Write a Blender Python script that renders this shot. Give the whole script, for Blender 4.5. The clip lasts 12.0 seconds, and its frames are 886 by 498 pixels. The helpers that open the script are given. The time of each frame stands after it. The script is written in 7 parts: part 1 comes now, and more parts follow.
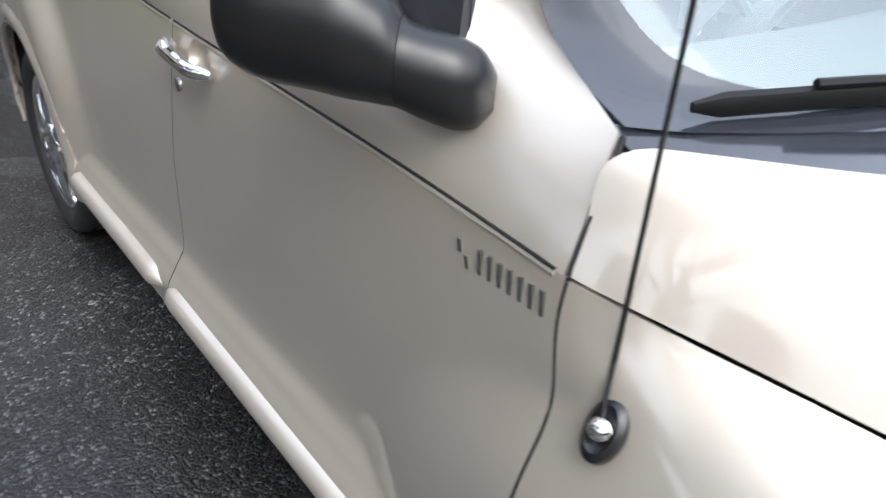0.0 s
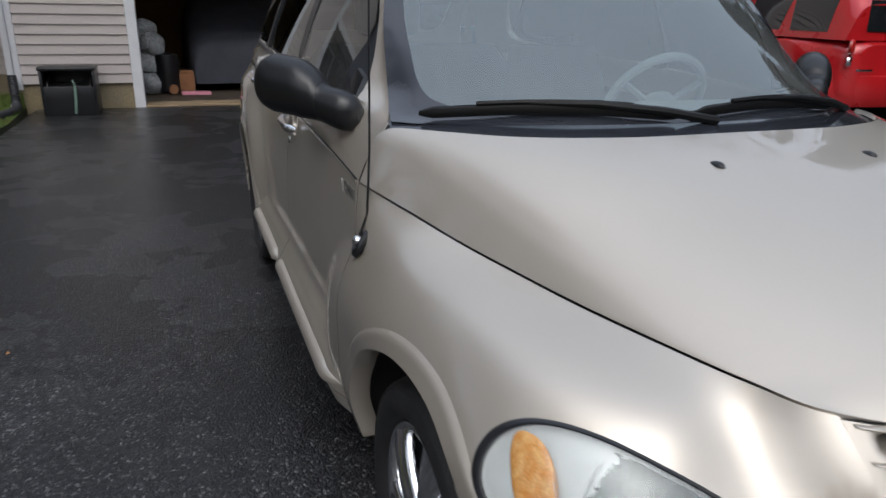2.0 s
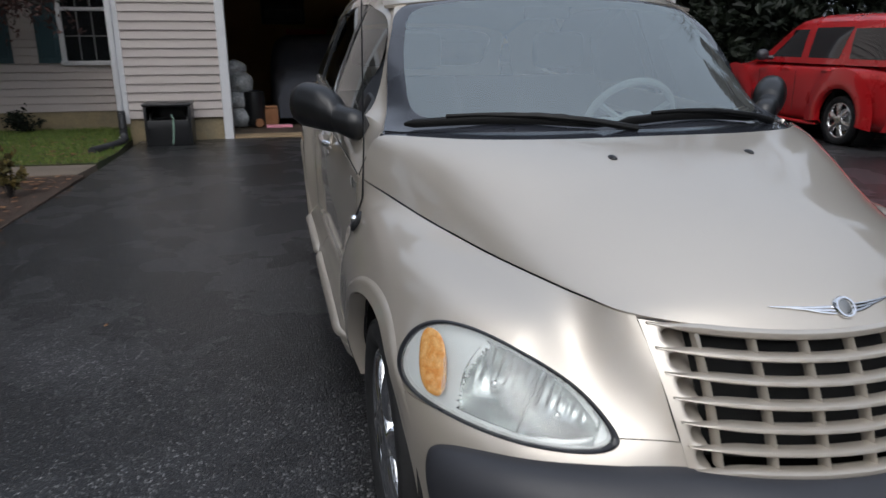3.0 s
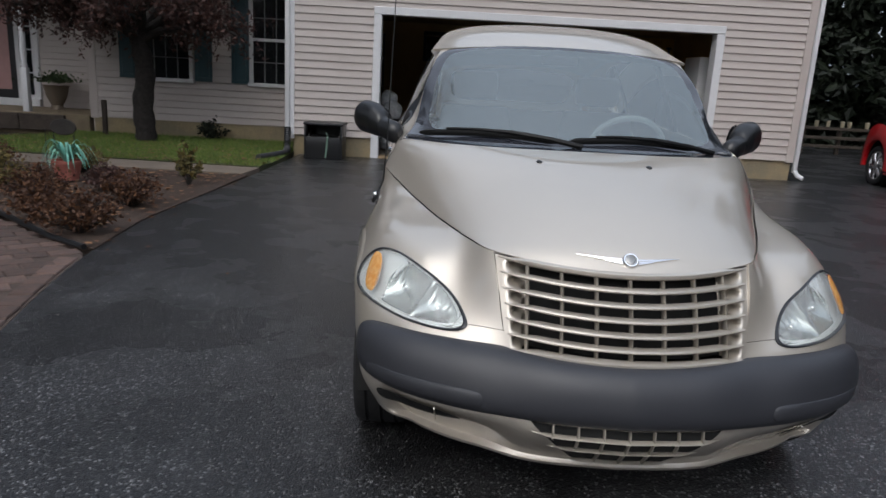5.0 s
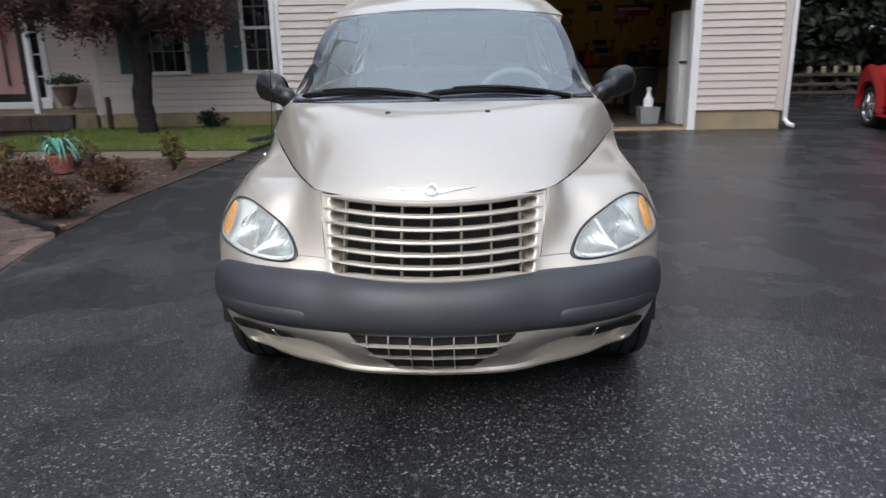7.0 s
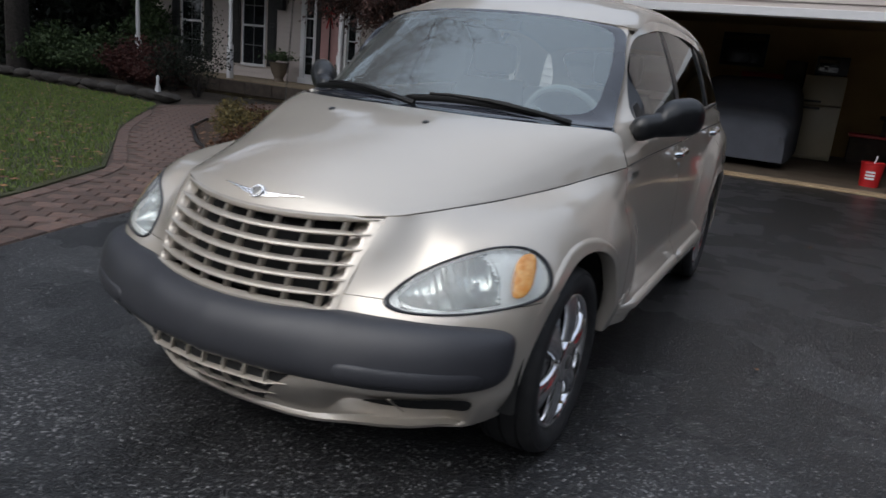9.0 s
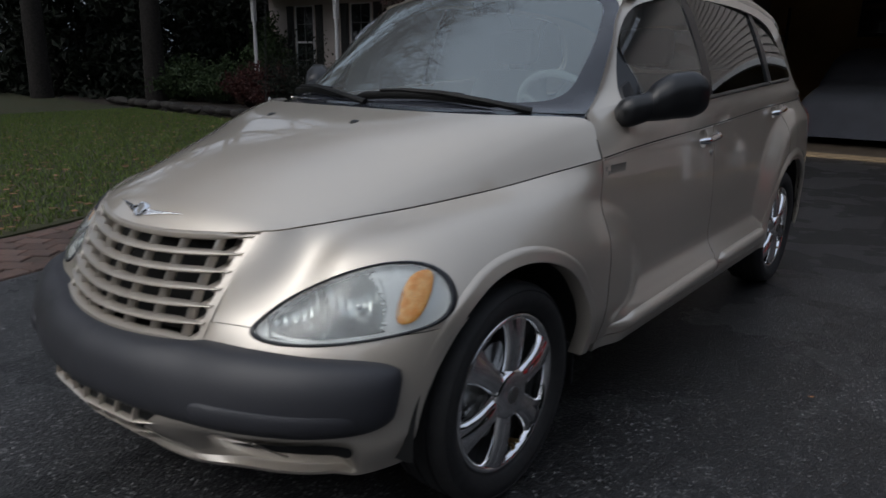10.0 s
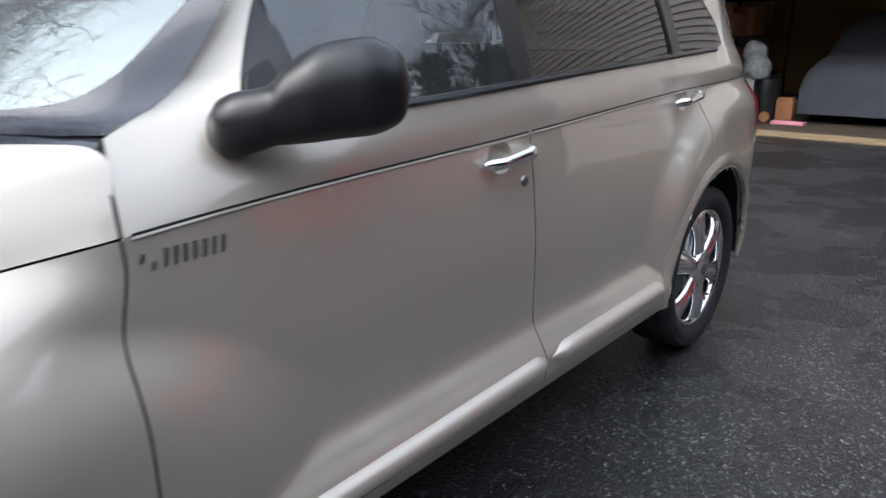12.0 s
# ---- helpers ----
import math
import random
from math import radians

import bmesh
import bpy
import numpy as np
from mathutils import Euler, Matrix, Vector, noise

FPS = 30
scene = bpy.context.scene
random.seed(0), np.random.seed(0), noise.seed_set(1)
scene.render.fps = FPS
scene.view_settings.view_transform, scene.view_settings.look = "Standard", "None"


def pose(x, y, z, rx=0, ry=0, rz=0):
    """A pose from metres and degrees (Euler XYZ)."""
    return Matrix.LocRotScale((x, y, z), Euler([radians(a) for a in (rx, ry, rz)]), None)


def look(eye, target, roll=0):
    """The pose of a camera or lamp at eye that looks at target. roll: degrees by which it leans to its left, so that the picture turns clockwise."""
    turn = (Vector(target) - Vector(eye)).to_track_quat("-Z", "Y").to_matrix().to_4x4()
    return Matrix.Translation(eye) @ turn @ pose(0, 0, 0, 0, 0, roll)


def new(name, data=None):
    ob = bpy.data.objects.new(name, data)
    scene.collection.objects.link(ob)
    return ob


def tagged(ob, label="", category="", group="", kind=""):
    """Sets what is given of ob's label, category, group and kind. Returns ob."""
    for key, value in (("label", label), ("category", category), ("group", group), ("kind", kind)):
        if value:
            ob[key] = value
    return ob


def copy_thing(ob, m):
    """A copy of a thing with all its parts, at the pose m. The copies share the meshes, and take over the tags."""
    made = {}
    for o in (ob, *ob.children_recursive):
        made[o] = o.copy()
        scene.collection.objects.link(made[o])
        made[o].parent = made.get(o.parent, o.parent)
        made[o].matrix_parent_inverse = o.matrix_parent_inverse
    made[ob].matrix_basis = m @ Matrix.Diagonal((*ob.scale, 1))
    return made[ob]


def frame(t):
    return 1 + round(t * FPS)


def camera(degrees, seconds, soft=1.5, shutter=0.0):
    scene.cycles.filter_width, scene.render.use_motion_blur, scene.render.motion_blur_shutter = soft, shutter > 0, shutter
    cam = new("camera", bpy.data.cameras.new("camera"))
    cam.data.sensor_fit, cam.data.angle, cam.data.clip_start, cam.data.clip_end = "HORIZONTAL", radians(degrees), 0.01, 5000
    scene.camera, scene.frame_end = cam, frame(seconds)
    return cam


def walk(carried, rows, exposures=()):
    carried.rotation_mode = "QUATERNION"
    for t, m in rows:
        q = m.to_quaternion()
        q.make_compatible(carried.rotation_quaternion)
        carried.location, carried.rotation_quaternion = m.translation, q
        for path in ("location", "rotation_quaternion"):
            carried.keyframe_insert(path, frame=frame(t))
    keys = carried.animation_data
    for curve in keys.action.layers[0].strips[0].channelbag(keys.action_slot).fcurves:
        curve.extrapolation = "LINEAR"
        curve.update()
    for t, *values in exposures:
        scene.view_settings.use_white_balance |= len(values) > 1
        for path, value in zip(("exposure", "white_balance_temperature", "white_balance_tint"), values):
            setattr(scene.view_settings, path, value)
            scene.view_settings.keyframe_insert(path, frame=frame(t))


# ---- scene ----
# seconds, eye (x, y, z), yaw, pitch, roll
cam = camera(64.54, 12.0, shutter=0.35)
PATH = [
    (0.0, -1.278, 0.141, 1.252, -42.40, -29.20, 5.49),
    (0.5, -1.247, -0.128, 1.267, -35.92, -24.98, 7.05),
    (1.0, -1.270, -0.437, 1.315, -32.87, -22.69, 1.29),
    (1.5, -1.276, -0.729, 1.325, -27.66, -20.36, 0.78),
    (2.0, -1.170, -1.040, 1.292, -21.00, -19.19, 1.21),
    (2.5, -1.136, -1.328, 1.296, -19.16, -17.63, 0.84),
    (3.0, -1.052, -1.609, 1.296, -13.99, -16.48, -0.06),
    (3.5, -0.913, -1.884, 1.297, -9.86, -15.52, -0.34),
    (5.5, -0.477, -2.688, 1.270, 2.41, -13.58, 1.28),
    (6.0, -0.359, -2.820, 1.236, 2.68, -15.52, -4.43),
    (6.5, -0.158, -2.861, 1.232, -2.04, -15.89, -1.24),
    (8.5, 1.119, -2.353, 1.228, 28.09, -14.38, 3.03),
    (9.0, 1.412, -2.084, 1.228, 27.60, -15.19, 5.51),
    (9.5, 1.640, -1.809, 1.208, 33.64, -14.36, 1.34),
    (10.0, 1.771, -1.478, 1.202, 39.18, -15.28, 0.54),
    (10.5, 1.858, -1.083, 1.196, 39.12, -15.28, -0.14),
    (11.0, 1.897, -0.701, 1.172, 42.38, -16.06, -1.31),
    (11.5, 1.832, -0.291, 1.177, 41.57, -16.17, 1.21),
    (12.0, 1.725, 0.089, 1.172, 41.15, -17.20, -0.47),
]
EXPOSURES = [(0.0, 1.1), (0.5, 0.6), (1.0, 0.24), (1.5, -0.06), (2.5, -0.28), (3.5, -0.3), (5.5, 0.0), (6.5, 0.38), (8.5, 0.3), (9.0, -0.2), (9.5, -0.55), (10.0, -0.75), (10.5, -0.75), (11.0, -0.15), (11.5, 0.35), (12.0, 0.85)]
walk(cam, [(t, pose(x, y, z, 90 + pitch, 0, yaw) @ pose(0, 0, 0, 0, 0, roll)) for t, x, y, z, yaw, pitch, roll in PATH], EXPOSURES)

# ---- light: an overcast sky, three times as bright overhead as at the horizon ----
world = bpy.data.worlds.new("sky")
scene.world = world
world.use_nodes = True
wn, wl = world.node_tree.nodes, world.node_tree.links
sky = wn.new("ShaderNodeTexSky")
sky.sky_type = "NISHITA"
sky.sun_disc = False
sky.sun_elevation, sky.sun_rotation = radians(50), radians(200)
sky.air_density, sky.dust_density, sky.ozone_density = 1.0, 6.0, 1.0
grey = wn.new("ShaderNodeHueSaturation")
grey.inputs["Saturation"].default_value = 0.25
wl.new(sky.outputs[0], grey.inputs["Color"])
veil = wn.new("ShaderNodeMix")
veil.data_type, veil.blend_type = "RGBA", "ADD"
veil.inputs["Factor"].default_value = 1.0
where = wn.new("ShaderNodeTexCoord")
split = wn.new("ShaderNodeSeparateXYZ")
rise = wn.new("ShaderNodeMapRange")
rise.inputs["To Min"].default_value, rise.inputs["To Max"].default_value = 0.52, 1.56
cloud = wn.new("ShaderNodeMix")
cloud.data_type, cloud.blend_type = "RGBA", "MULTIPLY"
cloud.inputs["Factor"].default_value = 1.0
cloud.inputs["A"].default_value = (3.5, 4.15, 5.35, 1)
wl.new(where.outputs["Generated"], split.inputs[0])
wl.new(split.outputs["Z"], rise.inputs["Value"])
wl.new(rise.outputs["Result"], cloud.inputs["B"])
wl.new(cloud.outputs["Result"], veil.inputs["B"])
wl.new(grey.outputs[0], veil.inputs["A"])
wl.new(veil.outputs["Result"], wn["Background"].inputs["Color"])
wn["Background"].inputs["Strength"].default_value = 0.12
sun = new("sun", bpy.data.lights.new("sun", "SUN"))
sun.data.energy, sun.data.angle, sun.data.color = 0.5, radians(60), (1.0, 0.99, 0.98)
sun.matrix_world = look((0, 0, 30), (4, 9, 18))

# ---- materials ----
def material(name, colour, rough=0.5, metal=0.0, vary=0.15, scale=8.0, fine=60.0, bump=0.1, coat=0.0, second=None, depth=0.004,
             rough_vary=0.1, spec=0.5, per_piece=0.0, coat_ior=1.5):
    """Base colour varied at two scales, with fine relief. second: a colour for the stains; per_piece: shade change from piece to piece."""
    m = bpy.data.materials.new(name)
    m.use_nodes = True
    n, l = m.node_tree.nodes, m.node_tree.links
    bsdf = n["Principled BSDF"]
    bsdf.inputs["Metallic"].default_value = metal
    bsdf.inputs["Coat Weight"].default_value = coat
    bsdf.inputs["Coat Roughness"].default_value = 0.03
    bsdf.inputs["Coat IOR"].default_value = coat_ior
    bsdf.inputs["Specular IOR Level"].default_value = spec
    where = n.new("ShaderNodeTexCoord")
    big, small = n.new("ShaderNodeTexNoise"), n.new("ShaderNodeTexNoise")
    big.inputs["Scale"].default_value, small.inputs["Scale"].default_value = scale, fine
    big.inputs["Detail"].default_value, small.inputs["Detail"].default_value = 5, 4
    for node in (big, small):
        l.new(where.outputs["Object"], node.inputs["Vector"])
    mix = n.new("ShaderNodeMix")
    mix.data_type = "RGBA"
    c = Vector(colour)
    other = Vector(second) if second else c * (1 - vary)
    mix.inputs["A"].default_value = (*c, 1)
    mix.inputs["B"].default_value = (*other, 1)
    ramp = n.new("ShaderNodeMapRange")
    ramp.inputs["From Min"].default_value, ramp.inputs["From Max"].default_value = 0.35, 0.68
    l.new(big.outputs["Fac"], ramp.inputs["Value"])
    l.new(ramp.outputs["Result"], mix.inputs["Factor"])
    shade = n.new("ShaderNodeMix")
    shade.data_type, shade.blend_type = "RGBA", "MULTIPLY"
    shade.inputs["Factor"].default_value = 1.0
    grain = n.new("ShaderNodeMapRange")
    grain.inputs["From Min"].default_value, grain.inputs["From Max"].default_value = 0.25, 0.75
    grain.inputs["To Min"].default_value, grain.inputs["To Max"].default_value = 1 - vary, 1 + vary * 0.4
    l.new(small.outputs["Fac"], grain.inputs["Value"])
    l.new(mix.outputs["Result"], shade.inputs["A"])
    l.new(grain.outputs["Result"], shade.inputs["B"])
    last = shade.outputs["Result"]
    if per_piece:
        info = n.new("ShaderNodeObjectInfo")
        spread = n.new("ShaderNodeMapRange")
        spread.inputs["To Min"].default_value, spread.inputs["To Max"].default_value = 1 - per_piece, 1 + per_piece
        l.new(info.outputs["Random"], spread.inputs["Value"])
        again = n.new("ShaderNodeMix")
        again.data_type, again.blend_type = "RGBA", "MULTIPLY"
        again.inputs["Factor"].default_value = 1.0
        l.new(last, again.inputs["A"])
        l.new(spread.outputs["Result"], again.inputs["B"])
        last = again.outputs["Result"]
    l.new(last, bsdf.inputs["Base Color"])
    rr = n.new("ShaderNodeMapRange")
    rr.inputs["To Min"].default_value, rr.inputs["To Max"].default_value = max(0.0, rough - rough_vary), min(1.0, rough + rough_vary)
    l.new(big.outputs["Fac"], rr.inputs["Value"])
    l.new(rr.outputs["Result"], bsdf.inputs["Roughness"])
    if bump:
        b = n.new("ShaderNodeBump")
        b.inputs["Strength"].default_value, b.inputs["Distance"].default_value = bump, depth
        l.new(small.outputs["Fac"], b.inputs["Height"])
        l.new(b.outputs["Normal"], bsdf.inputs["Normal"])
    return m


def glass_material(name, tint, gloss=1.0, rough=0.0, ior=1.55, haze=0.0, sheen=(0.96, 0.99, 1.0)):
    """A thin pane: clear with a tint, mirror-like by Fresnel."""
    m = bpy.data.materials.new(name)
    m.use_nodes = True
    n, l = m.node_tree.nodes, m.node_tree.links
    n.remove(n["Principled BSDF"])
    clear, shine, mix, fres = (n.new("ShaderNodeBsdfTransparent"), n.new("ShaderNodeBsdfGlossy"), n.new("ShaderNodeMixShader"), n.new("ShaderNodeFresnel"))
    clear.inputs["Color"].default_value = (*tint, 1)
    shine.inputs["Roughness"].default_value = rough
    shine.inputs["Color"].default_value = (gloss * sheen[0], gloss * sheen[1], gloss * sheen[2], 1)
    fres.inputs["IOR"].default_value = ior
    l.new(fres.outputs[0], mix.inputs[0])
    if haze:
        film, blend = n.new("ShaderNodeBsdfDiffuse"), n.new("ShaderNodeMixShader")
        film.inputs["Color"].default_value = (0.88, 0.88, 0.86, 1)
        blend.inputs[0].default_value = haze
        l.new(clear.outputs[0], blend.inputs[1])
        l.new(film.outputs[0], blend.inputs[2])
        l.new(blend.outputs[0], mix.inputs[1])
    else:
        l.new(clear.outputs[0], mix.inputs[1])
    l.new(shine.outputs[0], mix.inputs[2])
    l.new(mix.outputs[0], n["Material Output"].inputs["Surface"])
    return m


PAINT = material("champagne metallic paint", (0.535, 0.482, 0.412), 0.46, 0.60, vary=0.03, scale=3, fine=900, bump=0.02, coat=1.0, depth=0.0005, rough_vary=0.02, coat_ior=1.75)
RED_PAINT = material("red car paint", (0.52, 0.012, 0.016), 0.3, 0.1, vary=0.05, scale=3, fine=600, bump=0.0, coat=1.0)
BLACK = material("dark cavity", (0.008, 0.008, 0.008), 0.9, vary=0.2, bump=0.0)
RUBBER = material("tyre rubber", (0.016, 0.016, 0.017), 0.72, vary=0.3, scale=20, fine=200, bump=0.2)
GREY_PLASTIC = material("grey bumper plastic", (0.029, 0.030, 0.036), 0.46, vary=0.12, scale=5, fine=700, bump=0.25, depth=0.001)
BLACK_PLASTIC = material("black textured plastic", (0.010, 0.0105, 0.012), 0.33, vary=0.2, scale=12, fine=900, bump=0.06, depth=0.001)
WIPER = material("matt black wiper", (0.006, 0.006, 0.006), 0.5, vary=0.2, scale=12, fine=400, bump=0.1, spec=0.25)
TRIM = material("black window trim", (0.014, 0.015, 0.018), 0.3, vary=0.1, bump=0.0)
FRIT = material("black enamel on glass", (0.03, 0.033, 0.042), 0.12, vary=0.05, bump=0.0, coat=0.6)
CHROME = material("chrome", (0.86, 0.86, 0.87), 0.05, 1.0, vary=0.02, bump=0.0, rough_vary=0.02)
BADGE_METAL = material("grey badge metal", (0.30, 0.30, 0.29), 0.3, 0.9, vary=0.1, bump=0.0)
GLASS = glass_material("windscreen glass", (0.74, 0.86, 0.86), ior=2.35, haze=0.08, sheen=(0.84, 0.96, 0.98))
DARK_GLASS = glass_material("tinted glass", (0.10, 0.11, 0.12), ior=1.6)
DOOR_GLASS = glass_material("door glass", (0.66, 0.74, 0.74), ior=2.0, haze=0.03)
LENS = glass_material("headlamp lens", (0.90, 0.93, 0.92), 0.9, 0.08, haze=0.16)
AMBER = material("amber reflector", (0.60, 0.24, 0.05), 0.2, 0.0, vary=0.25, scale=60, fine=300, bump=0.25, coat=0.4, second=(0.72, 0.42, 0.15))
REFLECTOR = material("silvered reflector", (0.50, 0.52, 0.51), 0.18, 0.92, vary=0.05, scale=20, fine=150, bump=0.10)
HOUSING = material("pale lamp housing", (0.86, 0.87, 0.87), 0.3, 0.1, vary=0.05, bump=0.0)
INTERIOR = material("grey interior plastic", (0.30, 0.32, 0.32), 0.7, vary=0.04, fine=300, bump=0.0)
SEAT_CLOTH = material("grey seat cloth", (0.16, 0.17, 0.18), 0.95, vary=0.15, fine=400, bump=0.2)


# ---- mesh tools ----
def pchip(*knots):
    """A smooth curve through (x, y) knots that does not overshoot."""
    xs, ys = np.array([k[0] for k in knots], float), np.array([k[1] for k in knots], float)
    h, d = np.diff(xs), np.diff(ys) / np.diff(xs)
    m = np.zeros(len(xs))
    m[0], m[-1] = d[0], d[-1]
    for i in range(1, len(xs) - 1):
        if d[i - 1] * d[i] > 0:
            w1, w2 = 2 * h[i] + h[i - 1], h[i] + 2 * h[i - 1]
            m[i] = (w1 + w2) / (w1 / d[i - 1] + w2 / d[i])

    def at(x):
        x = min(max(x, xs[0]), xs[-1])
        i = min(int(np.searchsorted(xs, x, side="right")) - 1, len(h) - 1)
        t = (x - xs[i]) / h[i]
        return float((1 + 2 * t) * (1 - t) ** 2 * ys[i] + t * (1 - t) ** 2 * h[i] * m[i] + t * t * (3 - 2 * t) * ys[i + 1] + t * t * (t - 1) * h[i] * m[i + 1])
    return at


def catmull(points, closed=False):
    """A callable smooth curve through points, over 0 .. len - 1 (or len when closed)."""
    p = [Vector(q) for q in points]
    n = len(p)

    def at(u):
        i = int(math.floor(u))
        if not closed:
            i = min(max(i, 0), n - 2)
        t = u - i
        if closed:
            a, b, c, d = p[(i - 1) % n], p[i % n], p[(i + 1) % n], p[(i + 2) % n]
        else:
            b, c = p[i], p[i + 1]
            a, d = (p[i - 1] if i else b * 2 - c), (p[i + 2] if i + 2 < n else c * 2 - b)
        return 0.5 * (2 * b + (c - a) * t + (2 * a - 5 * b + 4 * c - d) * t * t + (3 * b - a - 3 * c + d) * t ** 3)
    return at


def smooth(a, b, x):
    t = min(max((x - a) / (b - a), 0.0), 1.0)
    return t * t * (3 - 2 * t)


def sheet(bm, rows, wrap=False, cap=False):
    """Quads over rows of points; wrap joins the ends of each row, cap closes the first and last row."""
    vs = [[bm.verts.new(p) for p in row] for row in rows]
    n = len(vs[0])
    for a, b in zip(vs, vs[1:]):
        for j in range(n if wrap else n - 1):
            k = (j + 1) % n
            bm.faces.new((a[j], a[k], b[k], b[j]))
    if cap:
        bm.faces.new(vs[0][::-1])
        bm.faces.new(vs[-1])
    return vs


def box(bm, x0, x1, y0, y1, z0, z1, bevel=0.0):
    made = bmesh.ops.create_cube(bm, size=1.0, matrix=Matrix.Translation(((x0 + x1) / 2, (y0 + y1) / 2, (z0 + z1) / 2)) @ Matrix.Diagonal((x1 - x0, y1 - y0, z1 - z0, 1)))
    if bevel:
        edges = list({e for v in made["verts"] for e in v.link_edges})
        bmesh.ops.bevel(bm, geom=edges, offset=bevel, segments=2, profile=0.5, affect="EDGES")
    return bm


def tube(bm, points, radius, sides=8, flat=1.0, closed=False):
    """A round bar along points; radius a number or a list; flat squashes it in its second direction."""
    pts = [Vector(p) for p in points]
    rows = []
    for i, p in enumerate(pts):
        ahead = (pts[(i + 1) % len(pts)] - pts[i - 1]) if closed else (pts[min(i + 1, len(pts) - 1)] - pts[max(i - 1, 0)])
        ahead.normalize()
        side = ahead.cross(Vector((0, 0, 1)) if abs(ahead.z) < 0.95 else Vector((0, 1, 0))).normalized()
        up = side.cross(ahead)
        r = radius[i] if isinstance(radius, (list, tuple)) else radius
        rows.append([p + r * (math.cos(a) * side + flat * math.sin(a) * up) for a in (math.tau * k / sides for k in range(sides))])
    if closed:
        rows.append(rows[0])
    sheet(bm, rows, wrap=True, cap=not closed)
    return bm


def lathe(bm, profile, segments=48, axis="x"):
    """Turns (radius, along) pairs about an axis."""
    rows = []
    for r, s in profile:
        ring = []
        for k in range(segments):
            a = math.tau * k / segments
            u, w = r * math.cos(a), r * math.sin(a)
            ring.append((s, u, w) if axis == "x" else (u, s, w) if axis == "y" else (u, w, s))
        rows.append(ring)
    sheet(bm, rows, wrap=True)
    return bm


def link(name, mesh, parent=None):
    ob = new(name, mesh)
    ob.parent = parent
    return ob


def part(name, bm, mat, parent=None, label="", thick=0.0, soft=True, recalc=False, bevel=0.0):
    """Links a bmesh as one mesh object under a thing or a part."""
    bmesh.ops.remove_doubles(bm, verts=bm.verts, dist=1e-5)
    if recalc:
        bmesh.ops.recalc_face_normals(bm, faces=bm.faces)
    mesh = bpy.data.meshes.new(name)
    bm.edges.index_update()
    border = [e.index for e in bm.edges if e.is_boundary] if thick else []
    bm.to_mesh(mesh)
    bm.free()
    mesh.materials.append(mat)
    if soft:
        mesh.shade_smooth()
        mesh.set_sharp_from_angle(angle=radians(38))
        for i in border:
            mesh.edges[i].use_edge_sharp = True
    ob = link(name, mesh, parent)
    if thick:
        mod = ob.modifiers.new("thickness", "SOLIDIFY")
        mod.thickness, mod.offset = thick, -1
    if bevel:
        mod = ob.modifiers.new("edges", "BEVEL")
        mod.width, mod.segments, mod.limit_method = bevel, 2, "ANGLE"
    return tagged(ob, label) if label else ob


def thing(name, label, category, at=None, group="", kind=""):
    ob = new(name)
    ob.empty_display_size = 0.1
    if at is not None:
        ob.matrix_world = at
    return tagged(ob, label, category, group, kind)


def mirrored(bm):
    """A copy of a bmesh mirrored in x."""
    other = bm.copy()
    for v in other.verts:
        v.co.x = -v.co.x
    bmesh.ops.reverse_faces(other, faces=other.faces)
    return other


def face_out(bm, away):
    """Turns all faces so that on the whole they look along away(centre)."""
    total = sum(f.normal.dot(Vector(away(f.calc_center_median()))) * f.calc_area() for f in bm.faces if not f.normal_update())
    if total < 0:
        bmesh.ops.reverse_faces(bm, faces=bm.faces)
    return bm

# ---- the champagne car: x = 0 is its middle, the front axle lies at y = 0, its nose looks to -y ----
WHEELBASE, TYRE_R = 2.616, 0.312
ARCH_R = 0.392
car = thing("car", "champagne metallic retro hatchback parked on wet asphalt", "car")

# rails of the front quarter, from the middle of the nose round to behind the axle
SEAM = [(0, -.600, .775), (.2, -.565, .782), (.384, -.477, .790), (.450, -.378, .798), (.506, -.258, .808), (.566, -.112, .820), (.620, .03, .835), (.670, .155, .852), (.729, .31, .878)]
CROWN = [(0, -.640, .69), (.2, -.610, .70), (.371, -.545, .712), (.485, -.440, .718), (.59, -.375, .752), (.695, -.245, .776), (.748, -.06, .795), (.778, .13, .80), (.797, .31, .80)]
CHEEK = [(0, -.670, .61), (.2, -.645, .615), (.358, -.592, .628), (.492, -.524, .628), (.655, -.450, .635), (.792, -.295, .648), (.834, -.09, .672), (.850, .12, .680), (.855, .31, .665)]
LEDGE = [(0, -.705, .53), (.2, -.685, .535), (.345, -.634, .543), (.49, -.598, .545), (.655, -.520, .545), (.79, -.375, .545), (.840, -.17, .55), (.856, .10, .55), (.857, .31, .545)]
TUCK = [(0, -.745, .40), (.2, -.725, .40), (.345, -.690, .40), (.49, -.645, .40), (.65, -.555, .40), (.782, -.405, .40), (.828, -.19, .41), (.846, .10, .41), (.846, .31, .41)]
SPLIT = [(0, -.765, .31), (.2, -.745, .31), (.345, -.705, .315), (.49, -.655, .32), (.64, -.570, .325), (.765, -.430, .33), (.815, -.20, .34), (.832, .10, .345), (.832, .31, .345)]
KEEL = [(0, -.672, .178), (.2, -.656, .178), (.345, -.620, .181), (.48, -.571, .187), (.597, -.510, .204), (.72, -.412, .240), (.785, -.20, .262), (.800, .10, .272), (.806, .31, .280)]
STATIONS = (.49, .58, .70, .82, .95, 1.1, 1.28, 1.475, 1.7, 1.9, 2.05, 2.2, 2.35, 2.5, 2.65, 2.8, 2.95, 3.1, 3.22)

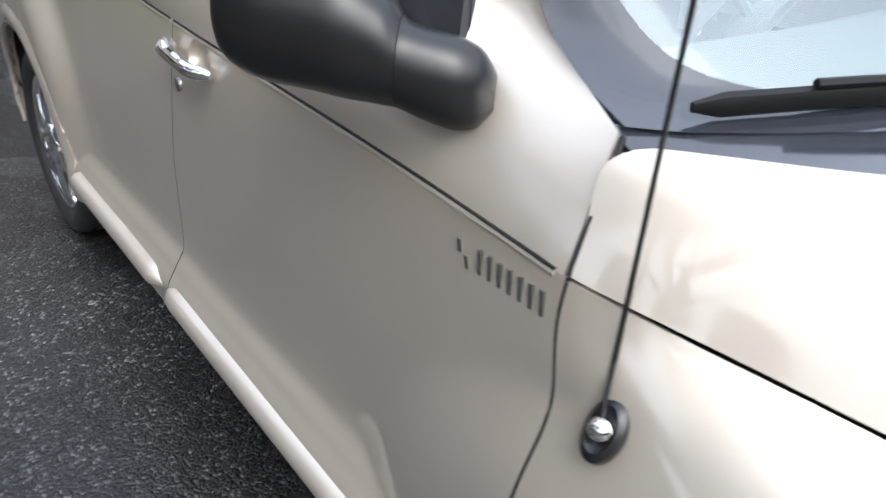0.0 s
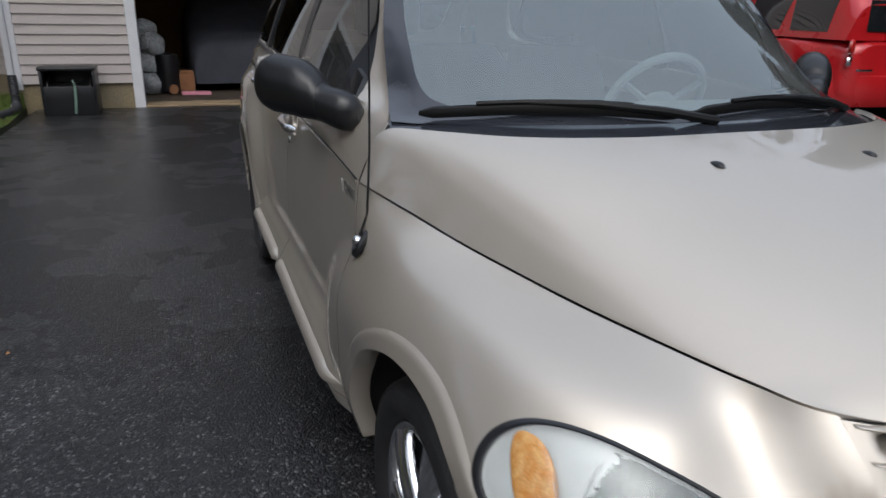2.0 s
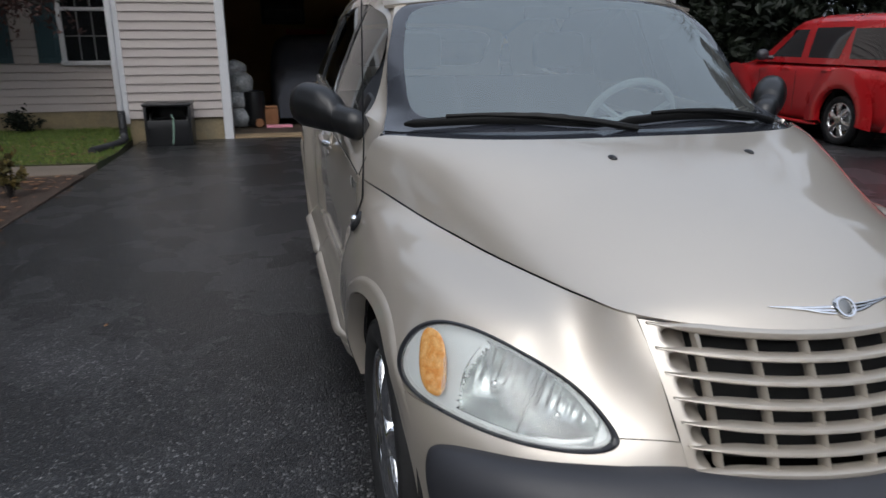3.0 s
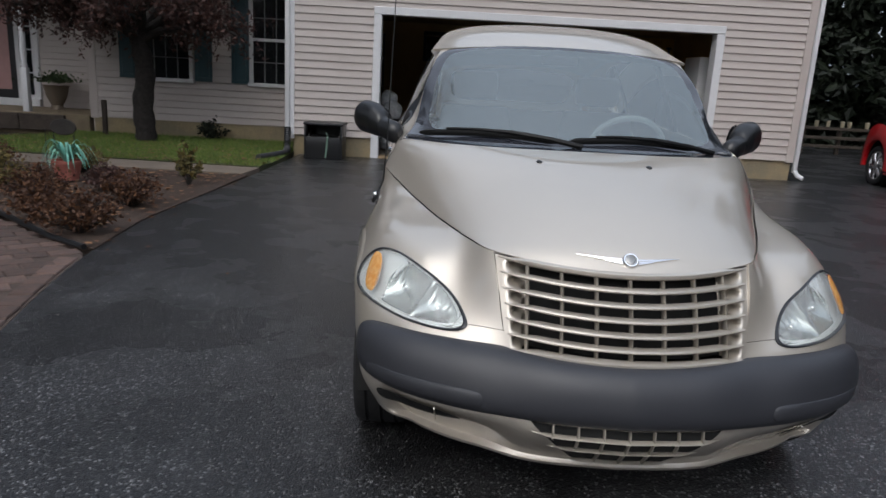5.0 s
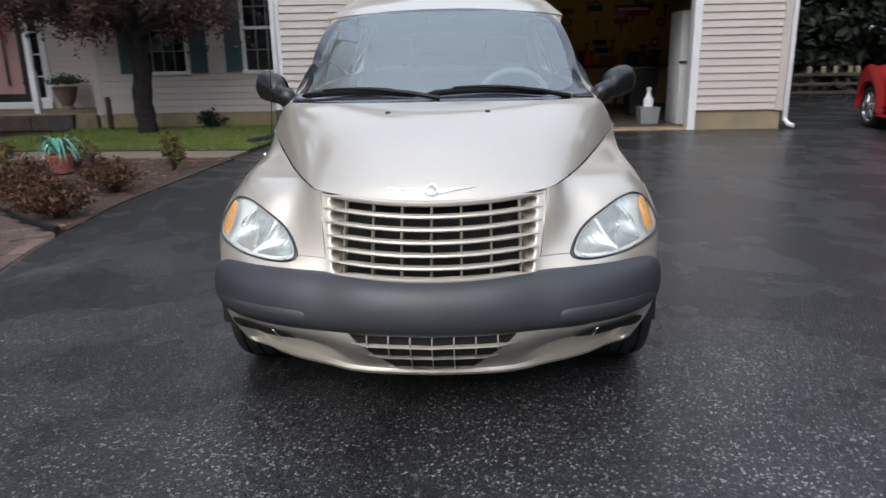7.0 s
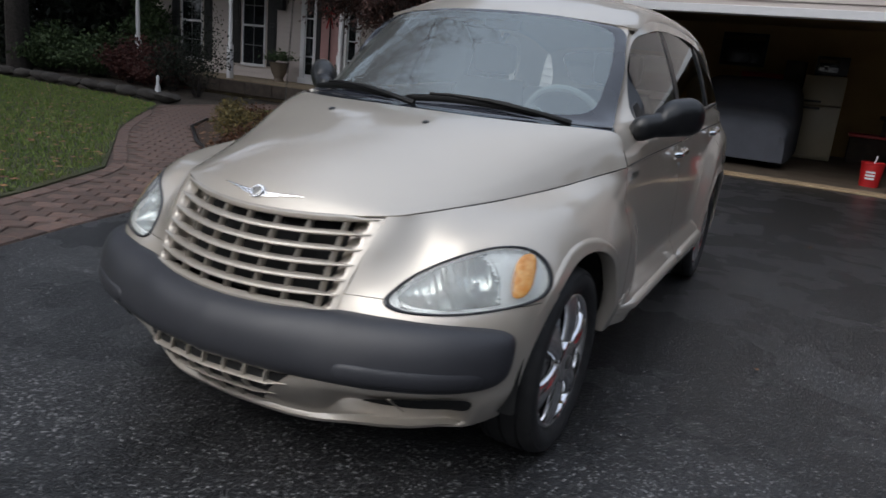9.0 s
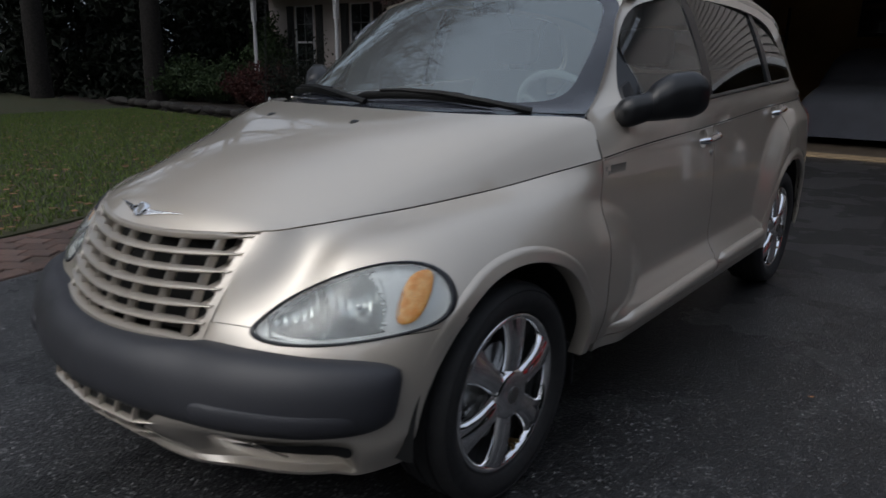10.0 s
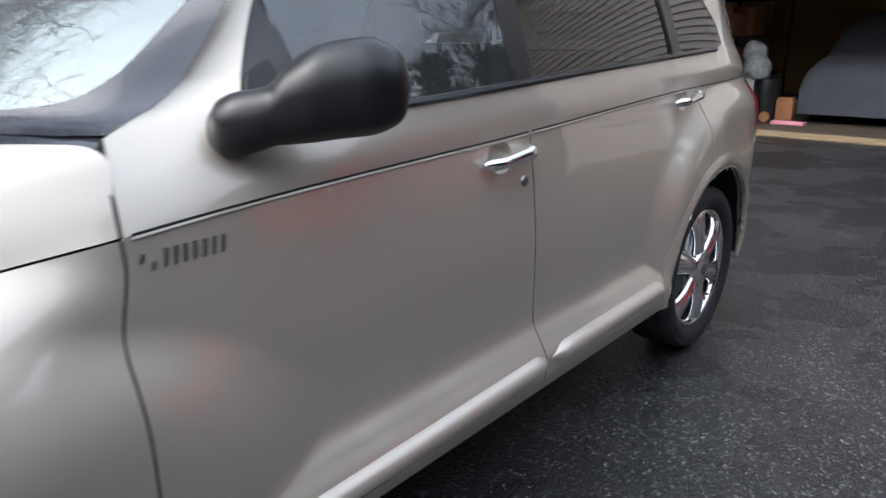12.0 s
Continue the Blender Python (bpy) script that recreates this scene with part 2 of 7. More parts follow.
door_section = pchip((.18, .800), (.30, .806), (.45, .812), (.65, .815), (.80, .806), (.92, .792), (1.02, .779))
flare = pchip((.18, .012), (.28, .036), (.335, .051), (.375, .050), (.425, .026), (.468, .003), (.50, 0), (1.2, 0))
crease = pchip((.31, .878), (.49, .906), (1.475, .945), (2.4, .985), (3.3, 1.0))
tail_in = pchip((2.6, 0.0), (2.9, .018), (3.1, .06), (3.25, .12), (3.4, .25))


def side_x(y, z):
    """Half the width of the flank: door skin, the two wings' swellings, the tail drawn in."""
    e = max(y - .30, 0) ** 2 / .52 ** 2 + max(z - .45, 0) ** 2 / .36 ** 2
    front = .044 * smooth(0, .75, 1 - e) * smooth(.22, .46, z)
    e = max(2.75 - y, 0) ** 2 / .67 ** 2 + max(z - .50, 0) ** 2 / .50 ** 2
    rear = .048 * smooth(0, .42, 1 - e)
    x = door_section(z) + max(front, rear, flare(z) * smooth(.46, .62, y))
    return x - tail_in(y)


def whole_rail(front, level):
    pts = list(front)
    for y in STATIONS:
        z = crease(y) if level is None else level
        pts.append((side_x(y, z), y, z))
    z = pts[-1][2]
    pts += [(.52, 3.34, z), (.25, 3.40, z), (0, 3.41, z)]
    return catmull(pts)


RAILS = [whole_rail(r, z) for r, z in ((SEAM, None), (CROWN, .80), (CHEEK, .66), (LEDGE, .54), (TUCK, .42), (SPLIT, .348), (KEEL, .265))]
U_END = len(SEAM) + len(STATIONS) + 2


def skin(u, w):
    """The body's surface: u along the rails from the nose's middle, w from the seam (0) down to the keel (6)."""
    p = catmull([r(u) for r in RAILS])(w)
    if u < 5 and 4 < w < 6:
        # the scoops under the bumper, beside the boss of the lower grille and over a lip
        p.y += .075 * smooth(4.4, 5.75, w) * (1 - .50 * smooth(5.72, 5.84, w)) * (.45 + .55 * smooth(1.4, 2.6, u)) * smooth(4.75, 4.0, u)
    if 2 < u < 5 and w < 3.4:
        # the valley between the nose and the wing
        sink = .006 * math.sin(math.pi / 2 * min((u - 2) / .95, 1)) * smooth(5.0, 3.0, u) * smooth(0, 1.7, w) * smooth(3.4, 2.2, w)
        p += Vector((-.55, .80, -.12)) * sink
    if 7 < u < 11:
        # the door's front edge sweeps forward below the crease
        p.y -= .026 * math.exp(-((u - 9) / .8) ** 2) * smooth(.3, 1.5, w)
    if p.y > .31 and u < U_END - 3:
        t = smooth(.31, .49, p.y) * (smooth(0, 1, w) if p.y < .49 else 1)
        p.x = p.x * (1 - t) + side_x(p.y, p.z) * t
    return p


def station(y):
    """The u of a place y along the flank."""
    k = STATIONS.index(min(STATIONS, key=lambda s: abs(s - y)))
    lo, hi = 5.0, U_END - 3.0
    for _ in range(40):
        mid = (lo + hi) / 2
        if RAILS[2](mid).y < y:
            lo = mid
        else:
            hi = mid
    return (lo + hi) / 2


def skin_panel(u0, u1, w0, w1, nu, nw, inset=0.0):
    bm = bmesh.new()
    sheet(bm, [[skin(u0 + (u1 - u0) * i / nu, w0 + (w1 - w0) * j / nw) + Vector((-inset, 0, 0)) for j in range(nw + 1)] for i in range(nu + 1)])
    return face_out(bm, lambda c: (c.x, c.y - 1.3, 0.2))


def carve(bm, cy, cz, radius, settle=False):
    """Opens a wheel arch, round above the hub and upright below it, and lays the rim's vertices on its edge."""
    def deep(v):
        if abs(v.co.x) < 0.4:
            return False
        y, z = v.co.y - cy, v.co.z - cz
        return abs(y) < radius if z < 0 else y * y + z * z < radius ** 2
    inside = {v for v in bm.verts if deep(v)}
    bmesh.ops.delete(bm, geom=[f for f in bm.faces if all(v in inside for v in f.verts)], context="FACES")
    for v in [v for v in bm.verts if v in inside]:
        y, z = v.co.y - cy, v.co.z - cz
        if z < 0:
            v.co.y = cy + math.copysign(radius, y)
        else:
            d = Vector((y, z)).normalized() * radius
            v.co.y, v.co.z = cy + d.x, cz + d.y
        if settle:
            hit = front_tree.ray_cast(Vector((1.4, v.co.y, v.co.z)), Vector((-1, 0, 0)))[0]
            if hit is not None:
                v.co.x = hit.x
    return bm


# headlamp outline: along the line from its inner tip to its outer end, and across it
LAMP_IN, LAMP_OUT = Vector((.462, -.556, .578)), Vector((.808, -.262, .672))
LAMP_ALONG = LAMP_OUT - LAMP_IN
LAMP_FACE = Vector((.50, -.80, .30)).normalized()
LAMP_UP = LAMP_FACE.cross(LAMP_ALONG).normalized() * -1
if LAMP_UP.z < 0:
    LAMP_UP = -LAMP_UP
lamp_outline = catmull([(-.005, .0), (.06, .030), (.22, .064), (.45, .088), (.68, .096), (.86, .082), (.965, .046), (.998, -.004), (.955, -.045), (.82, -.066), (.55, -.068), (.30, -.056), (.08, -.030)], closed=True)


def arc_points(grow=1.0, n=72):
    pts = []
    for i in range(n):
        q = lamp_outline(13 * i / n)
        c = Vector((.52, .008))
        q = c + (Vector((q.x, q.y)) - c) * grow
        pts.append(q)
    return pts


def lamp_local(p):
    d = p - LAMP_IN
    return Vector((d.dot(LAMP_ALONG) / LAMP_ALONG.length_squared, d.dot(LAMP_UP)))


def lamp_inside(q, poly):
    hit = False
    for a, b in zip(poly, poly[1:] + poly[:1]):
        if (a.y > q.y) != (b.y > q.y) and q.x < a.x + (q.y - a.y) * (b.x - a.x) / (b.y - a.y):
            hit = not hit
    return hit


from mathutils.bvhtree import BVHTree
u_door, u_mid, u_rear = station(.49), station(1.475), station(2.475)
fine = skin_panel(2.0, u_door, 0, 6, 150, 90)
front_tree = BVHTree.FromBMesh(fine)
fine.free()


def on_skin(p, way):
    """Where a ray into the front quarter meets its skin."""
    hit = front_tree.ray_cast(p, way)[0]
    return hit if hit is not None else front_tree.find_nearest(p)[0]


def lamp_place(q, lift=0.0):
    p = LAMP_IN + LAMP_ALONG * q.x + LAMP_UP * q.y
    return on_skin(p + LAMP_FACE * .3, -LAMP_FACE) + LAMP_FACE * lift


def both(make, name, mat, label="", parent=car, **more):
    """A part and its mirror image on the other side."""
    bm = make()
    other = mirrored(bm)
    return part(name, bm, mat, parent, label, **more), part(name, other, mat, parent, label, **more)


def lamp_cut(bm):
    """Opens a panel for the headlamp and lays the rim's vertices on the lamp's outline."""
    poly = arc_points(1.0)
    drop = [f for f in bm.faces if f.calc_center_median().y < -.2 and lamp_inside(lamp_local(f.calc_center_median()), poly)]
    bmesh.ops.delete(bm, geom=drop, context="FACES")
    for v in bm.verts:
        if v.co.y < -.2 and lamp_inside(lamp_local(v.co), poly):
            q = lamp_local(v.co)
            near = min(poly, key=lambda a: ((a.x - q.x) * .45) ** 2 + (a.y - q.y) ** 2)
            v.co = lamp_place(near)
    return bm


W_SPLIT = 2.50


def fender_mesh():
    """The whole wing: above the joint with the fascia before the axle, down to the sill behind it."""
    bm = skin_panel(2.03, 6.4, 0.02, W_SPLIT, 104, 40)
    back = skin_panel(6.4, u_door - .018, 0.02, W_SPLIT, 44, 40)
    low = skin_panel(6.4, u_door - .018, W_SPLIT, 5.32, 44, 44)
    for more in (back, low):
        mesh = bpy.data.meshes.new("piece")
        more.to_mesh(mesh)
        more.free()
        bm.from_mesh(mesh)
        bpy.data.meshes.remove(mesh)
    bmesh.ops.remove_doubles(bm, verts=bm.verts, dist=1e-4)
    return carve(lamp_cut(bm), 0, .308, ARCH_R, True)


def fascia_mesh():
    bm = skin_panel(0, 6.4, W_SPLIT + .022, 5.92, 190, 76)
    bmesh.ops.delete(bm, geom=[f for f in bm.faces if f.calc_center_median().x < .340 and f.calc_center_median().z > .546], context="FACES")
    return carve(lamp_cut(bm), 0, .308, .372, True)


both(fender_mesh, "front_fender", PAINT, thick=.012)
both(fascia_mesh, "front_fascia", PAINT, thick=.012)


CUP_Y, CUP_Z = .044, .036
FRONT_CUP, REAR_CUP = (1.352, .902), (2.345, .960)


def door_panel(ua, ub, cup, w1=5.25):
    """A door skin with the round hollow for its handle left open."""
    bm = skin_panel(ua + (.020 if ua < 9 else .010), ub - .008, 0, w1, 90, 84)
    off = lambda p: Vector(((p.y - cup[0]) / CUP_Y, (p.z - cup[1]) / CUP_Z))
    bmesh.ops.delete(bm, geom=[f for f in bm.faces if off(f.calc_center_median()).length < .93], context="FACES")
    for v in bm.verts:
        q = off(v.co)
        if q.length < 1 or (v.is_boundary and q.length < 1.3):
            q.normalize()
            v.co.y, v.co.z = cup[0] + q.x * CUP_Y, cup[1] + q.y * CUP_Z
            v.co.x = side_x(v.co.y, v.co.z)
    return carve(bm, WHEELBASE, .308, .456)


front_doors = both(lambda: door_panel(u_door, u_mid, FRONT_CUP), "front_door", PAINT, thick=.012)
rear_doors = both(lambda: door_panel(u_mid, u_rear, REAR_CUP), "rear_door", PAINT, thick=.012)
both(lambda: carve(skin_panel(u_rear + .02, U_END, 0, 6, 110, 60), WHEELBASE, .308, ARCH_R), "rear_quarter_panel", PAINT, thick=.012)
both(lambda: carve(skin_panel(u_door - .03, u_rear + .02, 5.3, 5.75, 90, 8), WHEELBASE, .308, ARCH_R), "sill", PAINT, thick=.012)


# dark inner shell behind the joints
def liner():
    bm = skin_panel(2.2, U_END, .02, 5.9, 120, 30)
    for v in bm.verts:
        v.co.x -= .022 if v.co.x > .05 else 0
        v.co.y += .022 * smooth(-.1, -.4, v.co.y) - .02 * smooth(2.9, 3.2, v.co.y)
        v.co.z -= .020 * smooth(.62, .78, v.co.z)
    lamp = arc_points(1.1)
    bmesh.ops.delete(bm, geom=[f for f in bm.faces if f.calc_center_median().y < -.15 and lamp_inside(lamp_local(f.calc_center_median()), lamp)], context="FACES")
    bmesh.ops.delete(bm, geom=[f for f in bm.faces for c in (f.calc_center_median(),) if min(math.hypot(c.y - q[0], c.z - q[1]) for q in (FRONT_CUP, REAR_CUP)) < .065], context="FACES")
    carve(bm, 0, .308, ARCH_R + .004)
    return carve(bm, WHEELBASE, .308, ARCH_R + .004)


both(liner, "inner_body", BLACK)


# wheel arch lips and liners
def arch_lip(cy):
    bm = bmesh.new()
    rows = []
    foot = .005 if cy == 0 else .02
    span = .84 if cy == 0 else 1.0
    for i in range(81):
        s = i / 80
        turn = math.pi * span * min(max((s - .1) / (.8 if cy else .9), 0), 1)
        drop = foot * max(0, (.1 - s) / .1, (s - .9) / .1 if cy else 0)
        fade = 1 if cy else smooth(1.0, .8, s)
        row = []
        for r, out in (((.398, -.034), (.398, .0), (.402, .004), (.412, .006), (.426, .006), (.436, .003), (.4485, -.0005), (.4485, -.010)) if cy else
                       ((.378, -.045), (.378, -.001), (.381, .003), (.392, .004), (.404, .005), (.410, .006), (.416, .004), (.424, -.003))):
            y, z = cy + r * math.cos(turn), .308 + r * math.sin(turn) - drop
            hit = None
            if cy == 0 and y < .31:
                hit = front_tree.ray_cast(Vector((1.4, y, z)), Vector((-1, 0, 0)))[0]
            x = hit.x if hit is not None else side_x(max(y, .3), z)
            row.append((x + (out if out < 0 else out * fade), y, z))
        rows.append(row)
    sheet(bm, rows)
    return face_out(bm, lambda c: (1, 0, 0))


def arch_liner(cy):
    bm = bmesh.new()
    rows = []
    for i in range(41):
        a = radians(-4) + radians(188) * i / 40
        rows.append([(x, cy + r * math.cos(a), .308 + r * math.sin(a)) for x, r in ((.80, .39), (.78, .40), (.60, .40), (.45, .37), (.42, .05))])
    sheet(bm, rows)
    return bm


for cy in (0, WHEELBASE):
    both(lambda: arch_lip(cy), "wheel_arch_lip", PAINT)
    both(lambda: arch_liner(cy), "wheel_arch_liner", BLACK)


# bonnet
bonnet_rise = pchip((0, .775), (.06, .815), (.15, .855), (.35, .922), (.6, .978), (.8, 1.014), (1, 1.040))


bonnet_back = pchip((0, 1), (.5, .985), (.75, .955), (.85, .925), (.90, .89), (.935, .78), (.97, .42), (1, 0))
bonnet_mid = pchip((0, 1), (.4, .988), (.6, .968), (.75, .925), (.86, .81), (.93, .59), (1, 0))
bonnet_sweep = pchip((0, 0), (.3, .015), (.5, .11), (.65, .28), (.78, .59), (.86, .85), (.91, 1.02), (.945, 1.07), (.975, 1.03), (1, 1))


def bonnet_point(a, v):
    u = 2.03 + (u_door - .014 - 2.03) * v
    s = RAILS[0](u)
    yc, zc = -.600 + .77 * v, bonnet_rise(v)
    rel = 1 - (1 - abs(a)) ** 1.6
    t = smooth(.2, 1.0, v)
    t2 = smooth(.70, 1.0, v)
    k = (1 - rel ** 2.2) ** .8 * (1 - t) + (bonnet_mid(rel) * (1 - t2) + bonnet_back(rel) * t2) * t
    x = s.x * rel
    along = rel ** 2 * (1 - v ** 3) + bonnet_sweep(rel) * v ** 3
    return Vector((math.copysign(x - .003 * rel, a), yc + (s.y - yc) * along, s.z + .001 + (zc - s.z) * k))


bm = bmesh.new()
sheet(bm, [[bonnet_point(j / 50, i / 60) for j in range(-50, 51)] for i in range(61)])
bonnet = part("bonnet", face_out(bm, lambda c: (0, -.3, 1)), PAINT, car, "smooth champagne bonnet with soft reflections", thick=.012)
bm = bmesh.new()
tube(bm, [bonnet_point(j / 30, 0) + Vector((0, .006, -.010)) for j in range(-30, 31)], .006)
part("bonnet_seal", bm, BLACK_PLASTIC, bonnet)

# washer nozzles
for side in (1, -1):
    bm = bmesh.new()
    bmesh.ops.create_uvsphere(bm, u_segments=16, v_segments=8, radius=1, matrix=Matrix.Translation((side * .2, .02, 1.008)) @ Matrix.Diagonal((.012, .020, .010, 1)))
    part("washer_nozzle", bm, BLACK_PLASTIC, bonnet)

# winged emblem on the bonnet's lip: a plain roundel with two stepped wings
probe = bmesh.new()
sheet(probe, [[bonnet_point(j / 30, i / 80 * .3) for j in range(-30, 31)] for i in range(81)])
lip_tree = BVHTree.FromBMesh(probe)
probe.free()


def on_lip(x, z, out):
    p = lip_tree.ray_cast(Vector((x, -1.2, z)), Vector((0, 1, 0)))[0] or Vector((x, -.6, z))
    return p + Vector((0, -.75, .65)) * out


em = Matrix.Translation(on_lip(0, .803, .004)) @ Matrix.Rotation(radians(-41), 4, "X") @ Matrix.Rotation(radians(180), 4, "Z")
emblem = None
for name, profile, mat in (("roundel", [(0, .003), (.015, .003), (.017, .006), (.021, .006), (.024, .002), (.024, -.01)], CHROME), ("roundel_face", [(0, .005), (.009, .0045), (.0145, .0035)], BADGE_METAL)):
    bm = bmesh.new()
    lathe(bm, profile, 32, "y")
    bmesh.ops.transform(bm, matrix=em, verts=bm.verts)
    if emblem:
        part(name, bm, mat, emblem)
    else:
        emblem = part("winged_emblem", bm, mat, car, "chrome winged emblem on the bonnet's lip")
for side in (1, -1):
    for reach, low in ((.150, .0), (.118, -.006), (.088, -.012)):
        bm = bmesh.new()
        pts = [on_lip(side * (.022 + (reach - .022) * t), .806 + low * .8 + (.004 - low * .5) * t ** 1.4, .0015) for t in (0, .25, .5, .75, 1)]
        tube(bm, pts, [.0034, .0036, .0034, .003, .001], 8, .8)
        part("feather", bm, CHROME, emblem)


# radiator grille
def grille_face(x, s):
    """s from the top (0) to the foot (1) of the grille."""
    top = Vector((x, -.600 + .834 * x * x, .768 + .10 * x * x))
    foot = Vector((x, -.712 + .617 * x * x, .532 + .09 * x * x))
    return top.lerp(foot, s) + Vector((0, -.012 * math.sin(math.pi * s), 0))



bm = bmesh.new()
sheet(bm, [[grille_face(-.37 + .74 * i / 30, j / 8) + Vector((0, .07, 0)) for j in range(9)] for i in range(31)])
grille = part("grille", face_out(bm, lambda c: (0, -1, 0)), BLACK, car, "dark grille opening with champagne slats")
for side in (1, -1):
    bm = bmesh.new()
    half = lambda s: .3825 - .036 * s
    rows = []
    for i in range(17):
        row = []
        for j in range(97):
            q = j / 96
            pocket = math.sin(math.pi * 6 * (q - .015) / .97) ** 2
            f = i / 16
            deep = .066 * (pocket * (1 - smooth(.30, .74, f)) + (1 - pocket) * (1 - smooth(0, .34, f)))
            row.append(grille_face(side * (.288 + (half(q) - .288) * f), q) + Vector((0, .001 + deep, 0)))
        rows.append(row)
    sheet(bm, rows)
    part("grille_surround", face_out(bm, lambda c: (0, -1, 0)), PAINT, grille, thick=.006)
for k in range(7):
    s = .015 + .97 * k / 6
    bm = bmesh.new()
    rows = []
    reach = .372 - .036 * s
    for i in range(49):
        x = -reach + 2 * reach * i / 48
        t = smooth(0, .10, reach - abs(x))
        c = grille_face(x, s) + Vector((0, -.005, 0))
        deep, tall = .010 + .015 * t, .0022 + (.0075 if k not in (0, 6) else .011) * t
        rows.append([c + Vector((0, dy * deep, dz * tall)) for dy, dz in ((-.10, -.25), (-.16, .1), (-.08, .55), (.3, .9), (1, .8), (1, -.8), (.3, -.8))])
    sheet(bm, rows, wrap=True, cap=True)
    part("grille_slat", bm, PAINT, grille, recalc=True)
for k in range(7):
    x = -.288 + .096 * k
    bm = bmesh.new()
    rows = []
    for j in range(13):
        c = grille_face(x, .02 + .96 * j / 12)
        rows.append([c + Vector((dx, dy, 0)) for dx, dy in ((-.0045, .008), (0, .001), (.0045, .008), (.0045, .030), (-.0045, .030))])
    sheet(bm, rows, wrap=True, cap=True)
    part("grille_rib", bm, PAINT, grille, recalc=True)


# bumper bar
def bumper_section(u, lift=1.0):
    a, b = RAILS[3](u), RAILS[4](u)
    along = RAILS[3](u + .02) - RAILS[3](max(u - .02, 0))
    if u < .02:
        along = Vector((1, 0, 0))
    out = Vector((along.y, -along.x, 0)).normalized()
    return a, b, out


def bumper_rows(u0, u1, n, bulge, zt, zb, round_end=True):
    rows = []
    for i in range(n + 1):
        u = u0 + (u1 - u0) * i / n
        a, b, out = bumper_section(u)
        end = max(1 - ((u - u0) / (u1 - u0)) ** 15, 0) ** .45 if round_end else 1.0
        top = zt - .014 * smooth(2.6, .0, u)
        mid, half = (top + zb) / 2, (top - zb) / 2 * (.38 + .62 * end)
        row = []
        for j in range(25):
            f = -math.pi / 2 + math.pi * j / 24
            zz = mid + half * math.copysign(abs(math.sin(f)) ** .88, math.sin(f))
            base = a.lerp(b, (a.z - zz) / (a.z - b.z))
            base.z = zz
            row.append(base + out * (bulge * end * max(math.cos(f), 0) ** .72 - .004))
        rows.append(row)
    return rows


u_bump = 4.92
bm = bmesh.new()
half_rows = bumper_rows(0, u_bump, 90, .068, .550, .372)
sheet(bm, [[Vector((-p.x, p.y, p.z)) for p in row] for row in half_rows[:0:-1]] + half_rows)
bumper = part("front_bumper", face_out(bm, lambda c: (0, -1, 0)), GREY_PLASTIC, car, "dull dark grey plastic bumper bar")
for side in (1, -1):
    bm = bmesh.new()
    rows = []
    for i in range(31):
        u = 2.35 + 2.15 * i / 30
        a, b, out = bumper_section(u)
        end = (1 - abs(2 * i / 30 - 1) ** 8) ** .5
        reach = (1 - (u / u_bump) ** 12) ** .5
        row = []
        for j in range(9):
            f = -math.pi / 2 + math.pi * j / 8
            zz = .420 + .026 * (.3 + .7 * end) * math.sin(f)
            base = a.lerp(b, (a.z - zz) / (a.z - b.z))
            base.z = zz
            round_off = max(1 - min(abs(zz - .459) / .089, 1) ** 2.27, 0) ** .36
            p = base + out * (.068 * reach * round_off - .006 + .009 * end * max(math.cos(f), 0) ** .6)
            row.append(Vector((side * p.x, p.y, p.z)))
        rows.append(row)
    sheet(bm, rows)
    part("bumper_pad", face_out(bm, lambda c: (0, -1, 0)), GREY_PLASTIC, bumper)

# lower grille: a smile of slats in the fascia
bm = bmesh.new()


def low_face(x, s, lift):
    p = skin(abs(x) / .2 if abs(x) < .2 else 1 + (abs(x) - .2) / .145, 4.12 + 1.62 * s)
    return Vector((x, p.y - lift, p.z))


low_reach = lambda s: .285 - .165 * s ** 1.3
sheet(bm, [[low_face(-low_reach(j / 24) + 2 * low_reach(j / 24) * i / 32, j / 24, .003) for j in range(25)] for i in range(33)])
low = part("lower_grille", face_out(bm, lambda c: (0, -1, 0)), BLACK, car, "dark lower grille with champagne slats")
for k in range(4):
    s = .10 + .285 * k
    bm = bmesh.new()
    rows = []
    for i in range(33):
        r = low_reach(s) + .03
        x = -r + 2 * r * i / 32
        t = smooth(0, .06, r - abs(x))
        c = low_face(x, s, .004)
        rows.append([c + Vector((0, dy * .018 * t, dz * (.001 + .005 * t))) for dy, dz in ((-1, 0), (-.6, .8), (0, 1), (0, -1), (-.6, -.8))])
    sheet(bm, rows, wrap=True, cap=True)
    part("lower_grille_slat", bm, PAINT, low, recalc=True)
for k in range(7):
    x = -.21 + .07 * k
    bm = bmesh.new()
    top = .96 if abs(x) < .12 else .62 if abs(x) < .18 else .45
    rows = [[low_face(x + dx, top * j / 5, .004 + dy) for dx, dy in ((-.003, 0), (-.002, .014), (.002, .014), (.003, 0))] for j in range(6)]
    sheet(bm, rows, wrap=True, cap=True)
    part("lower_grille_rib", bm, PAINT, low, recalc=True)


# fog lamp recesses
def fog_point(s, h, lift):
    u = 2.80 + 1.72 * s
    p = skin(u, 4.95 + h)
    along = RAILS[4](u + .02) - RAILS[4](u - .02)
    return p + Vector((along.y, -along.x, 0)).normalized() * lift


def fog_outline(i, n, grow=1.0):
    a = math.tau * i / n
    c, s = math.cos(a), math.sin(a)
    return .5 + .5 * grow * math.copysign(abs(c) ** .7, c), .44 * grow * math.copysign(abs(s) ** .8, s) * (.62 + .38 * c)


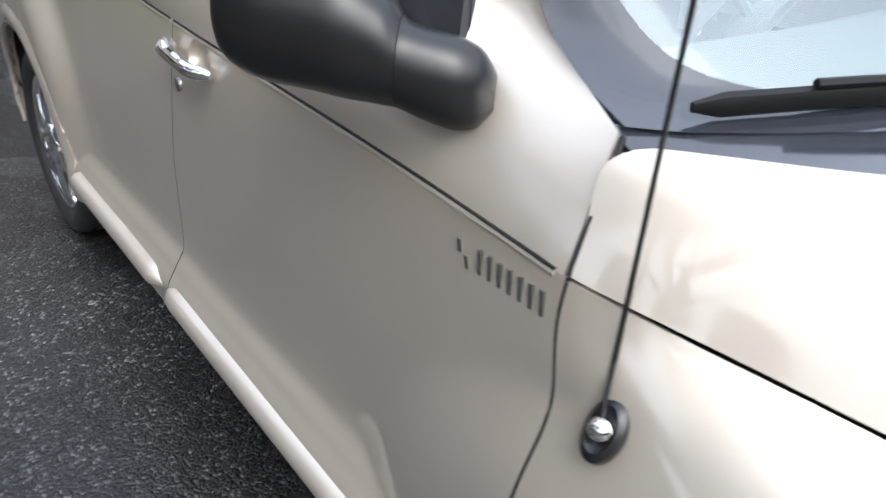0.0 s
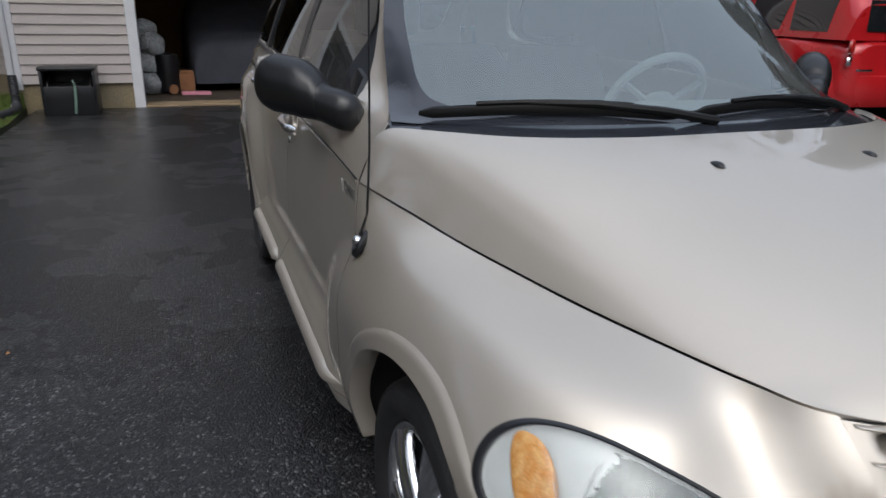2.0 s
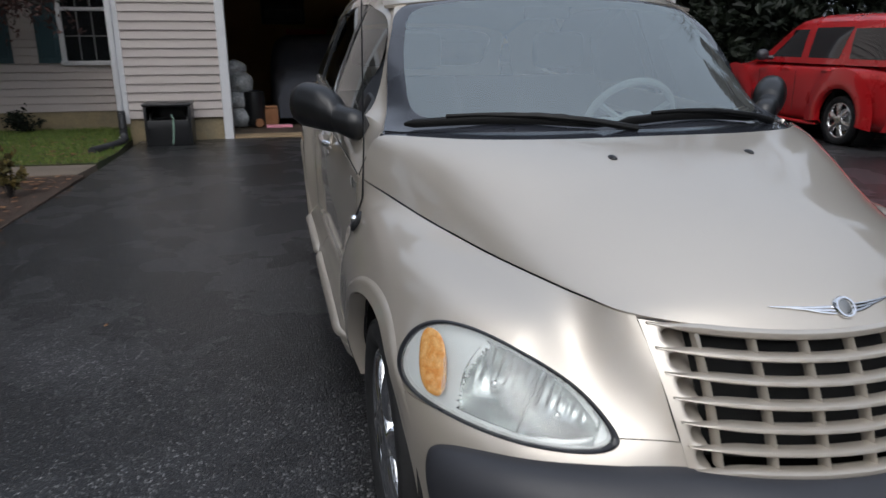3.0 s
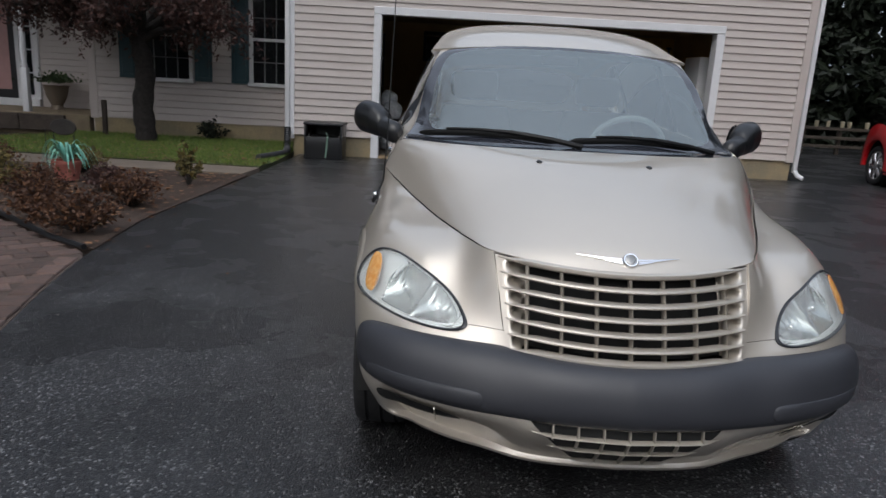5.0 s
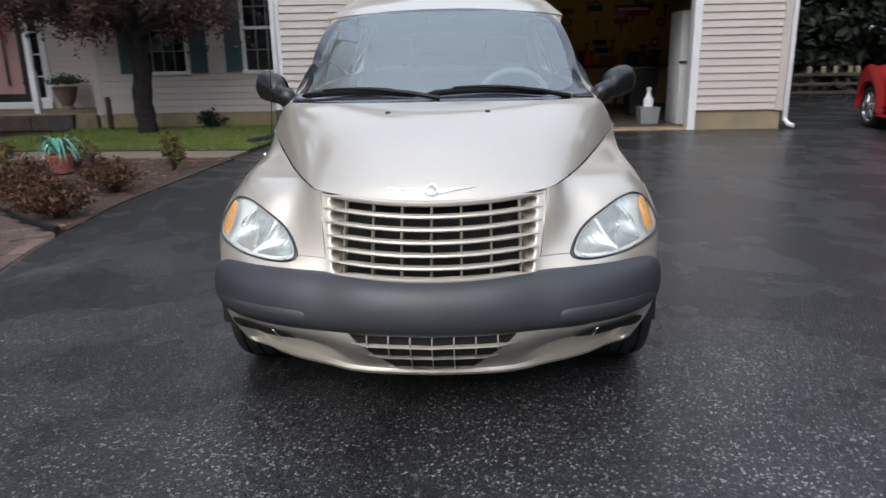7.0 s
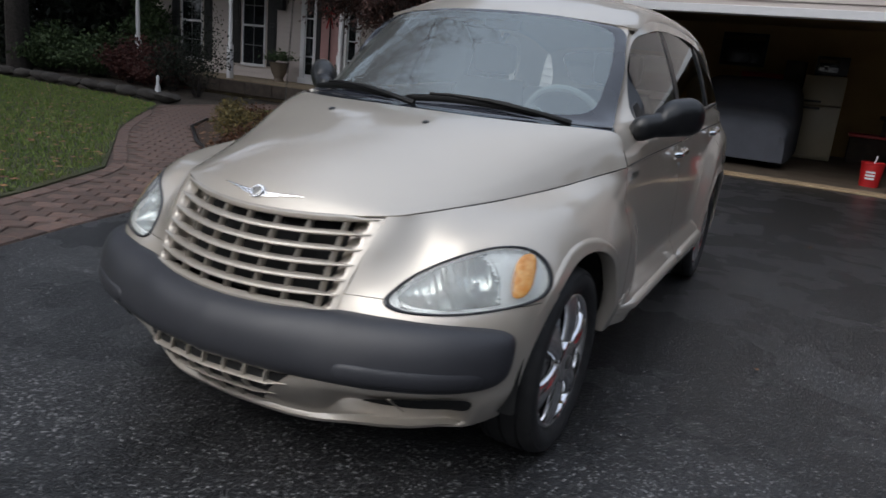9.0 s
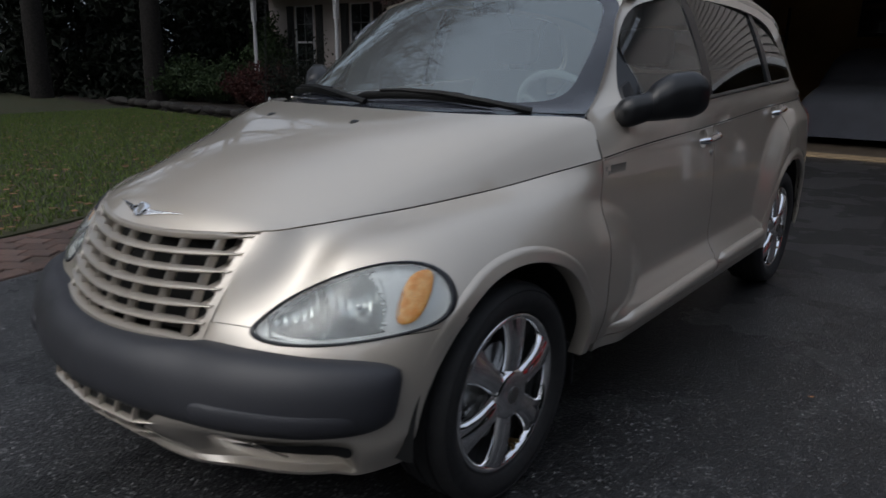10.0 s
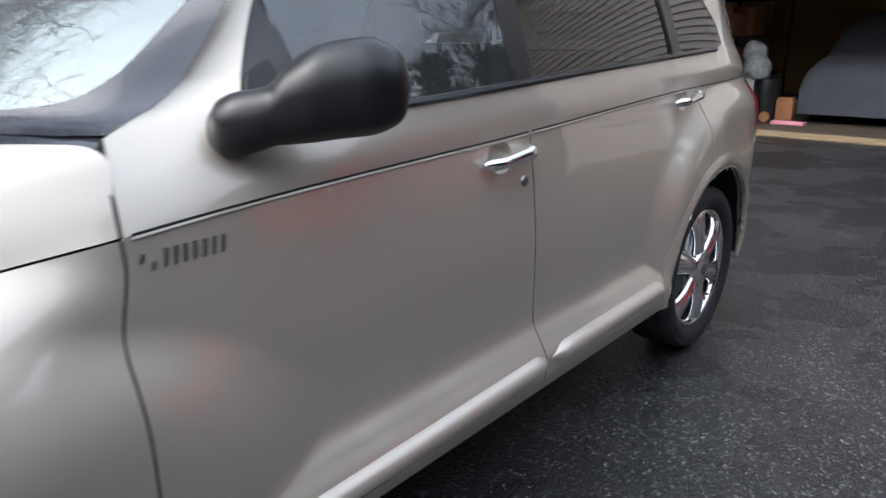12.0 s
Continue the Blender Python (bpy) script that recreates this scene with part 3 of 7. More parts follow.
bm = bmesh.new()
sheet(bm, [[fog_point(*fog_outline(i, 40, g), .010) for i in range(40)] for g in (1, .9, .8, .7, .6, .5, .4, .3, .2, .1, .01)], wrap=True)
recess = both(lambda: face_out(bm, lambda c: (.3, -1, 0)), "fog_recess", BLACK)
for side, rec in zip((1, -1), recess):
    bm = bmesh.new()
    a, b = fog_point(.30, .50, .012), fog_point(.28, -.30, .016)
    tube(bm, [a, a.lerp(b, .5), b], .003, 6)
    if side < 0:
        for v in bm.verts:
            v.co.x *= -1
        bmesh.ops.reverse_faces(bm, faces=bm.faces)
    part("recess_brace", bm, PAINT, rec)


# headlamps
def lamp_ring(grows):
    bm = bmesh.new()
    sheet(bm, [[lamp_place(q, lift) for q in arc_points(g)] for g, lift in grows], wrap=True)
    return face_out(bm, lambda c: LAMP_FACE)


def lamp_fill(grow, lift, bulge=0.0):
    bm = bmesh.new()
    rows = []
    for g in (1, .9, .75, .55, .35, .15, .01):
        rows.append([lamp_place(q, lift + bulge * (1 - g * g)) for q in arc_points(grow * g)])
    sheet(bm, rows, wrap=True)
    return face_out(bm, lambda c: LAMP_FACE)


def lamp_span(x):
    """The lower and upper edge of the lamp at a place along it."""
    poly, ys = arc_points(1.0), []
    for a, b in zip(poly, poly[1:] + poly[:1]):
        if (a.x > x) != (b.x > x):
            ys.append(a.y + (b.y - a.y) * (x - a.x) / (b.x - a.x))
    return (min(ys), max(ys)) if ys else (0.0, 0.0)


def reflector(x0, x1, dip):
    """A fluted silvered bowl behind the lens; its outer edge is bowed."""
    bm = bmesh.new()
    rows = []
    for i in range(65):
        row = []
        for j in range(17):
            h = -1 + j / 8
            end = x1 - .045 * h * h if x1 > .5 else x1
            x = x0 + (end - x0) * i / 64
            lo, hi = lamp_span(x)
            f = (x - x0) / (x1 - x0)
            deep = dip * max(math.sin(math.pi * min(max(f, 0), 1)), 0) ** .7 * (1 - .75 * h * h)
            flute = .0016 * math.cos(f * (x1 - x0) * LAMP_ALONG.length * math.tau / .019) * smooth(-.3, .2, h) * smooth(0, .004, deep)
            row.append(lamp_place(Vector((x, (lo + hi) / 2 + (hi - lo) / 2 * .86 * h)), -.010 - deep + flute))
        rows.append(row)
    sheet(bm, rows)
    return face_out(bm, lambda c: LAMP_FACE)


gaskets = both(lambda: lamp_ring([(1.055, -.004), (1.05, .004), (1.02, .007), (.995, .005), (.975, -.004)]), "headlamp", TRIM, "clear teardrop headlamp with amber corner lens")
for gasket, flip in zip(gaskets, (False, True)):
    def put(name, bm, mat, label="", **more):
        if flip:
            for v in bm.verts:
                v.co.x *= -1
            bmesh.ops.reverse_faces(bm, faces=bm.faces)
        return part(name, bm, mat, gasket, label, **more)
    back = bmesh.new()
    sheet(back, [[lamp_place(q, lift) for q in arc_points(g)] for g, lift in [(1.0, .0), (.965, -.014)] + [(.95 - .94 * k / 22, -.018) for k in range(23)]], wrap=True)
    core = arc_points(.87)
    bmesh.ops.delete(back, geom=[f for f in back.faces for q in (lamp_local(f.calc_center_median()),) if q.x < .655 - 9 * q.y * q.y and lamp_inside(q, core)], context="FACES")
    put("lamp_housing", face_out(back, lambda c: LAMP_FACE), HOUSING)
    put("low_beam_reflector", reflector(.365, .675, .040), REFLECTOR)
    put("high_beam_reflector", reflector(.06, .362, .034), REFLECTOR)
    for cx, cy, r in ((.53, .010, .011), (.24, .0, .009)):
        b = bmesh.new()
        bmesh.ops.create_uvsphere(b, u_segments=16, v_segments=10, radius=r, matrix=Matrix.Translation(lamp_place(Vector((cx, cy)), -.032)))
        put("bulb_cap", b, CHROME)
    b = bmesh.new()
    rows = []
    for g in (1, .96, .85, .65, .4, .2, .01):
        ring = []
        for i in range(48):
            a = math.tau * i / 48
            c, d = math.copysign(abs(math.cos(a)) ** .8, math.cos(a)) * g, math.copysign(abs(math.sin(a)) ** .8, math.sin(a)) * g
            ring.append(lamp_place(Vector((.822 + .078 * c + .058 * d, .008 + .058 * d)), .007 + .005 * (1 - g * g) ** .5))
        rows.append(ring)
    sheet(b, rows, wrap=True)
    put("amber_lens", face_out(b, lambda c: LAMP_FACE), AMBER, "amber turn-signal lens")
    lens = put("lens", lamp_fill(.985, .003, .010), LENS, "slightly hazy clear lens")
    lens.visible_shadow = False

# ---- greenhouse ----
belt_x = pchip((.90, .796), (1.02, .778), (1.15, .742), (1.30, .685), (1.42, .625), (1.50, .565), (1.56, .50))


def upper_x(y, z):
    """Half the width above the crease."""
    x = belt_x(z) - .050 * smooth(1.15, .45, y) * smooth(.90, 1.02, z) - .030 * smooth(2.0, 2.9, y) * smooth(.95, 1.2, z)
    low_x = side_x(max(y, .49), min(z, crease(y)))
    t = smooth(0, .10, z - crease(y))
    x = low_x * (1 - t) + (x - tail_in(y)) * t
    if y < 1.1 and crease(y) < z < 1.09:
        # before the mirror the flank rises straight to the windscreen's foot
        foot, head = side_x(max(y, .49), crease(y)), belt_x(1.03) - .055 * smooth(1.15, .45, y)
        f = min((z - crease(y)) / (1.03 - crease(y)), 1)
        keep = smooth(1.1, .6, y) * smooth(1.09, 1.03, z)
        x = x * (1 - keep) + (foot + (head - foot) * (.65 * f + .35 * f * f)) * keep
    return x


def cowl(x):
    r = abs(x) / .715
    return Vector((x, .275 + .245 * r ** 2.2, 1.046 - .014 * r ** 2))


def header(x):
    r = abs(x) / .575
    return Vector((x, .885 + .13 * r ** 2.2, 1.452 - .030 * r ** 2.2))


screen_half = pchip((0, .715), (.05, .692), (.15, .670), (.25, .661), (.5, .643), (.75, .611), (1, .575))
screen_wrap = pchip((0, 0), (.06, .05), (.15, .085), (.25, .08), (.5, .045), (.8, 0), (1, 0))


def screen(a, v, lift=0.0):
    """The windscreen: a across (-1 .. 1), v from the cowl (0) to the header (1)."""
    p = cowl(.715 * a).lerp(header(.575 * a), v)
    p.x = screen_half(v) * a
    p.y += screen_wrap(v) * abs(a) ** 4
    bow = .022 * math.sin(math.pi * v)
    return p + Vector((0, -.55, .83)) * (bow + lift)


# windscreen: enamel border and clear pane
def screen_loop(grow_a, grow_v, n=96, power=7):
    pts = []
    for i in range(n):
        t = math.tau * i / n
        c, s = math.cos(t), math.sin(t)
        k = (abs(c) ** power + abs(s) ** power) ** (-1 / power)
        pts.append((c * k * grow_a, .5 + .5 * s * k * grow_v))
    return pts


square = screen_loop(1, 1, n=160, power=80)


def rounded(a, v, ra=.13, rv=.17):
    """A border point drawn in at the pane's corners."""
    da, dv = abs(a) - (1 - ra), abs(v - .5) - (.5 - rv)
    if da > 0 and dv > 0 and v > .5:
        k = 1 / max(math.hypot(da / ra, dv / rv), 1)
        return math.copysign(1 - ra + da * k, a), .5 + math.copysign(.5 - rv + dv * k, v - .5)
    return a, v


def screen_basis(x, z):
    q, h = (x / .7) ** 2, (z - 1.24) / .2
    return [1, h, h * h, q, q * h, q * h * h, q * q, q * q * h, q ** 3]


knots = [screen(i / 20, j / 20) for i in range(21) for j in range(21)]
screen_fit = np.linalg.lstsq(np.array([screen_basis(p.x, p.z) for p in knots]), np.array([p.y for p in knots]), rcond=None)[0]


def pane_point(a, v, lift=0.0):
    """The windscreen as one even curve, eased into its rim at the border."""
    p = screen(a, v)
    t = smooth(.90, 1.0, max(abs(a), abs(2 * v - 1)))
    p.y = p.y * t + float(np.dot(screen_fit, screen_basis(p.x, p.z))) * (1 - t)
    return p + Vector((0, -.55, .83)) * lift


rim = [rounded(a, v) for a, v in square]
inner = [(a, .505 + (v - .5) * .915) for a, v in screen_loop(.925, 1, n=160, power=9)]
bm = bmesh.new()
sheet(bm, [[pane_point(a + (b - a) * g, v + (w - v) * g, .002) for (a, v), (b, w) in zip(rim, inner)] for g in (0, .2, .4, .6, .8, 1)], wrap=True)
corner = bmesh.new()
sheet(corner, [[screen(a + (b - a) * g, v + (w - v) * g, .003) for (a, v), (b, w) in zip(square, rim)] for g in (0, 1)], wrap=True)
part("windscreen_surround", face_out(corner, lambda c: (0, -1, 1)), PAINT, car)
windscreen = part("windscreen", face_out(bm, lambda c: (0, -1, 1)), FRIT, car, "windscreen with black border reflecting the pale sky")
bm = bmesh.new()
glass_rows = sheet(bm, [[pane_point(b * g, .505 + (w - .505) * g, .002) for b, w in inner] for g in [1 - .99 * k / 24 for k in range(25)]], wrap=True)
bm.faces.new(glass_rows[-1])
pane = part("pane", face_out(bm, lambda c: (0, -1, 1)), GLASS, windscreen)
pane.visible_shadow = False

# cowl panel under the wipers
bm = bmesh.new()
rows = []
for i in range(41):
    a = -1 + 2 * i / 40
    back = screen(a, .01, -.002)
    front = Vector((.715 * a, .150 + .345 * abs(a) ** 3.6, 1.026 - .010 * a * a))
    rows.append([front.lerp(back, s) + Vector((0, 0, -.003 * math.sin(math.pi * s))) for s in (0, .33, .66, 1)])
sheet(bm, rows)
part("cowl_panel", face_out(bm, lambda c: (0, 0, 1)), FRIT, car, thick=.01)

# roof
roof_mid = pchip((.885, 1.455), (1.0, 1.503), (1.15, 1.545), (1.4, 1.585), (1.8, 1.600), (2.4, 1.583), (2.9, 1.52), (3.16, 1.45))
roof_edge = pchip((1.015, 1.424), (1.15, 1.452), (1.4, 1.478), (1.8, 1.492), (2.3, 1.480), (2.8, 1.43), (3.12, 1.35))


def roof_point(a, v):
    yc, ye = .885 + 2.275 * v, 1.015 + 2.105 * v
    ze = roof_edge(ye)
    xe = upper_x(ye, ze) - .002
    f = math.pi / 2 * abs(a)
    x = xe * math.sin(f) ** .8
    y = yc + (ye - yc) * (x / xe) ** 2.2
    zc = roof_mid(yc)
    crown = math.cos(f) ** .8 if abs(a) < 1 else 0.0
    t = smooth(0, .16, v)
    return Vector((math.copysign(x, a) if a else 0.0, y, ze + (zc - ze) * (crown * t + (1 - (x / xe) ** 2.2) * (1 - t)) - .004 * (1 - t)))


bm = bmesh.new()
sheet(bm, [[roof_point(j / 30, i / 50) for j in range(-30, 31)] for i in range(51)])
roof = part("roof", face_out(bm, lambda c: (0, 0, 1)), PAINT, car, thick=.012)

# flank frames: the ring between the windows' outline and the body
window_line = catmull([(.735, 1.035), (.785, 1.14), (.86, 1.265), (.98, 1.362), (1.15, 1.415), (1.50, 1.445), (2.0, 1.447), (2.40, 1.425), (2.64, 1.375), (2.76, 1.28), (2.83, 1.17), (2.80, 1.115), (2.60, 1.105), (2.2, 1.092), (1.8, 1.076), (1.4, 1.058), (1.0, 1.042), (.80, 1.036)], closed=True)
WIN = [Vector((window_line(18 * i / 144).x, window_line(18 * i / 144).y)) for i in range(144)]


def outer_line():
    pts = [Vector((screen(1, k / 14).y, screen(1, k / 14).z)) for k in range(15)]
    pts += [Vector((y, roof_edge(y))) for y in (1.1, 1.2, 1.35, 1.5, 1.7, 1.9, 2.1, 2.3, 2.5, 2.7, 2.85, 3.0, 3.1)]
    pts += [Vector((3.14, 1.22)), Vector((3.19, 1.1)), Vector((3.22, 1.0))]
    pts += [Vector((y, crease(y))) for y in (3.0, 2.8, 2.6, 2.4, 2.2, 2.0, 1.8, 1.6, 1.475, 1.3, 1.1, .95, .8, .65, .55)]
    pts += [Vector((.494, .906)), Vector((.501, .96))]
    return pts


OUT = outer_line()
MIDDLE = Vector((1.75, 1.20))


def polar(poly, ang):
    d = Vector((math.cos(ang), math.sin(ang)))
    best = None
    for a, b in zip(poly, poly[1:] + poly[:1]):
        e = b - a
        den = d.x * e.y - d.y * e.x
        if abs(den) < 1e-9:
            continue
        w = a - MIDDLE
        t, s = (w.x * e.y - w.y * e.x) / den, (w.x * d.y - w.y * d.x) / den
        if t > 0 and -1e-6 <= s <= 1 + 1e-6 and (best is None or t > best):
            best = t
    return MIDDLE + d * (best or 0)


ANGLES = sorted([math.atan2(p.y - MIDDLE.y, p.x - MIDDLE.x) for p in OUT] + [math.tau * k / 140 - math.pi for k in range(140)])


def edge_x(y, z):
    """As upper_x, but at the windscreen's edge the frame meets the pane."""
    x = upper_x(y, z)
    if z > .97:
        v = min(max((z - 1.032) / .39, 0), 1)
        e = screen(1, v)
        t = smooth(.16, .0, y - e.y) * smooth(.97, 1.05, z)
        x = x * (1 - t) + e.x * t
    return x


def frame_mesh():
    bm = bmesh.new()
    rows = []
    for ang in ANGLES:
        a, b = polar(WIN, ang), polar(OUT, ang)
        row = [(edge_x(a.x, a.y) - .014, a.x, a.y)]
        row += [(edge_x(q.x, q.y), q.x, q.y) for q in (a.lerp(b, k / 12) for k in range(13))]
        rows.append(row)
    rows.append(rows[0])
    sheet(bm, rows)
    return face_out(bm, lambda c: (1, 0, 0))


frames = both(frame_mesh, "window_surround", PAINT, thick=.010)


# thin dark tubes added to draw the shade lines of the upright joints
def joint_mesh(u):
    bm = bmesh.new()
    return tube(bm, [skin(u, .03 + 5.6 * k / 48) + Vector((-.003, 0, 0)) for k in range(49)], .0032, 6)


def cowl_joint_mesh():
    bm = bmesh.new()
    return tube(bm, [(edge_x(y + .004, z) - .004, y, z) for y, z in ((.4915, .906), (.4945, .935), (.4975, .96), (.507, 1.0), (.516, 1.028))], .0032, 6)


both(lambda: joint_mesh(u_door - .004), "door_gap_line", RUBBER)
both(lambda: joint_mesh(u_mid), "door_gap_line", RUBBER)
both(cowl_joint_mesh, "cowl_gap_line", RUBBER)


def glass_basis(y, z):
    h, k = (y - 1.8) / 1.0, (z - 1.24) / .2
    return [1, h, k, h * h, h * k, k * k, h ** 3, h * h * k]


glass_fit = np.linalg.lstsq(np.array([glass_basis(.8 + .1 * i, 1.06 + .04 * j) for i in range(20) for j in range(10)]), np.array([edge_x(.8 + .1 * i, 1.06 + .04 * j) for i in range(20) for j in range(10)]), rcond=None)[0]


def glass_x(y, z):
    return float(np.dot(glass_fit, glass_basis(y, z)))


def glass_zone(y0, y1, inset, even=True):
    """A pane between two slanting bars, cut from the windows' outline."""
    bm = bmesh.new()
    rows = []
    for i in range(25):
        y = y0 + (y1 - y0) * i / 24
        zs = []
        for a, b in zip(WIN, WIN[1:] + WIN[:1]):
            if (a.x - y) * (b.x - y) <= 0 and a.x != b.x:
                zs.append(a.y + (b.y - a.y) * (y - a.x) / (b.x - a.x))
        lo, hi = (min(zs), max(zs)) if zs else (1.04, 1.041)
        rows.append([((glass_x(y, z) if even else edge_x(y, z)) - inset, y, z) for z in (lo + (hi - lo) * k / 10 for k in range(11))])
    sheet(bm, rows)
    return face_out(bm, lambda c: (1, 0, 0))


for y0, y1, mat, name, host in ((.845, 1.455, DOOR_GLASS, "front_door_window", front_doors), (1.515, 2.36, DARK_GLASS, "rear_door_window", rear_doors), (2.41, 2.822, DARK_GLASS, "quarter_window", frames)):
    bm = glass_zone(y0, y1, .014)
    other = mirrored(bm)
    for m, h in ((bm, host[0]), (other, host[1])):
        ob = part(name, m, mat, h)
        ob.visible_shadow = False
for y0, y1, name in ((.742, .852, "mirror_sail"), (1.445, 1.525, "door_pillar"), (2.35, 2.42, "rear_pillar")):
    both(lambda: glass_zone(y0, y1, .003 if name == "mirror_sail" else .008, False), name, TRIM, parent=car, thick=.01)


def sill_strip():
    bm = bmesh.new()
    tube(bm, [(edge_x(y, z) + .002, y, z) for y, z in ((window_line(17.4 - .25 * k).x, window_line(17.4 - .25 * k).y - .004) for k in range(25))], .009, 6)
    return bm


both(sill_strip, "window_seal", TRIM)


# the raised line along the flank, with its dark joint above
def belt_line(y0, y1, out, up, r):
    bm = bmesh.new()
    n = max(int((y1 - y0) / .04), 2)
    pts = [(y0 + (y1 - y0) * i / n) for i in range(n + 1)]
    return tube(bm, [(side_x(y, crease(y)) + out, y, crease(y) + up) for y in pts], r, 8)


for y0, y1, host in ((.506, 1.466, front_doors), (1.484, 2.468, rear_doors), (2.484, 3.05, frames)):
    for side, h in zip((1, -1), host):
        for name, mat, out, up, r in (("belt_moulding", PAINT, -.0015, -.004, .0048), ("belt_joint", BLACK, .0005, .0015, .0022)):
            bm = belt_line(y0, y1, out, up, r)
            part(name, bm if side > 0 else mirrored(bm), mat, h)


# tail: closes the body between the roof and the rear quarter panels, with its window
def tail_point(a, k):
    top = roof_point(a, 1)
    low = Vector((math.copysign(.60 * abs(a), a), 3.41 - .14 * abs(a) ** 3, .985))
    return top.lerp(low, k) + Vector((0, .10 * math.sin(math.pi * k), 0))


hole = [(.72 * c * k, .40 + .28 * s * k) for c, s, k in ((math.cos(t), math.sin(t), (abs(math.cos(t)) ** 5 + abs(math.sin(t)) ** 5) ** -.2) for t in (math.tau * i / 64 for i in range(64)))]
outer = [(c * k, .5 + .5 * s * k) for c, s, k in ((math.cos(t), math.sin(t), 1 / max(abs(math.cos(t)), abs(math.sin(t)))) for t in (math.tau * i / 64 for i in range(64)))]
bm = bmesh.new()
sheet(bm, [[tail_point(a + (c - a) * g, k + (d - k) * g) for (a, k), (c, d) in zip(outer, hole)] for g in (0, .33, .66, 1)], wrap=True)
tailgate = part("tailgate", face_out(bm, lambda c: (0, 1, 0)), PAINT, car, thick=.01)
bm = bmesh.new()
sheet(bm, [[tail_point(c * g, .40 + (d - .40) * g) for c, d in hole] for g in (1, .7, .35, .01)], wrap=True)
part("rear_window", face_out(bm, lambda c: (0, 1, 0)), DARK_GLASS, tailgate).visible_shadow = False

# floor pan, so that no light passes under the seats
bm = bmesh.new()
box(bm, -.62, .62, -.36, 3.15, .22, .26, .02)
part("floor_pan", bm, BLACK, car)

# ---- fittings ----
# long side strips over the sills
for y0, y1 in ((.515, 1.468), (1.50, 2.12)):
    def strip():
        bm = bmesh.new()
        rows = []
        for i in range(41):
            y = y0 + (y1 - y0) * i / 40
            t = min(smooth(0, .14, y - y0), smooth(0, .03 if y1 < 1.48 else .1, y1 - y) * .6 + .4 * (1 if y1 < 1.48 else smooth(0, .1, y1 - y)))
            if y0 > 1.49:
                t = min(smooth(0, .06, y - y0), 1.0)
            z = .352 + .016 * (y - .5)
            x = side_x(y, .350)
            rows.append([(x + dx * t + .001, y, z + dz * (.25 + .75 * t)) for dx, dz in ((-.01, .030), (.005, .028), (.017, .018), (.022, .004), (.018, -.010), (-.01, -.019))])
        sheet(bm, rows)
        return face_out(bm, lambda c: (1, 0, .3))
    both(strip, "side_strip", PAINT)


# door handles: a chrome bar over a body-coloured cup
def handle_mesh(y0, y1, z0, z1):
    bm = bmesh.new()
    pts = []
    for i in range(13):
        s = i / 12
        y, z = y0 + (y1 - y0) * s, z0 + (z1 - z0) * s
        pts.append((side_x(y, z) + .008 + .026 * smooth(-.02, .22, s) * smooth(1.04, .84, s), y, z))
    tube(bm, pts, [.007] + [.0125] * 5 + [.0135] * 4 + [.016, .018, .012], 12, 1.1)
    return bm


def cup_mesh(y, z):
    """The hollow behind a handle."""
    bm = bmesh.new()
    rows = []
    for r, out in ((1.06, .0015), (1.0, .0005), (.97, -.004), (.88, -.012), (.7, -.019), (.4, -.022), (.02, -.022)):
        rows.append([(side_x(y + CUP_Y * r * math.cos(a), z + CUP_Z * r * math.sin(a)) + out, y + CUP_Y * r * math.cos(a), z + CUP_Z * r * math.sin(a)) for a in (math.tau * i / 36 for i in range(36))])
    sheet(bm, rows, wrap=True)
    return face_out(bm, lambda c: (1, 0, 0))


for (y0, y1, z0, z1), host in (((1.282, 1.452, .893, .908), front_doors), ((2.275, 2.435, .948, .968), rear_doors)):
    for (side, h) in zip((1, -1), host):
        for name, bm, mat, label in (("door_handle", handle_mesh(y0, y1, z0, z1), CHROME, "chrome door handle"), ("handle_cup", cup_mesh(*(FRONT_CUP if host is front_doors else REAR_CUP)), PAINT, "")):
            bm = bm if side > 0 else mirrored(bm)
            part(name, bm, mat, h, label)
for side, h in zip((1, -1), front_doors):
    bm = bmesh.new()
    lathe(bm, [(0, .006), (.011, .005), (.013, .002), (.013, -.004)], 20)
    bmesh.ops.transform(bm, matrix=Matrix.Translation((side_x(1.437, .836), 1.437, .836)), verts=bm.verts)
    part("door_lock", bm if side > 0 else mirrored(bm), BADGE_METAL, h)
    # model badge: thin raised bars in place of its lettering
    for k in range(9):
        bm = bmesh.new()
        y = .512 + .0155 * k + (.004 if k > 1 else 0)
        if side < 0:
            y = 1.150 - y
        tall, zc = (.014, .874 - .014 * k) if k < 2 else (.028, .868)
        lean = .004
        x = side_x(y, zc)
        rows = [[(x + out, y + dy + lean * (dz / tall), zc + dz) for dy, dz in ((-.0027, -tall / 2), (.0027, -tall / 2), (.0027, tall / 2), (-.0027, tall / 2))] for out in (-.002, .0025)]
        sheet(bm, rows, wrap=True, cap=True)
        part("badge_bar", bm if side > 0 else mirrored(bm), BADGE_METAL, h)


# mirrors
MIRROR_LINE = catmull([(.738, .672, 1.030), (.775, .702, 1.038), (.810, .735, 1.050), (.827, .760, 1.066), (.862, .800, 1.083), (.905, .846, 1.091), (.937, .880, 1.091), (.955, .899, 1.090)])
mirror_tall = pchip((0, .020), (.4, .043), (1, .050), (2, .047), (3, .060), (4, .073), (5, .075), (6, .060), (6.6, .042), (7, .004))
mirror_deep = pchip((0, .016), (.4, .034), (1, .041), (2, .041), (3, .050), (4, .060), (5, .060), (6, .046), (6.6, .030), (7, .003))


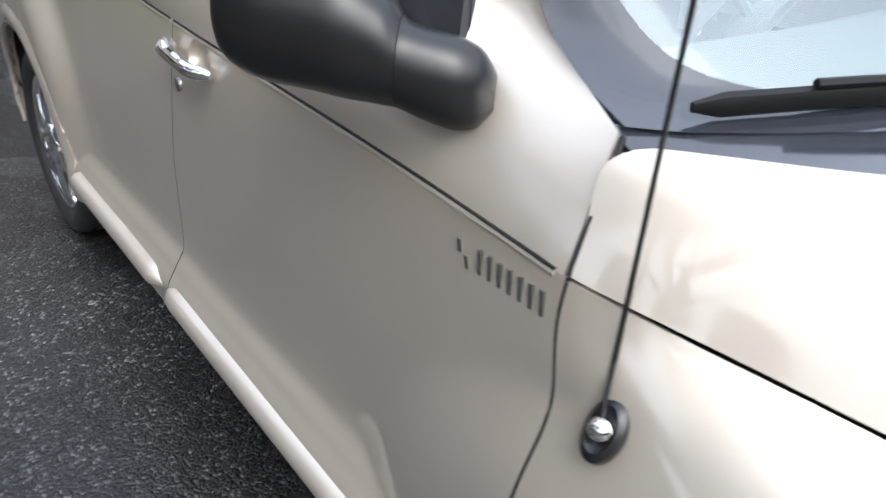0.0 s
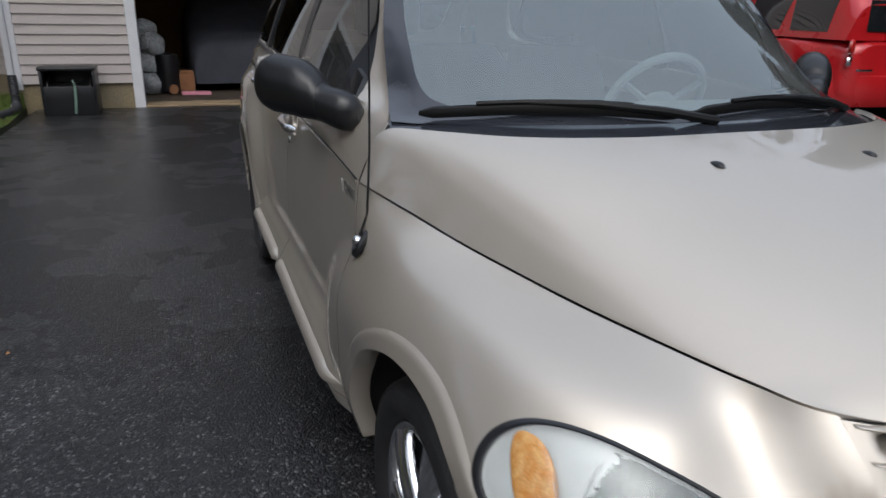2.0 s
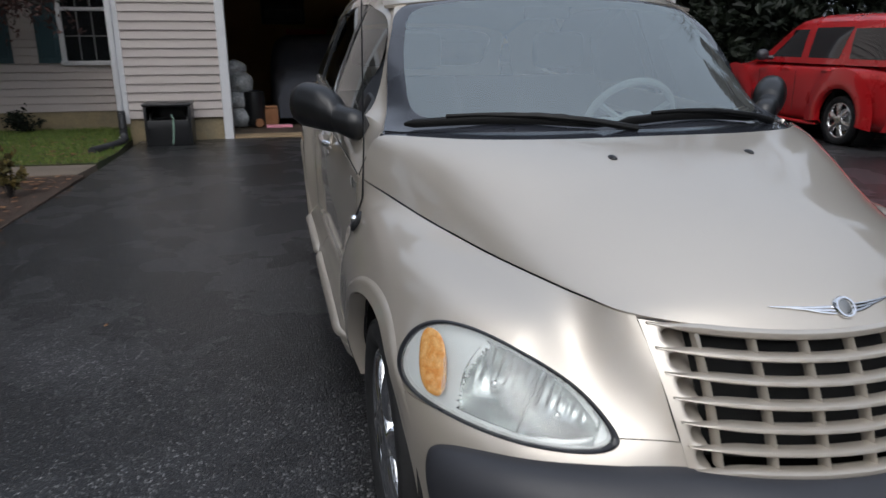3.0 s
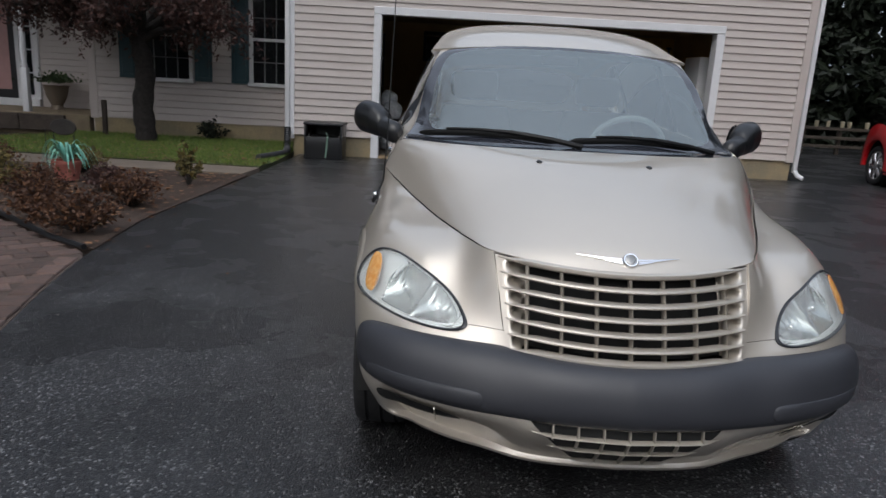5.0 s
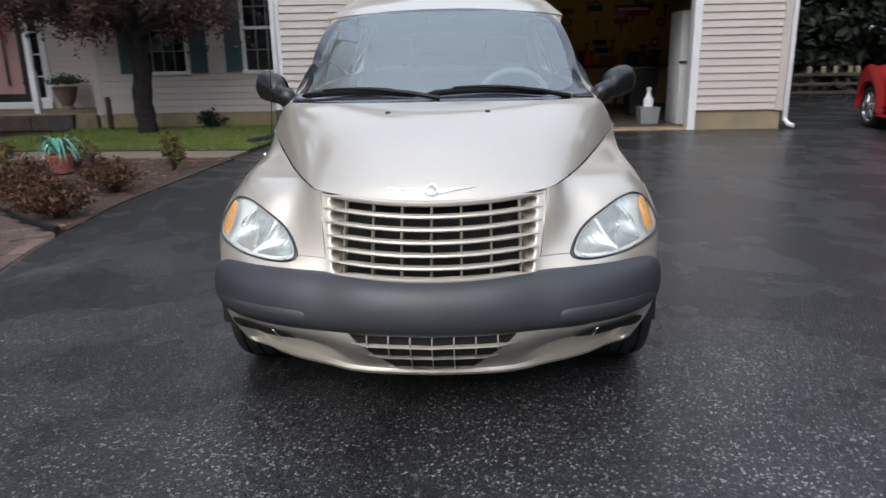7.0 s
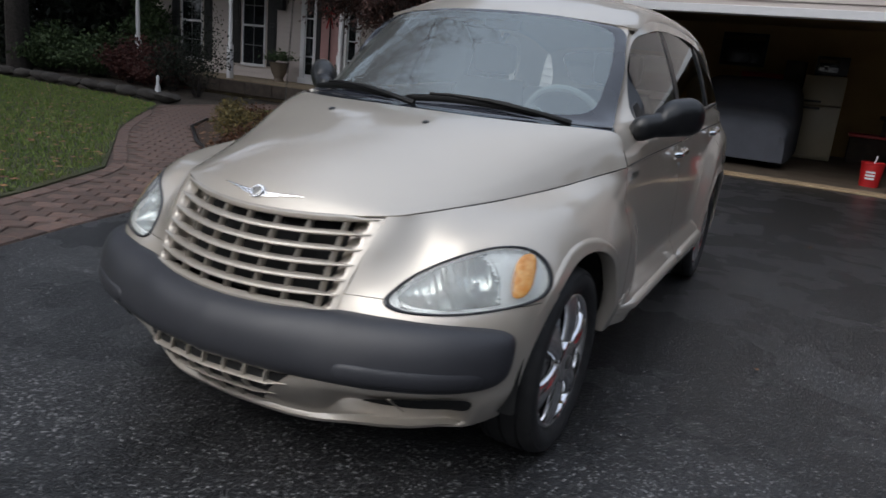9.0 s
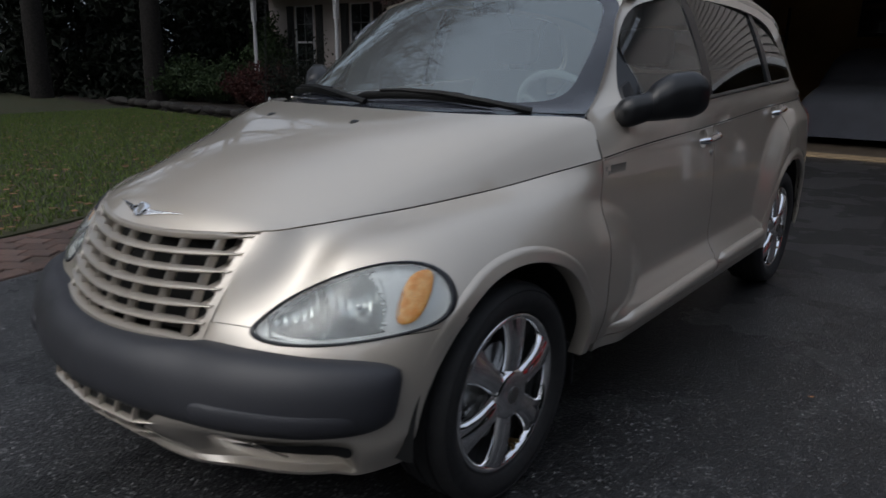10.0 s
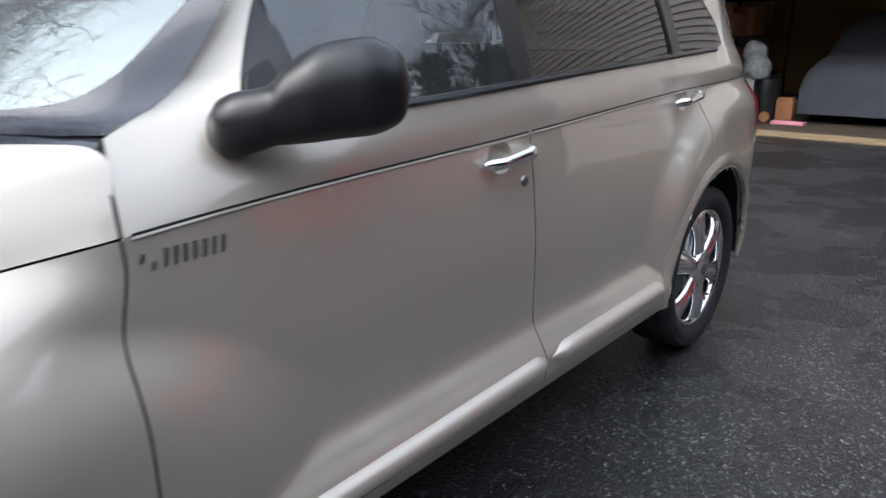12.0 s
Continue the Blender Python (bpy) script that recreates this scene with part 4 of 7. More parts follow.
def mirror_loft(u0, u1, n, shrink=1.0):
    """A length of the mirror, from its foot on the door (0) to its outer end (7)."""
    bm = bmesh.new()
    rows = []
    for k in range(n + 1):
        u = u0 + (u1 - u0) * k / n
        c, side = MIRROR_LINE(u), Vector((.72, -.69, 0))
        h, w = mirror_tall(u) * shrink, mirror_deep(u) * shrink
        rows.append([c + side * (w * math.copysign(abs(math.cos(a)) ** .92, math.cos(a))) + Vector((0, 0, h * math.copysign(abs(math.sin(a)) ** .94, math.sin(a)))) for a in (math.tau * i / 36 for i in range(36))])
    sheet(bm, rows, wrap=True, cap=True)
    return bm


def mirror_sail():
    bm = bmesh.new()
    sheet(bm, [[(edge_x(y, z) + out, y, z) for y, z in ((.705, 1.006), (.77, 1.006), (.835, 1.04), (.812, 1.13), (.775, 1.11), (.730, 1.05))] for out in (-.005, .008)], wrap=True, cap=True)
    return bm


for side, h in zip((1, -1), front_doors):
    turned_side = lambda bm: bm if side > 0 else mirrored(bm)
    ob = part("door_mirror", turned_side(mirror_loft(0, 2.3, 16)), BLACK_PLASTIC, h, "black door mirror", recalc=True)
    part("mirror_joint", turned_side(mirror_loft(2.28, 2.36, 2, .97)), BLACK, ob, recalc=True)
    part("mirror_shell", turned_side(mirror_loft(2.34, 7, 40)), BLACK_PLASTIC, ob, recalc=True)
    part("mirror_foot", turned_side(mirror_sail()), BLACK_PLASTIC, ob, recalc=True)
    g = bmesh.new()
    rows = []
    for r in (1, .5, .01):
        ring = []
        for a in (math.tau * i / 28 for i in range(28)):
            u = 4.75 + 1.45 * r * math.cos(a)
            c, d = MIRROR_LINE(u), MIRROR_LINE(u + .05) - MIRROR_LINE(u - .05)
            ring.append(c + Vector((-d.y, d.x, 0)).normalized() * .0625 + Vector((0, 0, .054 * r * math.sin(a))))
        rows.append(ring)
    sheet(g, rows, wrap=True)
    part("mirror_glass", turned_side(face_out(g, lambda c: (-.7, .7, 0))), CHROME, ob)

# wipers
for x0, x1, lift in ((-.655, .02, .0), (-.05, .60, .0)):
    wiper = None
    bm = bmesh.new()
    def on_screen(x, v, up):
        y_lo, half = cowl(x), .715
        return screen(x / (.715 - .14 * v), v, up)
    blade = [on_screen(x0 + (x1 - x0) * .82 * i / 20, .018 + .030 * math.sin(math.pi * i / 20) - .008 * i / 20, .018) for i in range(21)]
    tube(bm, blade, [.004] + [.0095] * 19 + [.006], 8, 1.4)
    wiper = part("wiper", bm, WIPER, car, "black wiper lying at the foot of the windscreen")
    bm = bmesh.new()
    arm = [blade[8] + Vector((0, -.004, .014)), blade[13] + Vector((.0, -.008, .014)), blade[18] + Vector((.02, -.016, .006)), on_screen(x1 - .02, -.01, .012)]
    tube(bm, arm, [.006, .010, .011, .013], 8, .9)
    part("wiper_arm", bm, WIPER, wiper)
    bm = bmesh.new()
    tube(bm, [b + Vector((0, -.004, .016)) for b in blade[4:17]], .006, 6)
    part("wiper_bridge", bm, WIPER, wiper)

# aerial on the right-hand wing
base = Vector((-.812, .40, .79))
bm = bmesh.new()
rows = []
tilt = Vector((-.82, -.05, .57)).normalized()
side_v = Vector((0, 1, -.1)).normalized()
across = tilt.cross(side_v)
for r, h in ((1.15, -.006), (1.1, .004), (.8, .010), (.62, .006), (.02, .006)):
    rows.append([base + side_v * (.019 * r * math.cos(a)) + across * (.031 * r * math.sin(a)) + tilt * h for a in (math.tau * i / 24 for i in range(24))])
sheet(bm, rows, wrap=True)
aerial = part("aerial_base", face_out(bm, lambda c: tilt), BLACK_PLASTIC, car)
bm = bmesh.new()
bmesh.ops.create_uvsphere(bm, u_segments=14, v_segments=8, radius=.013, matrix=Matrix.Translation(base + tilt * .010))
part("aerial_socket", bm, CHROME, aerial)
bm = bmesh.new()
tube(bm, [base + tilt * .008 + Vector((.0, .004, 0)), base + Vector((.02, .02, .06)), base + Vector((.03, .03, .20)), base + Vector((.045, .06, .85))], [.004, .003, .0026, .002], 6)
part("aerial_rod", bm, BLACK_PLASTIC, aerial)

# tail lamps on the rear corners
def tail_lamp():
    bm = bmesh.new()
    sheet(bm, [[(side_x(3.10 + .05 * math.cos(a) * r, .86 + .11 * math.sin(a) * r) + .006 * (1 - r * r) + .002, 3.10 + .05 * math.cos(a) * r, .86 + .11 * math.sin(a) * r) for a in (math.tau * i / 24 for i in range(24))] for r in (1.1, .9, .5, .02)], wrap=True)
    return face_out(bm, lambda c: (1, 0, 0))


TAIL_RED = material("red tail lamp", (0.45, 0.012, 0.010), 0.15, vary=0.1, fine=200, bump=0.1, coat=1.0)
both(tail_lamp, "tail_lamp", TAIL_RED)


# mud flaps behind the front wheels
def flap():
    bm = bmesh.new()
    return box(bm, .66, .79, .385, .398, .19, .33, .006)


both(flap, "mud_flap", BLACK_PLASTIC)


# ---- wheels ----
def spoke_mesh():
    """One broad spoke with two shallow grooves, standing upright."""
    bm = bmesh.new()
    rows = []
    for i in range(13):
        s = i / 12
        r = .056 + .158 * s
        half = .034 + .005 * s + .024 * s ** 3.5
        x = .030 - .008 * s + .008 * math.sin(math.pi * s)
        row = []
        for j in range(17):
            f = -1 + 2 * j / 16
            groove = .005 * math.exp(-((abs(f) - .52) / .14) ** 2) * smooth(.05, .25, s)
            row.append(Vector((x + .008 * (1 - f * f) - groove - .016 * abs(f) ** 7, half * f, math.sqrt(max(r * r - (half * f) ** 2, 0)) if i > 10 else r)))
        row += [Vector((x - .05, half * .8, r)), Vector((x - .05, -half * .8, r))]
        rows.append(row)
    sheet(bm, rows, wrap=True, cap=True)
    return bm


def wheel_meshes():
    made = {}
    bm = bmesh.new()
    lathe(bm, [(.205, -.06), (.203, .008), (.206, .020), (.213, .028), (.220, .031), (.226, .028), (.229, .018), (.229, -.08)], 84)
    made["rim"] = (bm, CHROME)
    made["spoke"] = (spoke_mesh(), CHROME)
    bm = bmesh.new()
    lathe(bm, [(0, .043), (.020, .044), (.030, .045), (.060, .043), (.068, .040), (.072, .034), (.074, .01)], 48)
    made["hub_cap"] = (bm, CHROME)
    bm = bmesh.new()
    lathe(bm, [(0, .0475), (.016, .048), (.023, .047), (.025, .044)], 28)
    made["hub_emblem"] = (bm, BADGE_METAL)
    bm = bmesh.new()
    lathe(bm, [(.03, -.02), (.14, -.02), (.14, -.045), (.03, -.045)], 40)
    made["brake_disc"] = (bm, BADGE_METAL)
    bm = bmesh.new()
    lathe(bm, [(.215, -.09), (.228, .02), (.232, .032), (.238, .036), (.246, .041), (.258, .046), (.270, .047), (.282, .044), (.290, .040), (.294, .042), (.300, .036), (.306, .026), (.311, .010), (.311, .002), (.304, .0), (.304, -.008), (.312, -.010), (.3125, -.05), (.304, -.052), (.304, -.06), (.3125, -.062), (.312, -.10), (.304, -.102), (.304, -.110), (.311, -.112), (.308, -.13), (.29, -.15), (.25, -.155), (.21, -.14)], 96)
    made["tyre"] = (bm, RUBBER)
    bm = bmesh.new()
    lathe(bm, [(.206, -.15), (.206, -.02), (.02, -.06)], 40)
    made["wheel_well"] = (bm, BLACK)
    bm = bmesh.new()
    tube(bm, [(-.005, .098, -.168), (.018, .095, -.162), (.030, .094, -.160)], [.006, .006, .005], 10)
    made["valve_stem"] = (bm, BRASS)
    return made


BRASS = material("dull brass cap", (0.35, 0.24, 0.10), 0.4, 0.8, vary=0.1, bump=0.0)
WHEEL = {}
for name, (bm, mat) in wheel_meshes().items():
    bmesh.ops.recalc_face_normals(bm, faces=bm.faces)
    mesh = bpy.data.meshes.new(name)
    bm.to_mesh(mesh)
    bm.free()
    mesh.materials.append(mat)
    mesh.shade_smooth()
    mesh.set_sharp_from_angle(angle=radians(50))
    WHEEL[name] = mesh


def add_wheel(parent, m):
    rim = link("wheel", WHEEL["rim"], parent)
    rim.matrix_local = m
    for name in ("hub_cap", "hub_emblem", "brake_disc", "tyre", "wheel_well", "valve_stem"):
        link(name, WHEEL[name], rim)
    for k in range(6):
        link("spoke", WHEEL["spoke"], rim).matrix_local = Matrix.Rotation(math.tau * k / 6, 4, "X")
    return rim


for side in (1, -1):
    for cy, turn in ((0, -11), (WHEELBASE, 10)):
        add_wheel(car, pose(side * .775, cy, .3125, 0, 0, 0 if side > 0 else 180) @ pose(0, 0, 0, turn))

# ---- cabin, as far as it shows through the glass ----
bm = bmesh.new()
rows = []
for i in range(31):
    a = -1 + 2 * i / 30
    rows.append([(.70 * a, y + .2 * abs(a) ** 2.2 * (1 - k / 5), z + .02 * (1 - a * a)) for k, (y, z) in enumerate(((.33, .99), (.50, 1.015), (.68, 1.02), (.80, .985), (.83, .90), (.80, .62)))])
sheet(bm, rows)
part("dashboard", face_out(bm, lambda c: (0, 0, 1)), INTERIOR, car, thick=.01)
bm = bmesh.new()
wheel_m = Matrix.Translation((.36, .98, .985)) @ Matrix.Rotation(radians(-62), 4, "X")
tube(bm, [wheel_m @ Vector((.185 * math.cos(a), .185 * math.sin(a), 0)) for a in (math.tau * i / 40 for i in range(40))], .015, 8, closed=True)
for a in (0, 120, 240):
    a = radians(a + 90)
    tube(bm, [wheel_m @ Vector((.03 * math.cos(a), .03 * math.sin(a), -.03)), wheel_m @ Vector((.18 * math.cos(a), .18 * math.sin(a), 0))], .013, 6)
bmesh.ops.create_uvsphere(bm, u_segments=16, v_segments=8, radius=1, matrix=wheel_m @ Matrix.Translation((0, 0, -.02)) @ Matrix.Diagonal((.075, .065, .03, 1)))
part("steering_wheel", bm, INTERIOR, car)


def seat(cx, cy, width, back_top):
    bm = bmesh.new()
    box(bm, cx - width / 2, cx + width / 2, cy - .25, cy + .27, .50, .66, .05)
    rows = []
    for k in range(9):
        s = k / 8
        w = width / 2 * (1 - .25 * s ** 3)
        y, z = cy + .22 + .16 * s, .60 + (back_top - .60) * s
        rows.append([(cx + w * math.copysign(abs(math.cos(a)) ** .5, math.cos(a)), y + .07 * math.copysign(abs(math.sin(a)) ** .6, math.sin(a)), z) for a in (math.tau * i / 20 for i in range(20))])
    sheet(bm, rows, wrap=True, cap=True)
    return bm


for cx in (-.36, .36):
    chair = part("front_seat", seat(cx, 1.32, .50, 1.14), SEAT_CLOTH, car)
    bm = bmesh.new()
    box(bm, cx - .13, cx + .13, 1.68, 1.77, 1.17, 1.34, .04)
    part("headrest", bm, SEAT_CLOTH, chair)
bench = part("rear_seat", seat(0, 2.15, 1.24, 1.10), SEAT_CLOTH, car)
bm = bmesh.new()
box(bm, -.09, .09, .985, 1.0, 1.375, 1.43, .012)
part("rear_view_mirror", bm, BLACK_PLASTIC, car)
bm = bmesh.new()
sheet(bm, [[Vector((p.x * .98, p.y + .01, p.z - .035)) for p in (roof_point(j / 12 * .97, i / 16) for j in range(-12, 13))] for i in range(17)])
part("headlining", face_out(bm, lambda c: (0, 0, -1)), INTERIOR, car)

# ---- materials of the place ----
def asphalt_material():
    """Worn wet asphalt: stones in dark binder, darker damp patches with more gloss."""
    m = bpy.data.materials.new("wet asphalt")
    m.use_nodes = True
    n, l = m.node_tree.nodes, m.node_tree.links
    bsdf = n["Principled BSDF"]
    where = n.new("ShaderNodeTexCoord")
    stones, fines, damp, streak = n.new("ShaderNodeTexVoronoi"), n.new("ShaderNodeTexNoise"), n.new("ShaderNodeTexNoise"), n.new("ShaderNodeTexNoise")
    stones.inputs["Scale"].default_value = 125
    fines.inputs["Scale"].default_value, fines.inputs["Detail"].default_value = 420, 3
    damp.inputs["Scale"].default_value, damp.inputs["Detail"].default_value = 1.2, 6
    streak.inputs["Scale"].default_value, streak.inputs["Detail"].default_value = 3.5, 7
    for node in (stones, fines, damp, streak):
        l.new(where.outputs["Object"], node.inputs["Vector"])
    pick = n.new("ShaderNodeValToRGB")
    pick.color_ramp.elements[0].position, pick.color_ramp.elements[0].color = 0.0, (0.008, 0.008, 0.009, 1)
    pick.color_ramp.elements[1].position, pick.color_ramp.elements[1].color = 1.0, (0.15, 0.149, 0.15, 1)
    low = pick.color_ramp.elements.new(0.58)
    low.color = (0.013, 0.013, 0.014, 1)
    mid = pick.color_ramp.elements.new(0.88)
    mid.color = (0.034, 0.034, 0.035, 1)
    sep = n.new("ShaderNodeSeparateColor")
    l.new(stones.outputs["Color"], sep.inputs[0])
    l.new(sep.outputs[0], pick.inputs["Fac"])
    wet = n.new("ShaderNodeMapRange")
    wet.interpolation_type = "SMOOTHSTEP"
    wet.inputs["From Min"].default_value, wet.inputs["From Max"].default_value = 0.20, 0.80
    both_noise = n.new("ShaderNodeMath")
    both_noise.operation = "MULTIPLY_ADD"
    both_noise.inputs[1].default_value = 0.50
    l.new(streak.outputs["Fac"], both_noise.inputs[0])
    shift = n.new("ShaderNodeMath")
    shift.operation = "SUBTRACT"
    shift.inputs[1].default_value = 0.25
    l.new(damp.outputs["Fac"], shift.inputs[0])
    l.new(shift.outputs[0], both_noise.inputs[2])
    # lighter by the street, darker by the house: damp plus dim reflections painted in
    axes, damp_shade_slope, total = n.new("ShaderNodeSeparateXYZ"), n.new("ShaderNodeMapRange"), n.new("ShaderNodeMath")
    damp_shade_slope.inputs["From Min"].default_value, damp_shade_slope.inputs["From Max"].default_value = 0.6, -2.6
    damp_shade_slope.inputs["To Min"].default_value, damp_shade_slope.inputs["To Max"].default_value = -0.15, 0.12
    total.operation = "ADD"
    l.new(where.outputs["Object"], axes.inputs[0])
    l.new(axes.outputs["Y"], damp_shade_slope.inputs["Value"])
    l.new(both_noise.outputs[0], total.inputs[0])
    l.new(damp_shade_slope.outputs["Result"], total.inputs[1])
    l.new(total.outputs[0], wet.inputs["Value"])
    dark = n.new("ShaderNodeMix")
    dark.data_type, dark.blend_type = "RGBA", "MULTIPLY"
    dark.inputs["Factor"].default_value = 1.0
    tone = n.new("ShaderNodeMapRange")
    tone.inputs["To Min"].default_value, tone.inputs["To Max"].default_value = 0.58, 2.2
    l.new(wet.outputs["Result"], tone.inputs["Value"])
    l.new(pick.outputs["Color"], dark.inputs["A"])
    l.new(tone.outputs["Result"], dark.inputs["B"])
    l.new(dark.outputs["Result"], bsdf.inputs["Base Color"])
    gloss = n.new("ShaderNodeMapRange")
    gloss.inputs["To Min"].default_value, gloss.inputs["To Max"].default_value = 0.34, 0.52
    l.new(wet.outputs["Result"], gloss.inputs["Value"])
    l.new(gloss.outputs["Result"], bsdf.inputs["Roughness"])
    height = n.new("ShaderNodeMath")
    height.operation = "MULTIPLY_ADD"
    height.inputs[1].default_value = 0.35
    l.new(fines.outputs["Fac"], height.inputs[0])
    l.new(stones.outputs["Distance"], height.inputs[2])
    bump = n.new("ShaderNodeBump")
    bump.inputs["Strength"].default_value, bump.inputs["Distance"].default_value = 0.8, 0.005
    bump.invert = True
    l.new(height.outputs[0], bump.inputs["Height"])
    l.new(bump.outputs["Normal"], bsdf.inputs["Normal"])
    # the film of water: thick over the damp patches, thin over the worn ones
    film = n.new("ShaderNodeMapRange")
    film.inputs["To Min"].default_value, film.inputs["To Max"].default_value = 0.25, 0.37
    l.new(wet.outputs["Result"], film.inputs["Value"])
    l.new(film.outputs["Result"], bsdf.inputs["Coat Roughness"])
    bsdf.inputs["Coat Weight"].default_value = 0.46
    bsdf.inputs["Specular IOR Level"].default_value = 0.35
    bsdf.inputs["Coat IOR"].default_value = 1.4
    ripple = n.new("ShaderNodeBump")
    ripple.inputs["Strength"].default_value, ripple.inputs["Distance"].default_value = 0.20, 0.003
    ripple.invert = True
    l.new(height.outputs[0], ripple.inputs["Height"])
    l.new(ripple.outputs["Normal"], bsdf.inputs["Coat Normal"])
    return m


def leaf_material(name, a, b, rough=0.6):
    """Leaves or blades: each one its own shade between two colours."""
    m = bpy.data.materials.new(name)
    m.use_nodes = True
    n, l = m.node_tree.nodes, m.node_tree.links
    geo, mix = n.new("ShaderNodeNewGeometry"), n.new("ShaderNodeMix")
    mix.data_type = "RGBA"
    mix.inputs["A"].default_value, mix.inputs["B"].default_value = (*a, 1), (*b, 1)
    l.new(geo.outputs["Random Per Island"], mix.inputs["Factor"])
    bsdf = n["Principled BSDF"]
    l.new(mix.outputs["Result"], bsdf.inputs["Base Color"])
    bsdf.inputs["Roughness"].default_value = rough
    bsdf.inputs["Specular IOR Level"].default_value = 0.3
    return m


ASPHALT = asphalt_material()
GRASS_SOIL = material("lawn soil", (0.034, 0.044, 0.015), 0.95, vary=0.4, scale=1.3, fine=60, bump=0.8, depth=0.03, second=(0.058, 0.052, 0.020))
GRASS = leaf_material("grass blades", (0.060, 0.122, 0.022), (0.180, 0.215, 0.052))
SOIL = material("leaf-strewn soil", (0.050, 0.036, 0.026), 0.95, vary=0.45, scale=2.5, fine=50, bump=0.9, depth=0.02, second=(0.022, 0.018, 0.014))
MULCH = material("bark mulch", (0.070, 0.041, 0.027), 0.95, vary=0.5, scale=9, fine=70, bump=1.0, depth=0.02, second=(0.05, 0.032, 0.022))
SIDING = material("beige vinyl siding", (0.43, 0.38, 0.352), 0.55, vary=0.05, scale=1.2, fine=120, bump=0.06, per_piece=0.03)
WALL_CORE = material("wall sheathing", (0.50, 0.44, 0.40), 0.8, vary=0.1, bump=0.1)
WHITE_TRIM = material("white painted trim", (0.62, 0.62, 0.63), 0.5, vary=0.06, scale=3, fine=80, bump=0.05)
FOUNDATION = material("ochre rendered foundation", (0.30, 0.235, 0.135), 0.85, vary=0.25, scale=3, fine=60, bump=0.4, second=(0.19, 0.16, 0.11))
CONCRETE = material("concrete", (0.175, 0.138, 0.105), 0.85, vary=0.2, scale=3, fine=80, bump=0.3)
GARAGE_FLOOR = material("stained garage floor", (0.085, 0.064, 0.045), 0.6, vary=0.3, scale=2, fine=60, bump=0.2)
GARAGE_WALL = material("tan garage wall", (0.44, 0.31, 0.14), 0.9, vary=0.15, scale=2, bump=0.1)
PAVER = material("clay paver", (0.120, 0.070, 0.053), 0.85, vary=0.3, scale=14, fine=110, bump=0.5, per_piece=0.35, second=(0.085, 0.062, 0.055))
TEAL = material("teal shutter paint", (0.020, 0.058, 0.072), 0.5, vary=0.1, bump=0.05)
DARK_WOOD = material("dark weathered wood", (0.060, 0.045, 0.035), 0.85, vary=0.4, scale=6, fine=60, bump=0.5)
BARK = material("dark bark", (0.030, 0.024, 0.021), 0.9, vary=0.5, scale=18, fine=60, bump=1.0, depth=0.02)
BROWN_LEAF = leaf_material("withered red-brown leaves", (0.030, 0.014, 0.012), (0.080, 0.036, 0.028))
RUSSET_LEAF = leaf_material("russet shrub leaves", (0.034, 0.015, 0.010), (0.12, 0.052, 0.022))
OLIVE_LEAF = leaf_material("olive shrub leaves", (0.060, 0.055, 0.018), (0.16, 0.115, 0.035))
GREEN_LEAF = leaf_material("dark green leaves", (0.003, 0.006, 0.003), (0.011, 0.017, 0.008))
BOX_LEAF = leaf_material("boxwood leaves", (0.022, 0.042, 0.016), (0.055, 0.085, 0.032))
RED_LEAF = leaf_material("dark red leaves", (0.035, 0.010, 0.010), (0.085, 0.028, 0.022))
FALLEN = leaf_material("fallen leaves", (0.10, 0.040, 0.020), (0.26, 0.13, 0.055))
TEAL_LEAF = leaf_material("teal strap leaves", (0.05, 0.22, 0.16), (0.22, 0.50, 0.40), 0.45)
TERRACOTTA = material("terracotta", (0.34, 0.11, 0.085), 0.8, vary=0.15, fine=80, bump=0.2)
WINDOW_GLASS = material("dark house window", (0.012, 0.014, 0.016), 0.04, vary=0.1, bump=0.0, coat=1.0)
DARK_METAL = material("black metal", (0.012, 0.012, 0.013), 0.45, vary=0.2, bump=0.05)
COVER_CLOTH = material("grey car cover cloth", (0.055, 0.060, 0.075), 0.85, vary=0.12, scale=5, fine=120, bump=0.4, depth=0.01)
CARDBOARD = material("brown cardboard", (0.28, 0.13, 0.06), 0.9, vary=0.15, fine=60, bump=0.1)
PINK = material("pink foam board", (0.70, 0.28, 0.36), 0.8, vary=0.05, bump=0.05)
CLEAR_BAG = material("milky plastic bag", (0.42, 0.44, 0.45), 0.25, vary=0.3, scale=14, fine=40, bump=0.8, depth=0.02)
RED_PLASTIC = material("red plastic", (0.42, 0.012, 0.014), 0.4, vary=0.1, bump=0.05)
FRIDGE_WHITE = material("off-white enamel", (0.27, 0.235, 0.165), 0.35, vary=0.05, bump=0.03)
YELLOW = material("yellow pegboard", (0.55, 0.34, 0.06), 0.8, vary=0.15, scale=6, fine=60, bump=0.1)
STONE = material("grey-brown stone", (0.035, 0.030, 0.026), 0.85, vary=0.35, scale=7, fine=60, bump=0.7, depth=0.01)
CORRUGATED = material("black drain pipe plastic", (0.035, 0.036, 0.04), 0.5, vary=0.3, scale=10, bump=0.1)


def inside(q, poly):
    return lamp_inside(Vector(q), [Vector(p) for p in poly])


def slab(name, points, z0, z1, mat, label, category):
    bm = bmesh.new()
    bottom, top = [bm.verts.new((x, y, z0)) for x, y in points], [bm.verts.new((x, y, z1)) for x, y in points]
    bm.faces.new(top)
    n = len(points)
    for i in range(n):
        bm.faces.new((bottom[i], bottom[(i + 1) % n], top[(i + 1) % n], top[i]))
    bmesh.ops.recalc_face_normals(bm, faces=bm.faces)
    return tagged(part(name, bm, mat, soft=False), label, category, kind="structure")


